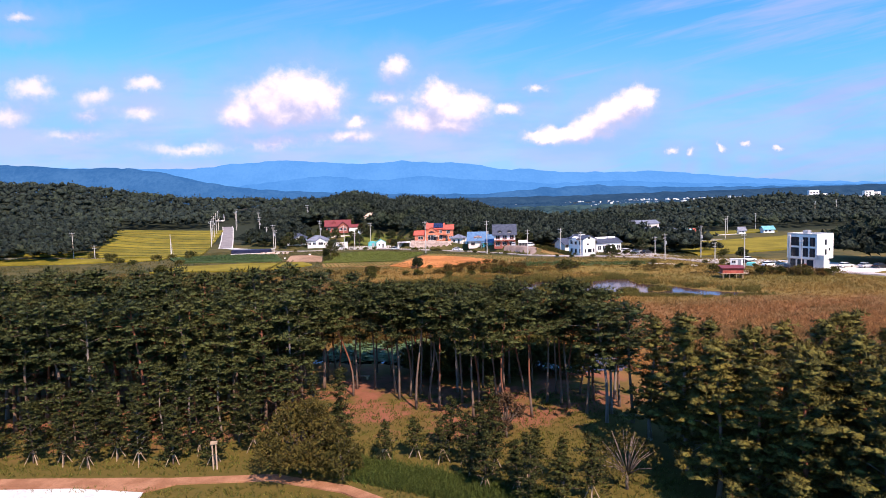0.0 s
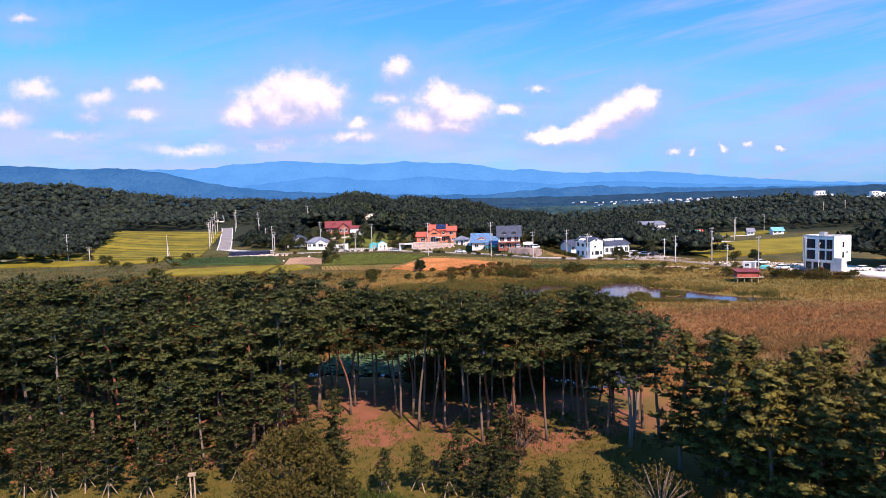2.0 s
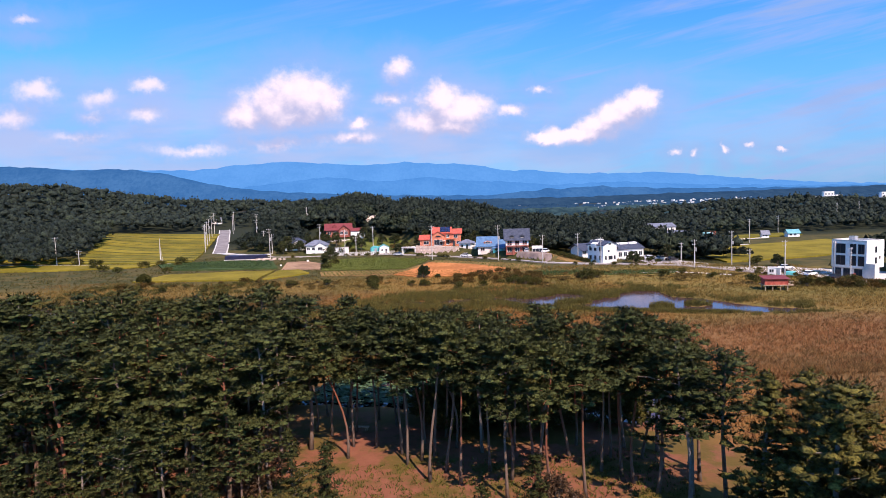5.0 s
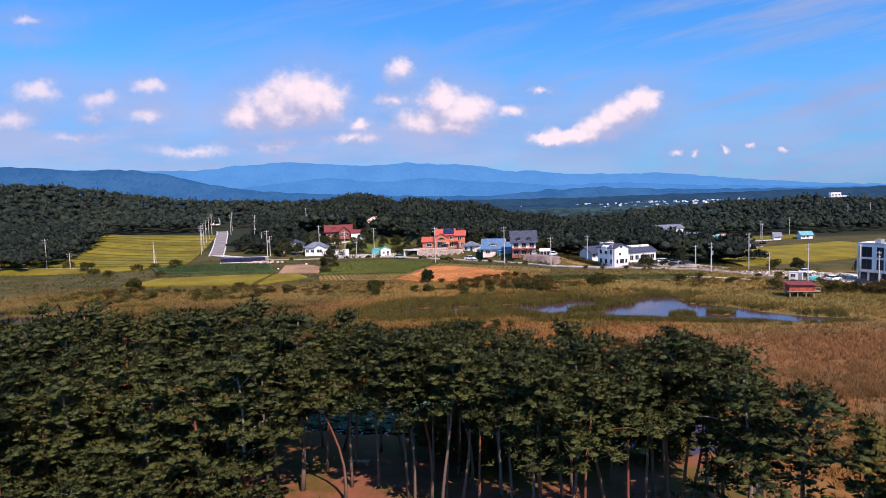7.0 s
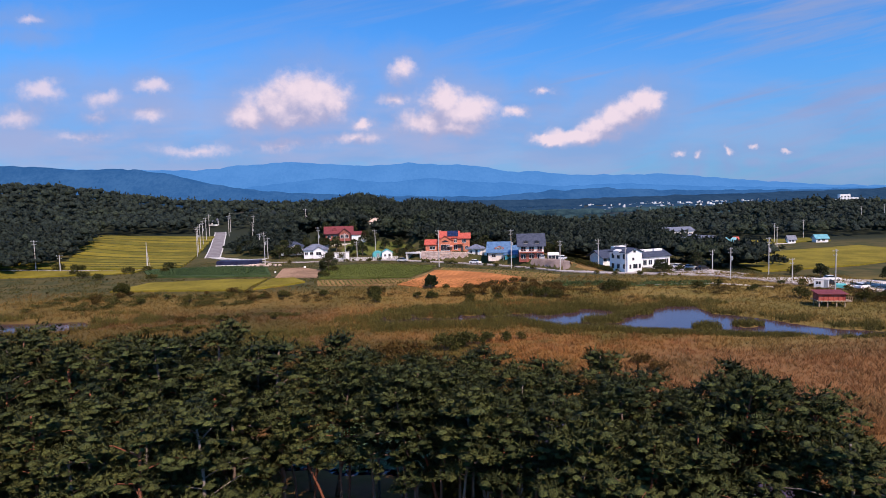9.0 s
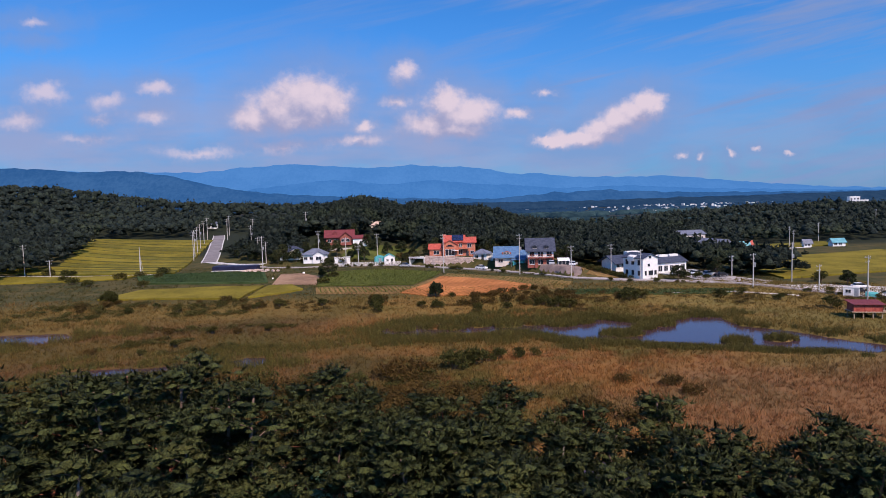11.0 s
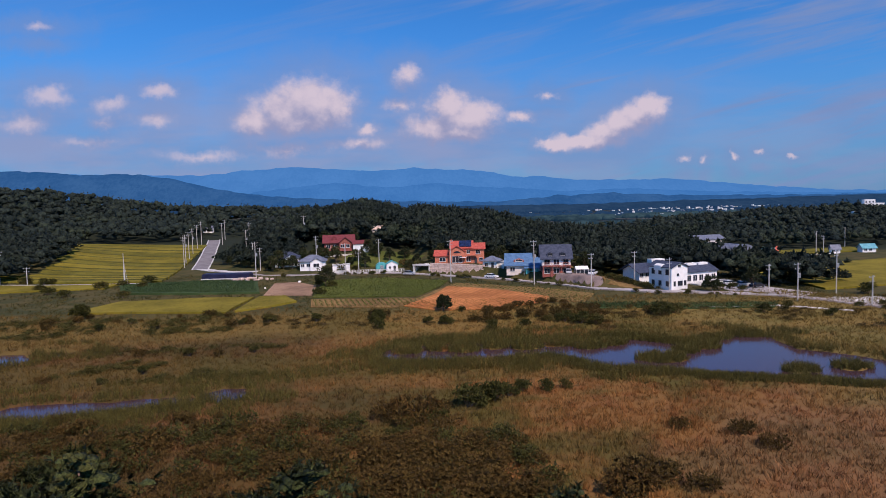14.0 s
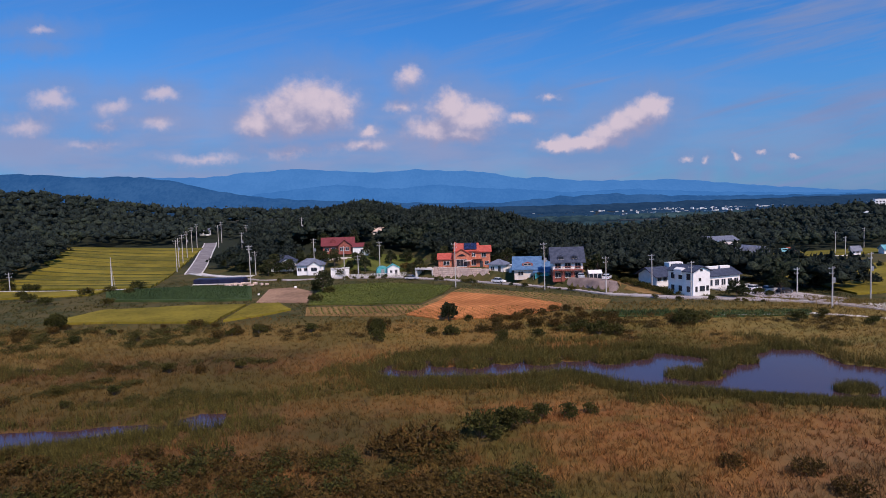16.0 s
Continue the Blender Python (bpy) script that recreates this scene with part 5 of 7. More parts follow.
for x, y, s in ((-92, 276, 1.6), (-97, 268, 1.3), (-101, 262, 1.5), (-88, 262, 1.2), (-112, 252, 1.4), (-120, 262, 1.2), (-128, 277.5, 1.3), (-134, 278, 1.5), (-126, 279, 1.1), (-84, 240, 1.2), (-104, 246, 1.3)):
    shrub(3, x, y, s, "dark green bush among the rice fields", "rice field bushes")
for _ in range(46):
    x = rs.uniform(-60, 118)
    shrub(rs.choice((1, 3, 3)), x, road_y(x) - rs.uniform(1.0, 2.4) if rs.random() < 0.6 else road_y(x) + rs.uniform(6, 9), rs.uniform(0.35, 0.8), "clipped green roadside bush", "roadside bushes")
for x, y, s, k in ((-25.5, 247, 1.2, 3), (-30, 250, 1.1, 1), (-27, 231, 1.3, 3), (-3, 300, 1.8, 0), (-28, 290, 2.0, 3), (-22, 290, 1.5, 3), (2, 283, 1.6, 3), (28, 275, 1.6, 3),
                   (61.5, 224, 0.9, 3), (61.3, 227, 0.9, 3), (61, 230, 0.9, 3), (61, 233, 1.0, 3), (60.6, 236, 1.0, 3), (60.2, 239, 1.0, 3), (59, 243, 1.2, 3), (57, 247, 1.2, 3), (62, 221, 0.9, 3), (78, 214, 1.1, 1), (82, 215, 1.0, 1), (118, 214, 1.6, 1)):
    shrub(k, x, y, s, "dense dark green bush beside the fields", "village bushes", "bush")


# ---- reeds, grass, lotus: too many to count ----
def blades(name, label, spots, heights, count, width, mat, lean=0.35, seed=3):
    r = np.random.default_rng(seed)
    n = len(spots)
    c = np.repeat(np.array(spots), count, axis=0) + np.concatenate((r.normal(0, 0.16, (n * count, 2)), np.zeros((n * count, 1))), axis=1)
    h = np.repeat(np.array(heights), count)[:, None] * r.uniform(0.6, 1.15, (n * count, 1))
    d = np.concatenate((r.normal(0, lean, (n * count, 2)), np.ones((n * count, 1))), axis=1)
    a = r.uniform(0, np.pi, n * count)
    s = np.stack((np.cos(a), np.sin(a), np.zeros(n * count)), axis=1) * width * r.uniform(0.6, 1.3, (n * count, 1))
    tri = np.stack((c - s, c + s, c + d * h), axis=1)
    return tagged(new(name, tri_mesh(name, tri, mat)), label, "plants", kind="stuff")


rr = random.Random(9)
spots, heights = [], []
for _ in range(72000):
    y = 96 + 116 * rr.random() ** 1.35
    x = rr.uniform(-0.66, 0.84) * y if y < 150 else rr.uniform(-110, 128)
    if y < 112 and inside([(-100, 60), (-10, 98), (-15, 112), (-100, 130)], x, y):
        continue
    s = shore(x, y)
    if s < 0.1 or land_z(x, y) > 2.3 and rr.random() < 0.6:
        continue
    n = noise.noise((x * 0.05, y * 0.05, 3)) + 0.5 * noise.noise((x * 0.21, y * 0.21, 8))
    h = 0.62 + 0.42 * n + (0.35 if s < 5 and y > 150 else 0) - (0.42 if s < 4 and y < 160 else 0)
    spots.append((x, y, ground_z(x, y) - 0.03)), heights.append(max(0.22, h) * rr.uniform(0.75, 1.3))
for _ in range(7000):
    x, y = rr.uniform(27, 84), rr.uniform(60, 100)
    if y > 96 - 1.9 * min(16, x - 24) and x < 0.84 * y + 6:
        spots.append((x, y, ground_z(x, y) - 0.03)), heights.append(rr.uniform(0.4, 0.95))
blades("reed_bed", "rust, straw and olive reeds covering the marsh", spots, heights, 6, 0.044, M_REED, 0.5)
spots, heights = [], []
for ix, iy, q in ISLETS:
    for _ in range(int(60 * q)):
        a, d = rr.uniform(0, 6.28), q * rr.random() ** 0.5 * 1.05
        x, y = ix + 1.35 * d * math.cos(a), iy + d * math.sin(a)
        spots.append((x, y, max(-0.25, ground_z(x, y)) - 0.03)), heights.append(rr.uniform(0.9, 1.5))
blades("pond_reeds", "green-brown reed clumps standing in the pond", spots, heights, 7, 0.06, M_TALL_REED, 0.35, 5)
spots, heights = [], []
for _ in range(11000):
    x, y = rr.uniform(-46, 24), 40 + 36 * rr.random() ** 1.3
    if not (inside([(-60, 57.5), (-36, 56.2), (-22.5, 54.2), (-23, 40), (-60, 40)], x, y) or any(abs((y - (y0 + (y1 - y0) * (x - x0) / (x1 - x0)))) < 1.3 and x0 <= x <= x1 for (x0, y0), (x1, y1) in zip(DIRT, DIRT[1:]))):
        spots.append((x, y, ground_z(x, y) - 0.02)), heights.append(rr.uniform(0.16, 0.42))
blades("meadow_grass", "yellow-green grass and weeds beside the path", spots, heights, 5, 0.05, M_GRASS, 0.5, 6)
spots, heights = [], []
for _ in range(3600):
    x = rr.uniform(-6, 12)
    y = 52.4 - 0.55 * (x + 2) + rr.uniform(0.4, 5.0)
    spots.append((x, y, ground_z(x, y) - 0.02)), heights.append(rr.uniform(0.5, 1.0))
blades("tall_grass", "tall bright green grass below the young pines", spots, heights, 6, 0.05, M_TALL_GRASS, 0.4, 7)
spots, heights = [], []
for _ in range(42000):
    x, y = rr.uniform(-100, 92), rr.uniform(136, 188)
    s_ = shore(x, y)
    band = abs(y - (165.0 + 0.45 * (x + 6) if x < -6 else 165.0)) < 4.0 and -34 < x < 2
    if (0.1 < s_ < 3.2 and noise.noise((x * 0.15, y * 0.15, 11)) > -0.1) or (3.0 < s_ < 8.0 and noise.noise((x * 0.09, y * 0.16, 12)) > 0.12) or (s_ > 0.1 and band and rr.random() < 0.5):
        spots.append((x, y, ground_z(x, y) - 0.03)), heights.append(rr.uniform(0.7, 1.5) * ((0.6 if x > 28 else 1.7) if s_ < 3.2 and shore(x, y + 3.0) < 0 else 1.0))
NEAR_EDGE = [(-9, 166), (0, 163), (15, 163), (22, 163.5), (29, 156.5), (35, 154), (42, 151), (50, 148.5), (59, 145), (67, 142), (76, 139)]
for _ in range(2600):
    x = rr.uniform(-12, 66)
    y = float(np.interp(x, (-9, -5, 7, 19, 34, 41, 49, 60, 66), (170, 177, 178.5, 177, 176.5, 176, 169, 175, 174))) + rr.uniform(-1.6, 2.2)
    if noise.noise((x * 0.15, y * 0.2, 27)) > -0.35:
        spots.append((x, y, max(-0.3, ground_z(x, y)) - 0.03)), heights.append(rr.uniform(0.9, 1.7))
for _ in range(5200):
    x = rr.uniform(-9, 72)
    edge = float(np.interp(x, [p[0] for p in NEAR_EDGE], [p[1] for p in NEAR_EDGE]))
    y = edge + (rr.uniform(-5.0, 1.4) if x < 27 else rr.uniform(-4.5, 0.4))
    if noise.noise((x * 0.12, y * 0.2, 23)) > -0.28:
        spots.append((x, y, max(-0.3, ground_z(x, y)) - 0.03)), heights.append(rr.uniform(0.9, 1.4) if x < 42 else rr.uniform(0.5, 1.0))
for _ in range(1500):
    x = rr.uniform(-60, -30)
    y = float(np.interp(x, (-60, -49, -43, -33), (141, 141, 142.5, 145.5))) + rr.uniform(-3.5, 2.6)
    if noise.noise((x * 0.14, y * 0.2, 29)) > -0.3:
        spots.append((x, y, max(-0.3, ground_z(x, y)) - 0.03)), heights.append(rr.uniform(0.8, 1.4))
blades("margin_reeds", "tall green reeds along the pond margins", spots, heights, 6, 0.05, M_TALL_REED, 0.25, 8)
def clear_of_roads(x, y):
    return not (-0.9 < y - road_y(x) < 6.5) and not any(math.hypot(x - (a + (c - a) * k / 6), y - (b + (d - b) * k / 6)) < 5.5 for (a, b), (c, d) in zip(LANE, LANE[1:]) for k in range(7))


spots, heights = [], []
for _ in range(21000):
    x, y = rr.uniform(-190, 120), rr.uniform(196, 300)
    if clear_of_roads(x, y) and not any(inside(p, x, y) for p in FIELDS) and noise.noise((x * 0.1, y * 0.1, 19)) > rr.uniform(-0.6, 0.3):
        spots.append((x, y, land_z(x, y) - 0.03)), heights.append(rr.uniform(0.25, 0.8))
blades("verge_grass", "rough grass and weeds between fields and road", spots, heights, 4, 0.10, M_VERGE, 0.45, 12)


def rows_of(poly, gap, turn, lift, tall, label, mat, lay=0.55):
    """Crop plants along planting rows."""
    at_, hh = [], []
    c, s = math.cos(turn), math.sin(turn)
    us = [x * c + y * s for x, y in poly]
    vs = [-x * s + y * c for x, y in poly]
    u = min(us)
    while u < max(us):
        v = min(vs)
        while v < max(vs):
            x, y = u * c - v * s, u * s + v * c
            if inside(poly, x, y):
                at_.append((x + rr.gauss(0, 0.06), y + rr.gauss(0, 0.06), land_z(x, y) + lift)), hh.append(tall * rr.uniform(0.7, 1.2))
            v += lay * rr.uniform(0.8, 1.3)
        u += gap
    blades("crop_rows", label, at_, hh, 4, 0.11, mat, 0.7, 13)


rows_of([(-30, 264), (-10, 266), (10, 252), (7, 240), (0, 222), (-28, 226)], 1.3, 0.5, 0.33, 0.45, "leafy green bean plants in rows", M_BEAN_LEAF)
rows_of([(-98, 269), (-72, 273), (-54, 267), (-46, 239), (-66, 242), (-87, 248)], 1.1, 1.35, 0.55, 0.6, "dark green leafy crop in rows", M_CROP_LEAF, 0.75)
rows_of([(38, 204), (58, 200.5), (58, 196.5), (38, 198.5)], 0.9, 1.45, 0.1, 0.75, "dark leafy vegetables in rows", M_CROP_LEAF, 0.45)
rows_of([(58, 200), (84, 198), (80, 193.5), (56, 195)], 0.9, 1.45, 0.1, 0.55, "low green crop in rows by the marsh", M_CROP_LEAF, 0.45)
rows_of([(8, 238), (12, 248), (36, 229), (46, 216), (40, 205), (28, 207), (26, 228), (16, 237)], 1.3, 0.2, 0.12, 0.3, "pale green seedlings in rows on tan soil", M_BEAN_LEAF, 0.8)
rows_of([(-28, 222), (0, 218), (4, 226), (-2, 208), (-26, 211)], 1.3, 0.2, 0.12, 0.3, "pale green seedlings in rows on brown soil", M_BEAN_LEAF, 0.8)
lt = []
for _ in range(2400):
    x = rr.uniform(-13, 8)
    y = rr.uniform(91, 109)
    if shore(x, y) > -0.4 or noise.noise((x * 0.16, y * 0.16, 5)) < -0.45:
        continue
    q, z, t0 = rr.uniform(0.22, 0.5), -0.15 + rr.uniform(0.05, 0.6), rr.uniform(0, 6)
    tilt = Vector((rr.uniform(-0.3, 0.3), rr.uniform(-0.3, 0.3), 1)).normalized()
    side = tilt.cross((1, 0, 0)).normalized()
    up = tilt.cross(side)
    rim = [Vector((x, y, z)) + (side * math.cos(t0 + k * 1.047) + up * math.sin(t0 + k * 1.047)) * q for k in range(6)]
    mid = Vector((x, y, z - 0.08))
    lt += [(mid, rim[k], rim[(k + 1) % 6]) for k in range(6)]
tagged(new("lotus_leaves", tri_mesh("lotus_leaves", np.array([[tuple(v) for v in t] for t in lt]), M_LOTUS)), "pale green lotus leaves crowding the shaded pond", "lotus", kind="stuff")


# garden and roadside trees of the village
GARDEN = [broad_meshes(200 + k, (5.0, 6.5, 4.0)[k], (2.4, 2.8, 2.0)[k], 16, 46, M_GARDEN, 0.34) for k in range(3)]
GARDEN_AT = [(-47, 298), (-53, 301), (-57, 299), (-36, 309), (-19, 315), (-40, 318), (-45, 309), (-38, 326), (14, 283), (20, 279), (10, 291), (37, 259), (40, 256), (-54, 296), (-51, 300), (-42, 303), (-31, 303), (-25, 300), (-22, 305), (-19, 296), (-41, 311), (-47, 316), (-26, 326), (-15, 322), (-2, 288), (1, 292), (7, 288), (28.5, 283), (31, 279), (27, 274), (-16, 312), (-10, 308),
             (45, 255), (50, 251), (53, 249), (30, 268), (33, 265), (74, 247), (85, 240), (75, 212.5), (72.5, 226), (-62, 308), (-68, 312), (-72, 318), (-78, 326), (-4, 314), (88, 216), (120, 206), (133, 196)]
for i, (x, y) in enumerate(GARDEN_AT):
    key = ("garden", i % 3)
    m = planted(x, y, rs.uniform(0.75, 1.15))
    if key not in first:
        first[key] = tree_thing("garden_tree", "dark green rounded tree among the village houses", "tree", GARDEN[i % 3], m, "village trees")
    else:
        copy_thing(first[key], m).matrix_basis = m


for (seed, tall_, wide_), x, y, label in (((231, 7.0, 3.3), -27.6, 248.5, "dense dark green tree at the corner of a tilled plot"), ((232, 3.9, 1.8), 5.8, 200.8, "dense dark rounded bush tree below the tilled soil"), ((233, 3.4, 2.0), -78, 206, "ragged olive bush tree at the rice field's edge"), ((234, 3.0, 1.6), -8.8, 193, "rounded olive bush tree at the marsh edge")):
    tree_thing("bush_tree", label, "tree", broad_meshes(seed, tall_, wide_, 30, 60, M_GARDEN if seed < 233 else M_GREEN_SHRUB, 0.26), planted(x, y), "")


# ---- buildings ----
def site(x, y, turn=0.0, z=None):
    return pose(x, y, land_z(x, y) if z is None else z, 0, 0, turn)


def window_on(parent, x, y, z, w, h, face="front", bars=1, mat=None, name="window"):
    """A framed pane set in a wall; y (or x on a side face) is the wall's outer plane."""
    turn = {"front": 0, "left": -90, "right": 90, "back": 180}[face]
    m = pose(x, y, z, 0, 0, turn)
    g = Geo()
    b = 0.07
    g.box(0, 0, 0, w, 0.12, b).box(0, 0, h - b, w, 0.12, b)
    for k in range(bars + 2):
        g.box(-w / 2 + b / 2 + (w - b) * k / (bars + 1), 0, b, b, 0.12, h - 2 * b)
    win = part(name, g, mat or M_FRAME, parent, at=m)
    part("pane", Geo().box(0, 0.015, b, w - b, 0.05, h - 2 * b), M_GLASS, win)
    part("sill", Geo().box(0, -0.06, -0.06, w + 0.12, 0.16, 0.06), M_FRAME, win)
    return win


def door_on(parent, x, y, z, w, h, mat, face="front"):
    turn = {"front": 0, "left": -90, "right": 90}[face]
    d = part("door", Geo().box(0, 0, 0, w, 0.10, h), mat, parent, at=pose(x, y, z, 0, 0, turn))
    part("handle", Geo().box(w * 0.36, -0.09, h * 0.48, 0.05, 0.08, 0.14), M_STEEL, d)
    return d


def gable_body(geo, x, y, w, d, eave, rise, along="x", z=0.0):
    """Walls of a gabled block centred on (x, y); the ridge runs along x or y."""
    if along == "x":
        prof = [(0, -d / 2, z - 0.6), (0, d / 2, z - 0.6), (0, d / 2, z + eave), (0, 0, z + eave + rise), (0, -d / 2, z + eave)]
        geo.prism([(p[0], p[1] + y, p[2]) for p in prof], (x - w / 2, 0, 0), (x + w / 2, 0, 0))
    else:
        prof = [(-w / 2, 0, z - 0.6), (-w / 2, 0, z + eave), (0, 0, z + eave + rise), (w / 2, 0, z + eave), (w / 2, 0, z - 0.6)]
        geo.prism([(p[0] + x, p[1], p[2]) for p in prof], (0, y - d / 2, 0), (0, y + d / 2, 0))
    return geo


def gable_roof(geo, x, y, w, d, eave, rise, along="x", over=0.5, thick=0.22, z=0.0):
    """Two sloping slabs with eaves that stand out over the walls."""
    half = (d if along == "x" else w) / 2
    k = rise / half
    for s in (-1, 1):
        a, b = s * (half + over), 0.0
        za, zb = z + eave - k * over + 0.06, z + eave + rise + 0.06
        if along == "x":
            prof = [(0, y + a, za), (0, y + b, zb), (0, y + b, zb + thick), (0, y + a, za + thick)]
            geo.prism(prof, (x - w / 2 - over, 0, 0), (x + w / 2 + over, 0, 0))
        else:
            prof = [(x + a, 0, za), (x + b, 0, zb), (x + b, 0, zb + thick), (x + a, 0, za + thick)]
            geo.prism(prof, (0, y - d / 2 - over, 0), (0, y + d / 2 + over, 0))
    return geo


def hip_roof(geo, x, y, w, d, eave, rise, over=0.5, z=0.0):
    a, b = w / 2 + over, d / 2 + over
    r = max(0.2, a - b)
    low, t = z + eave, 0.18
    v = [(x - a, y - b, low), (x + a, y - b, low), (x + a, y + b, low), (x - a, y + b, low)]
    v += [(p[0], p[1], low + t) for p in v]
    v += [(x - r, y, low + t + rise), (x + r, y, low + t + rise)]
    f = [(3, 2, 1, 0), (0, 1, 5, 4), (1, 2, 6, 5), (2, 3, 7, 6), (3, 0, 4, 7), (4, 5, 9, 8), (5, 6, 9), (6, 7, 8, 9), (7, 4, 8)]
    return geo.add(v, f)


def railing(parent, x0, x1, y, z, h=1.0, mat=None, gap=0.35):
    g = Geo().box((x0 + x1) / 2, y, z + h - 0.08, x1 - x0, 0.08, 0.08).box((x0 + x1) / 2, y, z + 0.12, x1 - x0, 0.06, 0.06)
    n = max(2, int((x1 - x0) / gap))
    for i in range(n + 1):
        g.box(x0 + (x1 - x0) * i / n, y, z, 0.05, 0.05, h)
    return part("railing", g, mat or M_FRAME, parent)


# red brick villa with solar panels, above its boulder wall
h = thing("red_brick_villa", "orange-red brick villa with red tiled roofs and rooftop solar panels", "house", site(16.6, 280, -6, 5.9))
part("wall", gable_body(Geo(), 0.4, 0.5, 7.6, 8.0, 5.6, 2.1, "x"), M_BRICK, h, "main block of orange-red brick")
part("roof", gable_roof(Geo(), 0.4, 0.5, 7.6, 8.0, 5.6, 2.1, "x"), M_RED_ROOF, h, "red tiled main roof")
g = gable_body(Geo(), -1.2, -3.6, 5.4, 2.6, 4.6, 1.7, "y")
part("wall", g, M_BRICK, h, "projecting gabled entrance bay")
part("roof", gable_roof(Geo(), -1.2, -3.6, 5.4, 2.6, 4.6, 1.7, "y", 0.4), M_RED_ROOF, h, "red tiled gable over the entrance")
part("wall", gable_body(Geo(), -6.4, -0.6, 5.4, 6.0, 3.0, 1.6, "x"), M_BRICK, h, "low brick side wing")
part("roof", gable_roof(Geo(), -6.4, -0.6, 5.4, 6.0, 3.0, 1.6, "x"), M_RED_ROOF, h, "red tiled roof of the low wing")
part("wall", gable_body(Geo(), 6.2, 0.0, 4.4, 7.0, 5.2, 1.7, "x"), M_BRICK, h, "brick end block")
part("roof", gable_roof(Geo(), 6.2, 0.0, 4.4, 7.0, 5.2, 1.7, "x"), M_RED_ROOF, h, "red tiled roof of the end block")
part("solar_panel", Geo().prism([(0, -3.6, 6.05), (0, -0.1, 7.95), (0, -0.14, 8.07), (0, -3.64, 6.17)], (-0.4, 0, 0), (1.9, 0, 0)), M_SOLAR, h, "dark blue solar panels", )
part("solar_panel", Geo().prism([(0, -3.6, 6.05), (0, -0.1, 7.95), (0, -0.14, 8.07), (0, -3.64, 6.17)], (2.0, 0, 0), (3.9, 0, 0)), M_SOLAR, h, "dark blue solar panels")
g = Geo()
arch = [(-1.5 + 3.0 * i / 10, 0, 0.75 * math.sin(math.pi * i / 10)) for i in range(11)]
part("window", g.prism(arch, (-1.2, -4.98, 3.9), (-1.2, -4.9, 3.9)), M_GLASS, h, "dark arched gable window")
window_on(h, -1.2, -4.92, 0.5, 3.6, 2.4, bars=2)
window_on(h, -6.4, -3.62, 1.0, 2.2, 1.3)
window_on(h, 2.8, -3.52, 3.6, 1.2, 1.2)
window_on(h, 6.2, -3.52, 3.4, 1.6, 1.4)
window_on(h, 2.8, -3.52, 0.7, 1.6, 1.9)
door_on(h, 5.4, -3.53, 0.0, 1.0, 2.1, M_DARK_FRAME)
window_on(h, 7.2, -3.52, 0.8, 1.4, 1.3)
part("awning", Geo().box(0.9, -5.6, 2.3, 2.2, 1.4, 0.12), M_WHITE, h, "white canvas awning")
part("balcony", Geo().box(4.2, -4.2, 2.9, 3.2, 1.4, 0.2), M_BRICK, h)
part("chimney", Geo().box(-3.4, 1.2, 6.0, 0.7, 0.7, 2.4), M_BRICK, h)

# boulder wall and garage under the villa
wall_root = thing("boulder_wall", "tan boulder retaining wall below the villa", "stone wall", site(13.4, 270.6, -39, 2.75))
rw = random.Random(8)
for row in range(6):
    for k in range(20):
        sx, sz = rw.uniform(0.85, 1.25), rw.uniform(0.6, 0.75)
        ob = part("stone", Geo().box(0, 0, 0, sx, 0.9, sz, rw.uniform(-0.1, 0.1), 0.12), M_STONE, wall_root, at=pose(-10.5 + k * 1.12 + (0.5 if row % 2 else 0), 0.14 * row + rw.uniform(-0.08, 0.08), row * 0.62 - 0.1, 0, rw.uniform(-4, 4), 0))
gar = thing("garage", "low concrete carport set into the bank", "garage", site(3.6, 281.0, -36, 2.75))
part("roof", Geo().box(0, 0, 2.6, 7.4, 5, 0.5), M_CONCRETE, gar)
for sx in (-3.4, 3.4):
    part("wall", Geo().box(sx, 0, -0.4, 0.4, 4.8, 3.0), M_CONCRETE, gar)
part("wall", Geo().box(0, 2.3, -0.4, 6.4, 0.3, 3.0), M_DARK_BRICK, gar, "dark back wall")

# small pavilion house by the road
h = thing("garden_pavilion", "small white pavilion with a grey hipped roof", "pavilion", site(26.0, 266, -30, 5.2))
part("wall", Geo().box(0, 0, -1.2, 5.0, 4.4, 3.6), M_WHITE, h)
part("roof", hip_roof(Geo(), 0, 0, 5.0, 4.4, 2.4, 1.5, 0.7), M_GREY_ROOF, h, "grey hipped roof")
window_on(h, -1.2, -2.22, 0.7, 1.3, 1.2)
door_on(h, 1.1, -2.23, 0.0, 0.9, 2.0, M_DARK_FRAME)
h = thing("garden_shed", "small white flat-roofed shed beside the pavilion", "shed", site(30.6, 263.4, -30, 5.2))
part("wall", Geo().box(0, 0, -1.2, 2.8, 2.6, 3.4), M_WHITE, h)
part("roof", Geo().box(0, 0, 2.2, 3.2, 3.0, 0.18), M_CONCRETE, h)
door_on(h, 0, -1.32, 0, 0.9, 2.0, M_DARK_FRAME)

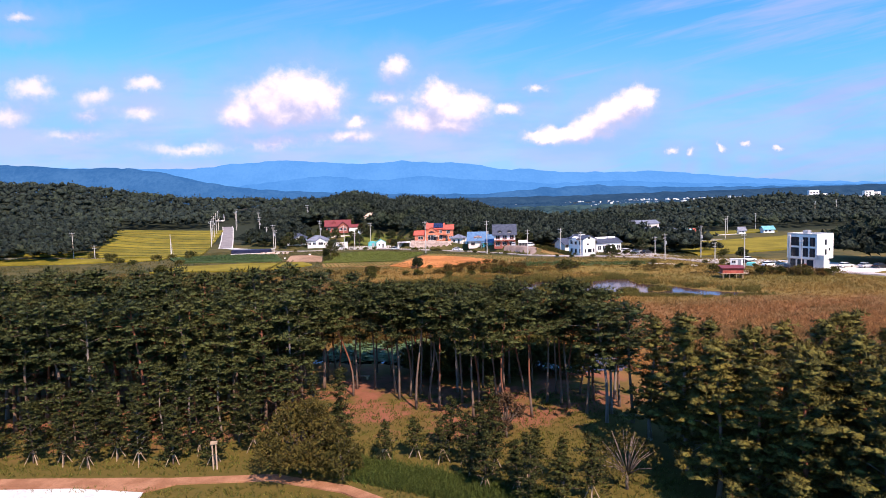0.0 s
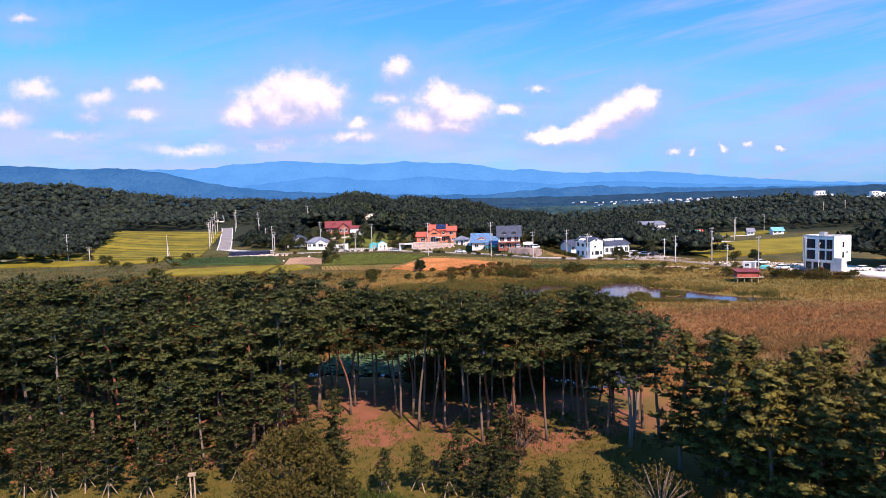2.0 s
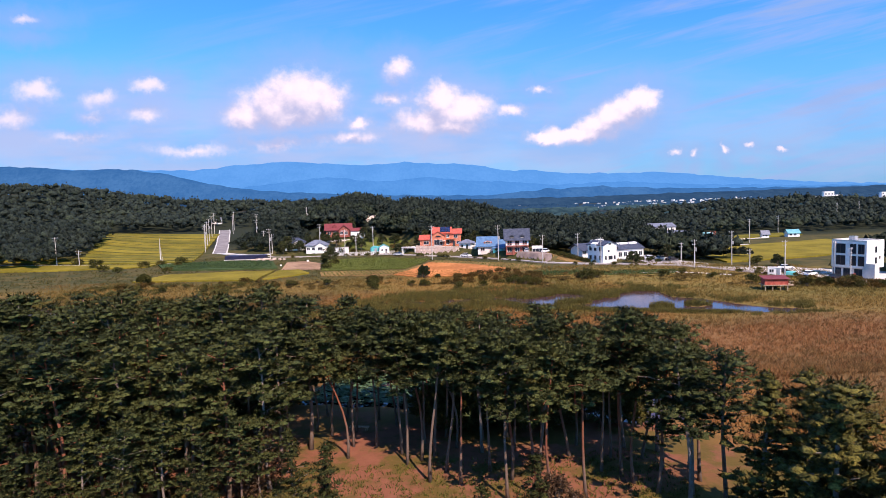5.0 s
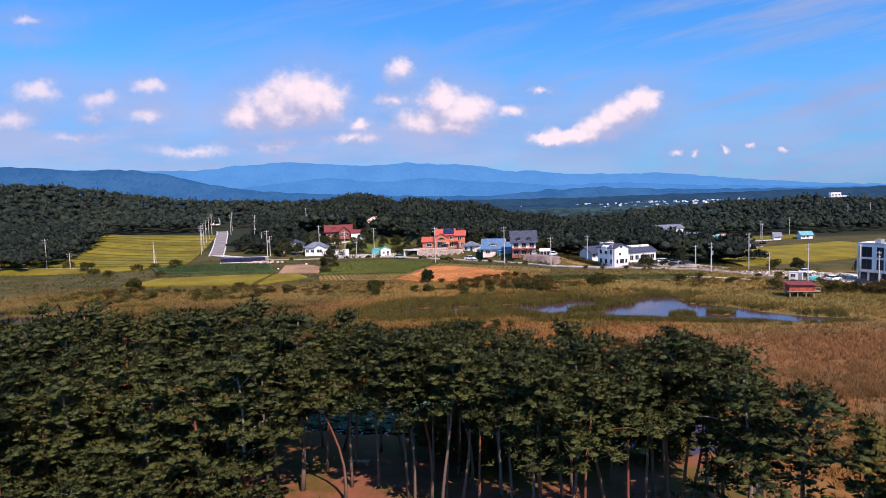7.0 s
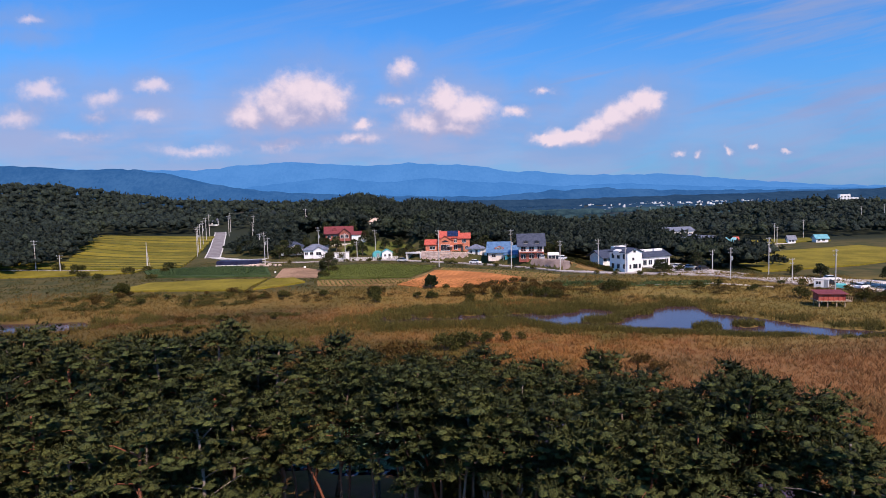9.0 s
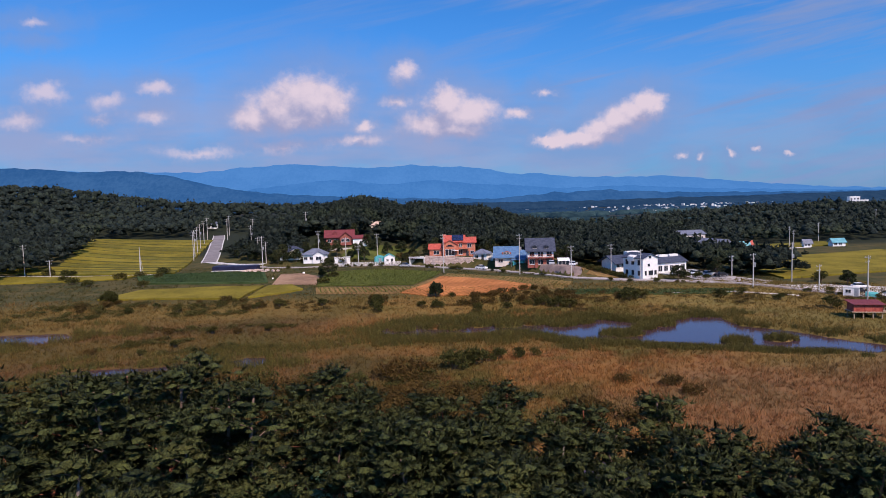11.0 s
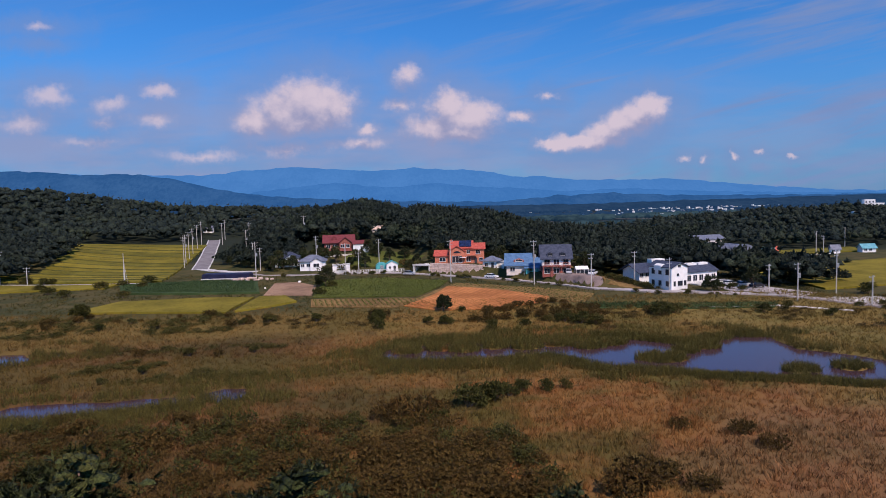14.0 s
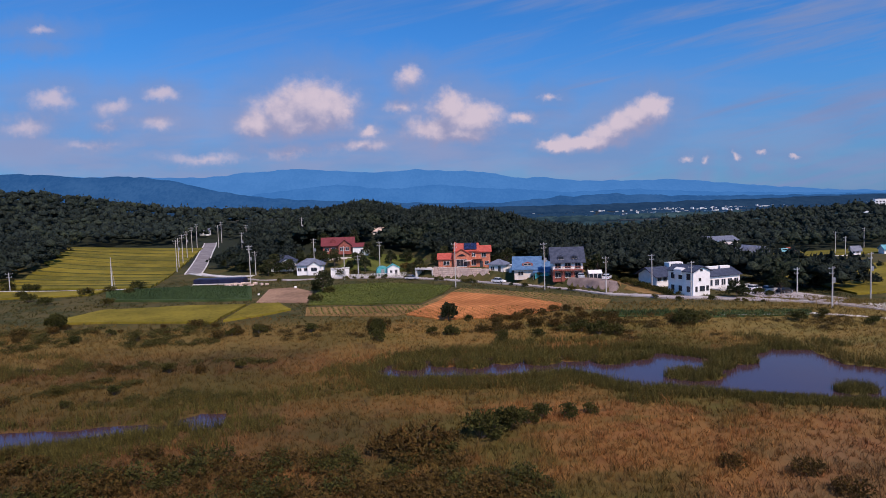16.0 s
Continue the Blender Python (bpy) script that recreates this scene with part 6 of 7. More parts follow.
# blue-roofed house
h = thing("blue_roofed_house", "old low house with blue sheet roofs and teal tarpaulin", "house", site(36.5, 255, -12, 4.4))
part("wall", gable_body(Geo(), -3.4, 1.5, 7.4, 8.4, 2.9, 3.0, "x"), M_CREAM, h)
part("roof", gable_roof(Geo(), -3.4, 1.5, 7.4, 8.4, 2.9, 3.0, "x", 0.8), M_BLUE_ROOF, h, "steep blue sheet roof")
part("dormer", gable_body(Geo(), -3.2, -1.2, 3.2, 1.8, 0.6, 0.5, "y", 3.6), M_DARK_BRICK, h)
window_on(h, -3.2, -2.13, 3.75, 2.2, 0.6)
part("roof", gable_roof(Geo(), 3.6, 1.0, 6.8, 6.2, 2.6, 2.0, "x", 0.7), M_BLUE_ROOF, h, "lower blue sheet roof")
part("wall", gable_body(Geo(), 3.6, 1.0, 6.8, 6.2, 2.6, 2.0, "x"), M_WHITE, h)
part("lean_to", Geo().prism([(0, -2.0, 2.5), (0, -5.2, 1.9), (0, -5.2, 1.75), (0, -2.0, 2.35)], (-1.6, 0, 0), (3.4, 0, 0)), M_BLUE_ROOF, h, "blue porch roof")
part("tarpaulin", Geo().box(1.0, -4.9, 0.0, 4.0, 0.08, 1.7), M_TEAL, h, "teal tarpaulin screen")
for sx in (-1.5, 3.3):
    part("post", Geo().box(sx, -5.0, -0.4, 0.12, 0.12, 2.3), M_STEEL, h)
window_on(h, -5.2, -2.72, 0.8, 1.6, 1.2)
window_on(h, 5.6, -2.12, 0.7, 1.8, 1.3)

# tall house with dormers
h = thing("dormer_house", "three-level house with a steep slate roof, dormers and a white balcony", "house", site(42.8, 245.5, -8, 5.1))
part("wall", Geo().box(0, 0.6, -0.9, 8.4, 7.2, 3.4), M_DARK_BRICK, h, "dark red brick ground floor")
part("wall", gable_body(Geo(), 0, 0.6, 8.4, 7.2, 2.5, 3.4, "x", 2.5), M_WHITE, h, "white upper floor")
part("roof", gable_roof(Geo(), 0, 0.6, 8.4, 7.2, 2.5, 3.4, "x", 0.75, 0.25, 2.5), M_SLATE, h, "steep grey slate roof")
for sx in (-1.9, 1.9):
    d = part("dormer", gable_body(Geo(), sx, -1.7, 1.8, 2.6, 0.8, 0.5, "y", 5.4), M_SLATE, h)
    window_on(d, sx, -3.03, 5.5, 1.3, 0.75, mat=M_DARK_FRAME)
part("balcony", Geo().box(0, -3.6, 2.3, 8.4, 1.3, 0.2), M_DARK_BRICK, h)
railing(h, -4.1, 4.1, -4.2, 2.5, 1.0, M_DARK_BRICK)
for sx in (-4.0, -1.3, 1.3, 4.0):
    part("post", Geo().box(sx, -4.1, -0.9, 0.2, 0.2, 3.3), M_DARK_BRICK, h)
for sx in (-2.8, 0.0, 2.8):
    window_on(h, sx, -3.02, 2.8, 1.7, 1.7)
    window_on(h, sx, -3.02, 0.2, 1.7, 1.5)
gh = thing("glass_annex", "white-framed glass garden room beside a driveway", "greenhouse", site(49.4, 240.5, -8, 4.3))
part("base", Geo().box(0, 0, -1.4, 3.6, 3.4, 1.8), M_WHITE, gh)
part("glass", Geo().box(0, 0, 0.4, 3.4, 3.2, 1.9), M_GLASS, gh)
for sx in (-1.75, -0.6, 0.6, 1.75):
    for sy in (-1.65, 1.65):
        part("mullion", Geo().box(sx, sy, 0.4, 0.12, 0.12, 1.95), M_FRAME, gh)
part("roof", gable_roof(Geo(), 0, 0, 3.4, 3.2, 2.3, 0.7, "x", 0.2, 0.1), M_WHITE, gh)

# white two-storey house and its annexes
h = thing("white_gabled_house", "white two-storey house with a low grey gable roof", "house", site(67.4, 221.0, 23, 2.75))
part("wall", gable_body(Geo(), 0, 0, 5.8, 7.8, 5.9, 1.15, "y"), M_WHITE, h)
part("roof", gable_roof(Geo(), 0, 0, 5.8, 7.8, 5.9, 1.15, "y", 0.45, 0.2), M_SLATE, h, "grey slate gable roof")
part("dormer", gable_body(Geo(), -2.4, 0.5, 2.0, 2.4, 0.7, 0.45, "y", 5.6), M_WHITE, h)
window_on(h, -0.1, -3.92, 5.95, 0.9, 0.6, mat=M_DARK_FRAME)
window_on(h, -0.6, -3.92, 3.6, 0.8, 0.7, mat=M_DARK_FRAME)
window_on(h, 0.2, -3.92, 1.0, 1.7, 1.3, mat=M_DARK_FRAME)
window_on(h, 2.0, -3.92, 1.0, 0.8, 1.3, mat=M_DARK_FRAME)
window_on(h, -1.8, -3.92, 1.0, 0.7, 1.3, mat=M_DARK_FRAME)
for sy in (-2.5, 0.0, 2.4):
    window_on(h, -2.92, sy, 3.9, 1.1, 1.5, "left", mat=M_DARK_FRAME)
    window_on(h, -2.92, sy, 0.9, 1.0, 1.4, "left", mat=M_DARK_FRAME)
h = thing("low_annex", "low white annex with a dark roof and a white lantern", "house", site(69.5, 240, 15, 3.2))
part("wall", gable_body(Geo(), 0, 0, 12, 8, 2.6, 1.8, "x"), M_WHITE, h)
part("roof", gable_roof(Geo(), 0, 0, 12, 8, 2.6, 1.8, "x", 1.0), M_SLATE, h, "dark slate roof")
part("lantern", Geo().box(2.4, -0.5, 3.8, 4.6, 2.2, 1.9), M_WHITE, h, "white rooftop lantern")
for k in range(3):
    window_on(h, 1.0 + 1.4 * k, -1.62, 4.7, 1.0, 0.7)
for k in range(3):
    window_on(h, -5.2 + 1.9 * k, -4.02, 1.0, 1.2, 1.3)
h = thing("terrace_annex", "white terrace annex with a dark roof and bright rooflights", "house", site(79.0, 232, 18, 2.9))
part("wall", gable_body(Geo(), 0, 0, 11.5, 7.5, 3.2, 1.6, "x"), M_WHITE, h)
part("roof", gable_roof(Geo(), 0, 0, 11.5, 7.5, 3.2, 1.6, "x", 0.5), M_SLATE, h, "dark slate roof")
for sx in (-4.4, -0.6, 3.4):
    part("rooflight", Geo().box(sx, -0.2, 4.55, 3.4, 1.5, 0.75), M_WHITE, h, "white boxed rooflight")
for k in range(5):
    window_on(h, -4.4 + 2.2 * k, -3.77, 0.6, 1.5, 1.7)
part("terrace", Geo().box(0.6, -5.6, -0.8, 10, 3.4, 0.9), M_CONCRETE, h)
railing(h, -4.2, 5.4, -7.2, 0.1, 0.9)

# modern three-storey building
h = thing("modern_building", "modern three-storey cream and white building with tall windows", "building", pose(127.3, 181.0, 0.0, 0, 0, 20))
part("wall", Geo().box(0, 0.4, -0.6, 6.6, 8.8, 3.6), M_CREAM, h, "set-back ground floor")
part("wall", Geo().box(0.0, 0.0, 3.0, 7.6, 9.6, 7.2), M_WHITE, h, "white upper storeys")
part("parapet", Geo().box(0, -4.7, 10.2, 7.6, 0.2, 0.5).box(0, 4.7, 10.2, 7.6, 0.2, 0.5).box(-3.7, 0, 10.2, 0.2, 9.2, 0.5).box(3.7, 0, 10.2, 0.2, 9.2, 0.5), M_CONCRETE, h)
part("fin_wall", Geo().box(-3.0, -5.4, -0.6, 1.6, 3.2, 5.0), M_CREAM, h, "cream projecting entrance wall")
for y0, w in ((-3.4, 1.7), (-1.2, 1.7), (2.2, 2.6)):
    window_on(h, -3.82, y0, 3.6, w, 2.7, "left", 1, M_DARK_FRAME)
    window_on(h, -3.82, y0, 6.9, w, 2.7, "left", 1, M_DARK_FRAME)
for y0 in (3.8, 4.3):
    part("fin", Geo().box(-3.95, y0, 0.0, 0.3, 0.14, 10.2), M_CREAM, h)
for y0 in (-2.4, 0.6, 3.4):
    window_on(h, -3.32, y0, 0.2, 2.2, 2.5, "left", 1, M_DARK_FRAME)
window_on(h, 0.2, -4.82, 7.2, 0.8, 1.7, "front", 0, M_DARK_FRAME)
window_on(h, 0.2, -4.82, 4.2, 0.8, 1.7, "front", 0, M_DARK_FRAME)
window_on(h, 1.9, -4.82, 5.4, 0.5, 0.8, "front", 0, M_DARK_FRAME)
window_on(h, 0.4, -4.02, 0.4, 2.4, 2.2, "front", 1, M_DARK_FRAME)
part("roof_unit", Geo().box(2.0, 2.4, 10.2, 1.6, 1.6, 1.2), M_STEEL, h)
sg = thing("red_sign_post", "red upright sign pillar at the forecourt", "sign", pose(119.8, 172.6, 0.05, 0, 0, 20))
part("pillar", Geo().box(0, 0, 0, 0.9, 0.4, 2.2, 0, 0.05), M_RUST_RED, sg)
wx_ = thing("white_cabin", "small white site cabin by the road", "cabin", site(108.5, 189.5, -35))
part("body", Geo().box(0, 0, 0, 3.4, 2.2, 2.2), M_WHITE, wx_)
part("roof", Geo().box(0, 0, 2.2, 3.6, 2.4, 0.12), M_CONCRETE, wx_)
door_on(wx_, 1.0, -1.12, 0.05, 0.9, 2.0, M_STEEL)
window_on(wx_, -0.7, -1.12, 0.9, 1.2, 0.9)
nt = thing("green_cover", "bright green tarpaulin over a low stack by the road", "tarpaulin", site(112.2, 187.4, -35))
part("sheet", Geo().box(0, 0, 0, 2.6, 1.8, 1.3, 0, 0.25), M_TEAL, nt)

# red bird hide on stilts
h = thing("stilt_hut", "red wooden hut on stilts at the edge of the marsh", "hut", pose(93.4, 165.8, ground_z(93.4, 165.8) - 0.1, 0, 0, -14))
for sx in (-2.6, -0.9, 0.9, 2.6):
    for sy in (-1.5, 1.5):
        part("stilt", Geo().box(sx, sy, 0, 0.2, 0.2, 1.5), M_PLANK, h)
part("deck", Geo().box(0.4, 0, 1.4, 7.0, 3.8, 0.16), M_PLANK, h)
for k in range(11):
    part("board", Geo().box(-2.5 + 0.5 * k, -1.5, 1.56, 0.46, 0.08, 1.5), M_RUST_RED, h)
for sx in (-2.7, 2.7):
    part("side_wall", Geo().box(sx, 0, 1.56, 0.1, 3.0, 1.6), M_RUST_RED, h)
part("back_wall", Geo().box(0, 1.5, 1.56, 5.4, 0.1, 1.7), M_RUST_RED, h)
part("roof", Geo().prism([(0, -2.0, 3.0), (0, 2.0, 3.4), (0, 2.0, 3.52), (0, -2.0, 3.12)], (-3.1, 0, 0), (3.1, 0, 0)), M_MAROON_ROOF, h)
railing(h, 2.8, 3.9, -1.8, 1.56, 0.9, M_PLANK)

# houses along the hill foot
h = thing("maroon_roofed_house", "red-brown house with a maroon tiled roof on the slope", "house", site(-31.5, 321, 6))
part("wall", gable_body(Geo(), 0, 0, 12, 8, 3.2, 2.6, "x"), M_DARK_BRICK, h)
part("roof", gable_roof(Geo(), 0, 0, 12, 8, 3.2, 2.6, "x", 0.8), M_MAROON_ROOF, h, "maroon tiled roof")
part("wall", gable_body(Geo(), 2.6, -3.6, 5.0, 3.0, 3.0, 2.0, "y"), M_DARK_BRICK, h, "dark red brick gabled bay")
part("roof", gable_roof(Geo(), 2.6, -3.6, 5.0, 3.0, 3.0, 2.0, "y", 0.5), M_MAROON_ROOF, h)
part("dormer", gable_body(Geo(), -2.0, -2.2, 2.2, 2.0, 0.7, 0.8, "y", 4.2), M_MAROON_ROOF, h)
for sx in (1.4, 3.6):
    window_on(h, sx, -5.12, 0.8, 1.5, 1.4)
for sx in (-4.4, -1.8):
    window_on(h, sx, -4.02, 0.8, 1.6, 1.3)
tw = thing("terrace_wall", "pale concrete terrace wall below a house", "wall", site(-31, 312, 4))
part("panel", Geo().box(0, 0, -2.4, 15, 0.5, 3.0), M_CREAM, tw)
part("coping", Geo().box(0, 0, 0.6, 15.2, 0.7, 0.16), M_CONCRETE, tw)
h = thing("white_outhouse", "white outhouse with a dark red roof", "outhouse", site(-22, 318, 3))
part("wall", gable_body(Geo(), 0, 0, 6.6, 5, 3.0, 1.2, "x"), M_WHITE, h)
part("roof", gable_roof(Geo(), 0, 0, 6.6, 5, 3.0, 1.2, "x", 0.4), M_MAROON_ROOF, h)
window_on(h, 0.4, -2.52, 1.0, 1.4, 1.0)
for x, y, w, lab, roofm in ((-39, 298, 9.5, "white bungalow with a grey hipped roof and gabled porch", M_GREY_ROOF), (-50, 305, 9, "white bungalow with a dark hipped roof among trees", M_SLATE)):
    h = thing("white_bungalow", lab, "house", site(x, y, 5))
    part("wall", Geo().box(0, 0, -0.6, w, 7, 3.5), M_WHITE, h)
    part("roof", hip_roof(Geo(), 0, 0, w, 7, 2.9, 2.2, 0.7), roofm, h)
    part("wall", gable_body(Geo(), 1.4, -3.6, 4.6, 2.2, 2.7, 1.4, "y"), M_WHITE, h, "gabled porch")
    part("roof", gable_roof(Geo(), 1.4, -3.6, 4.6, 2.2, 2.7, 1.4, "y", 0.4), roofm, h)
    window_on(h, 1.4, -4.72, 0.8, 2.2, 1.4)
    for sx in (-3.8, -1.6):
        window_on(h, sx, -3.52, 0.9, 1.4, 1.2)
h = thing("white_store", "plain white flat-roofed store beside a fence", "store", site(-27.5, 290.5, 4))
part("wall", Geo().box(0, 0, -0.4, 6.4, 3.4, 3.2), M_WHITE, h)
part("roof", Geo().box(0, 0, 2.8, 6.7, 3.7, 0.16), M_CONCRETE, h)
door_on(h, 1.0, -1.72, 0, 1.8, 2.0, M_STEEL)
h = thing("teal_shed", "small teal sheet-metal shed with a curved roof", "shed", site(-12.6, 293, 6))
part("body", Geo().prism([(2.2 * math.cos(math.pi * i / 8), 0, 1.3 + 1.5 * math.sin(math.pi * i / 8)) for i in range(9)] + [(-2.2, 0, -0.3), (2.2, 0, -0.3)], (0, -2.6, 0), (0, 2.6, 0)), M_TEAL, h)
door_on(h, 0, -2.63, 0, 1.2, 1.9, M_STEEL)
h = thing("white_gabled_hut", "small white hut with a teal gable roof", "hut", site(-8.6, 290.4, 6))
part("wall", gable_body(Geo(), 0, 0, 4.2, 3.6, 2.6, 1.2, "y"), M_WHITE, h)
part("roof", gable_roof(Geo(), 0, 0, 4.2, 3.6, 2.6, 1.2, "y", 0.3, 0.14), M_TEAL, h)
window_on(h, -0.9, -1.82, 0.9, 0.9, 1.0)
door_on(h, 0.9, -1.83, 0.0, 0.9, 2.0, M_DARK_FRAME)
fn = thing("white_fence", "white slatted fence along the village road", "fence", site(-17, 286.0, -3))
for k in range(27):
    part("post", Geo().box(-13 + k, 0, -0.2, 0.16, 0.16, 1.5), M_CONCRETE, fn)
for zz in (0.3, 0.7, 1.1):
    part("rail", Geo().box(0, 0, zz, 26, 0.08, 0.14), M_CONCRETE, fn)
tp = thing("sheeted_stack", "long low stack under dark blue sheeting", "stack", site(-67, 282.5, -4))
part("sheet", Geo().box(0, 0, 0, 17, 4.2, 2.0, 0, 0.3), M_TARP, tp)
part("edge", Geo().box(0, -2.3, 0, 17.4, 0.5, 0.35, 0, 0.08), M_CONCRETE, tp, "row of pale weights along the sheet")
rb = random.Random(6)
for k in range(16):
    ob = tagged(new("rubble", Geo().box(0, 0, 0, rb.uniform(0.8, 2.0), rb.uniform(0.6, 1.4), rb.uniform(0.4, 0.9), rb.uniform(0, 3), 0.14).mesh("rubble", M_STONE)), "heap stone and pale rubble beside the road", "stone", "rubble")
    ob.matrix_basis = site(-57 + rb.uniform(-6, 8), 275 + rb.uniform(-4, 4))
for x, y, s in ((-38, 262, 0.6), (-46, 249, 0.45), (-47.5, 244, 0.45)):
    ob = tagged(new("hay_bale", Geo().tube([(-0.6 * s, 0, 0.6 * s), (0.6 * s, 0, 0.6 * s)], [0.6 * s, 0.6 * s], 12).mesh("hay_bale", M_WHITE)), "white wrapped round bale on a field", "bale", "bales")
    ob.matrix_basis = site(x, y, 20)

# farther farm buildings
h = thing("farm_hall", "long farm hall with a pale grey roof before the woods", "farm building", site(153, 374, 10))
part("wall", gable_body(Geo(), 0, 0, 18, 9, 5.0, 1.8, "x"), M_CREAM, h)
part("roof", gable_roof(Geo(), 0, 0, 18, 9, 5.0, 1.8, "x", 0.6), M_GREY_ROOF, h, "pale grey sheet roof")
for k in range(4):
    window_on(h, -6.6 + 4.4 * k, -4.52, 2.2, 2.0, 1.4)
h = thing("glasshouse", "grey plastic greenhouse beside a farm hall", "greenhouse", site(147, 358, 14))
for k in range(3):
    part("tunnel", Geo().prism([(3.4 * math.cos(math.pi * i / 8), 0, 3.2 * math.sin(math.pi * i / 8)) for i in range(9)], (k * 7, -12, 0), (k * 7, 12, 0)), M_GREY_ROOF, h)
for x, y, w, roofm, lab in ((159, 326, 4.2, M_CYAN_ROOF, "small white farmhouse with a turquoise roof"), (163, 329, 3.0, M_RED_ROOF, "small barn with a red roof"), (205, 326, 6, M_CYAN_ROOF, "farm barn with a turquoise sheet roof"),
                            (190, 326, 3.6, M_GREY_ROOF, "grey-roofed farm shed before woods"), (-134, 470, 6, M_GREY_ROOF, "pale house where the road meets the woods"),
                            (-17, 353, 7, M_STONE, "sandy cottage in a cutting on the wooded slope")):
    h = thing("farmhouse", lab, "farm building", site(x, y, rb.uniform(-15, 15)))
    lift = x == -17
    hh = 1.6 if lift else 2.1 if x > 0 else 3.2
    part("wall", gable_body(Geo(), 0, 0, w, w * 0.6, hh, 1.5, "x"), M_WHITE if not lift else M_CREAM, h)
    part("roof", gable_roof(Geo(), 0, 0, w, w * 0.6, hh, 1.5, "x", 0.5), roofm, h)
    for k in (-0.28, 0.1):
        window_on(h, w * k, -w * 0.3 - 0.02, 0.7, min(1.4, w * 0.3), min(1.2, hh * 0.5))


def tower(x, y, z, blocks, lab):
    h = thing("apartment_block", lab, "apartment block", pose(x, y, z, 0, 0, -20))
    for bx, w, d, hh in blocks:
        b = part("block", Geo().box(bx, 0, -6, w, d, hh + 6), M_WHITE, h)
        for r in range(int(hh // 3)):
            for c in range(max(1, int(w // 3.2))):
                part("window", Geo().box(bx - w / 2 + 1.6 + 3.2 * c, -d / 2 - 0.02, 0.9 + 3 * r, 1.5, 0.08, 1.4), M_GLASS, b)


tower(491, 690, 11.5, ((-10, 9, 8, 5), (0, 10, 9, 10.5), (9.5, 8, 8, 6.5)), "white stepped apartment block on the wooded skyline")
tower(560, 690, 10.0, ((-9, 7, 8, 3.5), (0, 9, 9, 9.5), (8, 7, 8, 8.0)), "white apartment block behind the woods")


# ---- poles, cars, small things ----
def utility_pole(x, y, hh, box=False, lamp=False, z=None):
    root = thing("utility_pole", "grey concrete utility pole with crossarms and insulators", "utility pole", site(x, y, 20, z), "utility poles")
    part("pole", Geo().tube([(0, 0, -0.3), (0, 0, hh)], [0.17, 0.11], 8), M_POLE, root)
    for zz in ((hh - 0.5, 2.2), (hh - 1.6, 1.6)):
        arm = part("crossarm", Geo().box(0, 0.16, zz[0], zz[1], 0.10, 0.10), M_STEEL, root)
        for sx in (-0.42, 0.0, 0.42):
            part("insulator", Geo().tube([(sx * zz[1], 0.16, zz[0] + 0.1), (sx * zz[1], 0.16, zz[0] + 0.34)], [0.05, 0.035], 6), M_FRAME, arm)
    if box:
        part("transformer", Geo().tube([(0.42, 0, hh * 0.60), (0.42, 0, hh * 0.60 + 1.1)], [0.32, 0.32], 10), M_STEEL, root, "grey can transformer")
    if lamp:
        part("lamp_arm", Geo().tube([(0, 0, hh - 1.0), (-0.5, -0.5, hh - 0.6), (-1.2, -1.2, hh - 0.6)], [0.05, 0.05, 0.05], 6), M_STEEL, root)


for x, y, hh, box, lamp in ((10.9, 250.2, 13.2, False, False), (34.2, 236, 13.2, True, False), (48.4, 227.3, 9.6, False, False), (64.4, 213.2, 9.0, False, False), (62, 231, 9.5, False, False),
                            (89.3, 199.6, 9.0, True, False), (109.1, 213.8, 11.5, True, False), (104.8, 196, 7.0, False, False), (94.5, 219.6, 6.5, False, False), (106.5, 181.6, 11.0, False, True),
                            (-56.6, 281, 13.0, True, False), (-59.7, 300.3, 9.0, False, False), (-25, 282, 11.5, False, False), (-20.5, 284.5, 8.0, False, False), (-13.7, 298, 11.0, False, False), (-51.4, 352, 11.0, True, False),
                            (118, 171.5, 9.5, False, True), (166, 299.5, 10, False, False), (184, 330, 10, False, False), (214, 352, 10, False, False), (-141.3, 275.9, 11.5, False, False), (-133, 277, 6.0, False, False),
                            (-96.5, 322, 13, False, False), (-99, 331, 13, True, False), (-102.5, 345, 13, False, False), (-106, 360, 13, True, False), (-110, 378, 13, False, False), (-114.5, 398, 13, False, False),
                            (-104, 400, 12, False, False), (-110, 425, 12, False, False), (-92, 410, 11, False, False), (-78, 350, 12, True, False), (-70, 330, 8, False, False), (-38, 300, 12, True, False), (300, 420, 11, False, False), (320, 425, 11, False, False)):
    utility_pole(x, y, hh, box, lamp)
py_ = thing("guyed_mast", "tall pale tapering mast standing in the rice", "mast", site(-100.3, 276.6))
part("mast", Geo().tube([(0, 0, -0.3), (0, 0, 10.6)], [0.30, 0.08], 8), M_POLE, py_)
for k, (sx, sy) in enumerate(((0.9, 0.4), (-0.3, 0.9), (0.2, -1.0))):
    part("brace", Geo().tube([(sx, sy, -0.2), (0, 0, 8.5)], [0.06, 0.04], 5), M_POLE, py_)

M_CAR = {c: material("car_paint", rgb, 0.25, 0.0, None, 0.5) for c, rgb in (("white", (0.78, 0.78, 0.78)), ("black", (0.02, 0.02, 0.025)), ("silver", (0.45, 0.46, 0.48)), ("blue", (0.05, 0.09, 0.2)))}


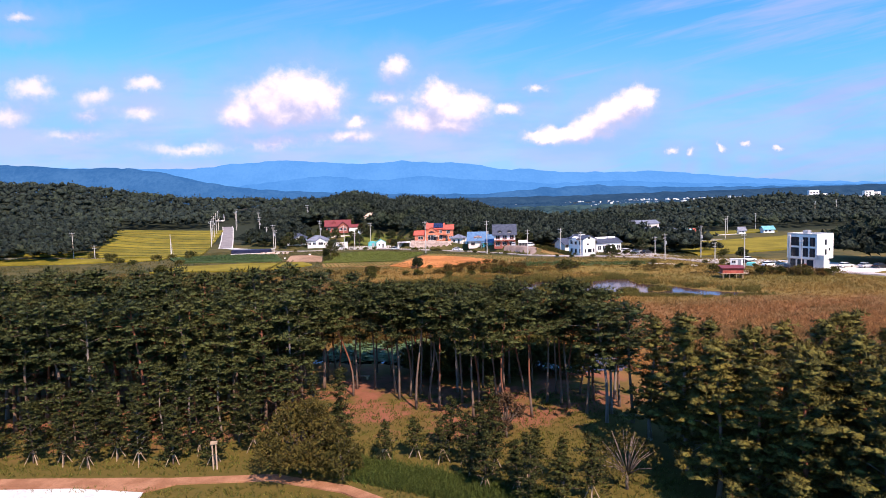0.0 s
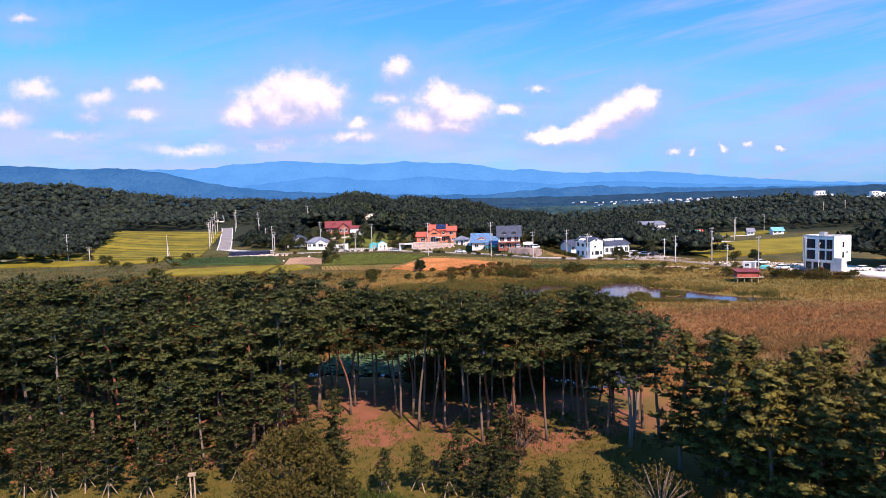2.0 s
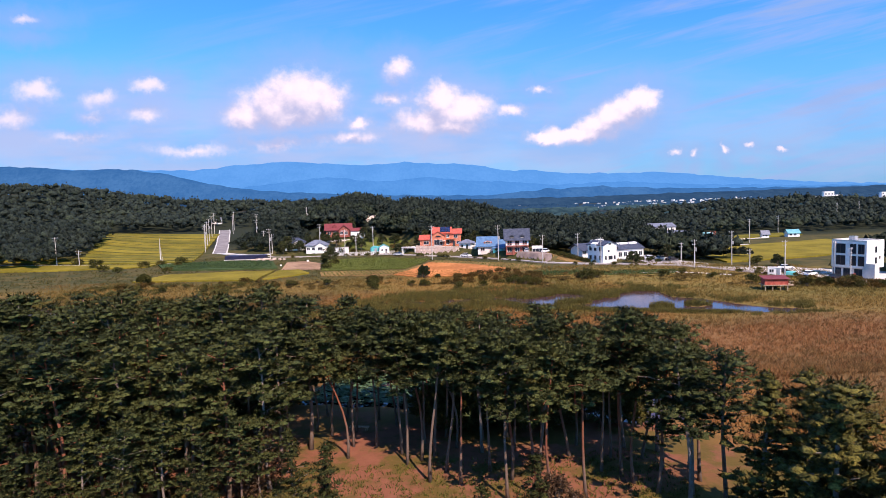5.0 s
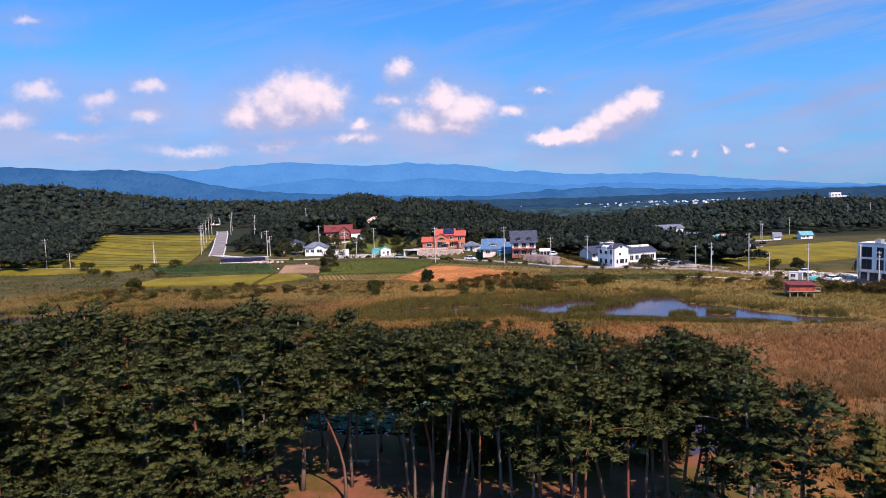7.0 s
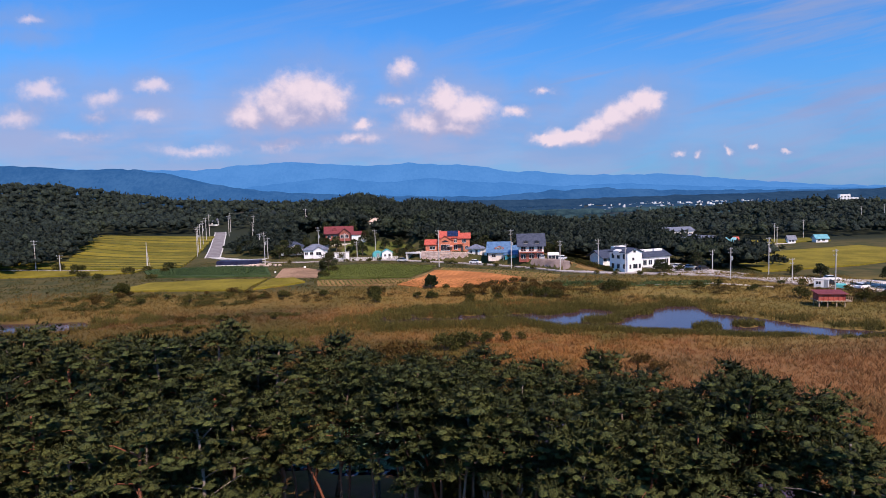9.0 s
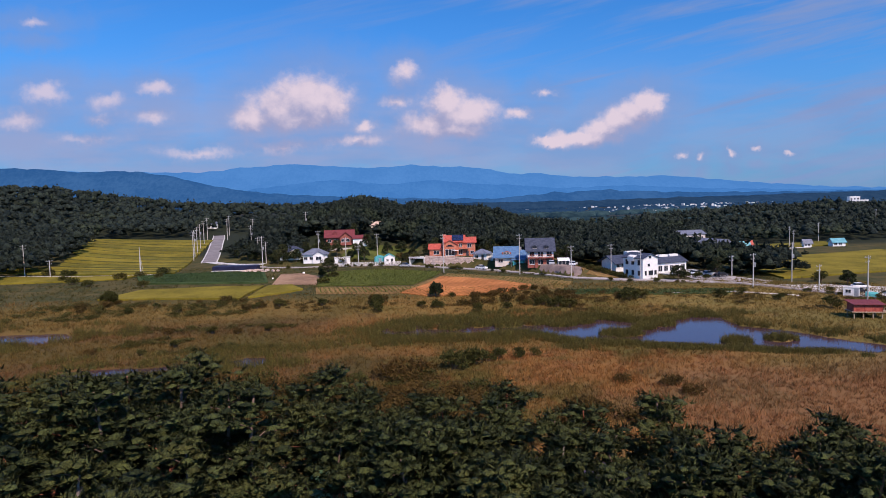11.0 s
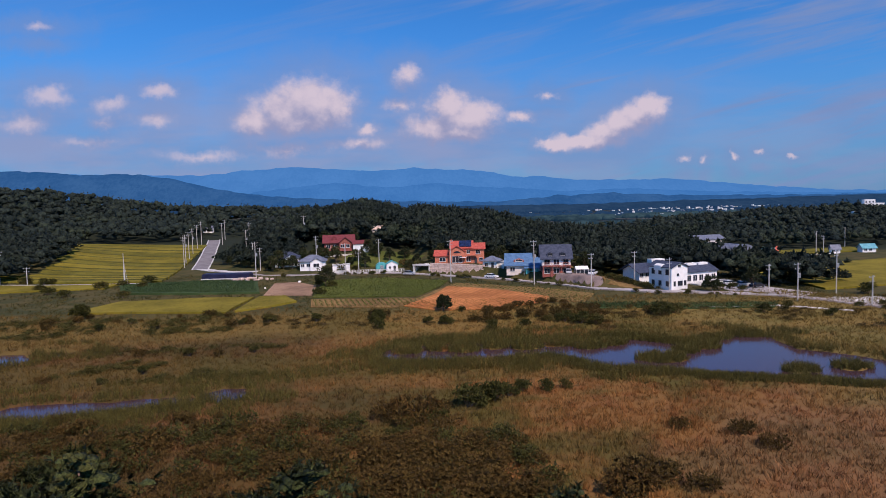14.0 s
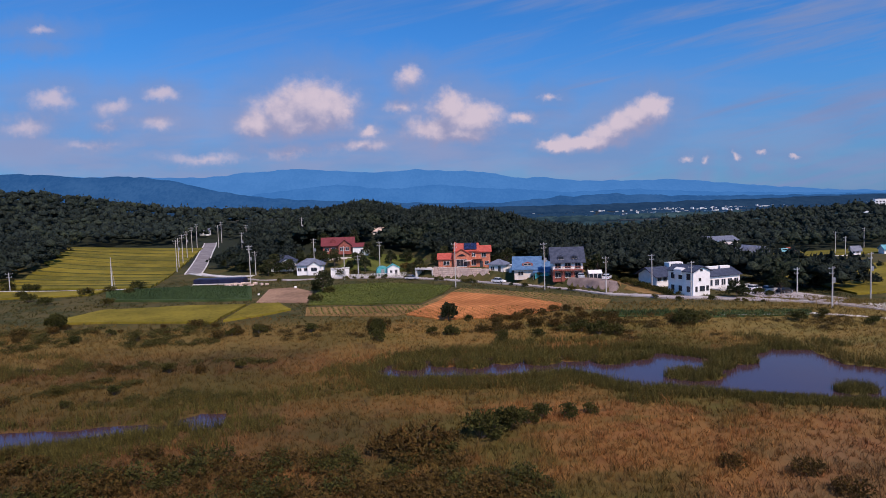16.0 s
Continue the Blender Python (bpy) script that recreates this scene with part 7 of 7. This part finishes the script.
def car(x, y, turn, colour, lab, z=None):
    """A parked car: shaped body, glass cabin, wheels with rims, lights."""
    root = thing("car", lab, "car", site(x, y, turn, (land_z(x, y) + 0.12) if z is None else z), "parked cars")
    side = [(-2.2, 0.35), (-2.2, 0.8), (-1.9, 0.95), (-1.2, 1.0), (1.1, 0.95), (2.0, 0.80), (2.2, 0.6), (2.2, 0.35)]
    part("body", Geo().prism([(a, 0, b) for a, b in side], (0, -0.88, 0), (0, 0.88, 0)), M_CAR[colour], root)
    cab = [(-1.75, 0.98), (-1.3, 1.45), (0.2, 1.48), (1.05, 0.97)]
    part("cabin_glass", Geo().prism([(a, 0, b) for a, b in cab], (0, -0.76, 0), (0, 0.76, 0)), M_GLASS, root)
    part("roof", Geo().prism([(-1.32, 0, 1.44), (0.22, 0, 1.47), (0.1, 0, 1.53), (-1.2, 0, 1.52)], (0, -0.74, 0), (0, 0.74, 0)), M_CAR[colour], root)
    for sx in (-1.35, 1.38):
        for sy in (-0.80, 0.80):
            wheel = part("wheel", Geo().tube([(sx, sy - 0.11, 0.33), (sx, sy + 0.11, 0.33)], [0.33, 0.33], 12), M_RUBBER, root)
            part("rim", Geo().tube([(sx, sy - 0.13, 0.33), (sx, sy + 0.13, 0.33)], [0.19, 0.19], 8), M_STEEL, wheel)
    for sy in (-0.62, 0.62):
        part("headlight", Geo().box(2.17, sy, 0.62, 0.08, 0.34, 0.14), M_FRAME, root)
        part("tail_light", Geo().box(-2.19, sy, 0.70, 0.05, 0.28, 0.16), M_RUST_RED, root)


for x, y, a, c, lab in ((24.5, 256.5, -42, "white", "white car driving lane-side on the village road"), (51.5, 236, 60, "white", "white car parked on a sloping driveway"), (45.6, 241, 80, "silver", "silver car parked beside a brick porch"),
                        (85, 222, 20, "white", "white car parked behind the white house"), (88, 220.5, 20, "silver", "silver car parked behind the white house"), (91, 219, 20, "black", "black car parked beside trees"),
                        (113, 193, 10, "black", "black car parked by the site cabin"), (119, 200, -10, "white", "white pickup parked on the forecourt"), (117, 186, 25, "white", "white car parked before the modern building"), (118.6, 178, 25, "black", "black car at the entrance wall"),
                        (136, 177, 10, "white", "white car parked beside the modern building"), (140.5, 174.5, 10, "silver", "silver car parked beside dark trees"), (143.5, 172.6, 10, "black", "black car parked beside dark trees"),
                        (-2, 273.5, -20, "silver", "silver car leaving the carport")):
    car(x, y, a, c, lab)
bench = thing("log_bench", "pale log bench on the grove floor", "bench", pose(-5.6, 85.3, ground_z(-5.6, 85.3), 0, 0, -10))
part("seat", Geo().box(0, 0, 0.40, 2.2, 0.42, 0.10, 0, 0.02), M_STAKE, bench)
for sx in (-0.8, 0.8):
    part("leg", Geo().box(sx, 0, 0, 0.22, 0.34, 0.42), M_STAKE, bench)
fd = thing("post_box", "wooden post with a small pale box on top", "post", pose(-17.6, 58.4, ground_z(-17.6, 58.4), 0, 0, 10))
for sx in (-0.16, 0.16):
    part("post", Geo().box(sx, 0, -0.1, 0.12, 0.12, 2.6), M_PLANK, fd)
part("box", Geo().box(0, 0, 2.5, 0.62, 0.4, 0.18), M_PLANK, fd)
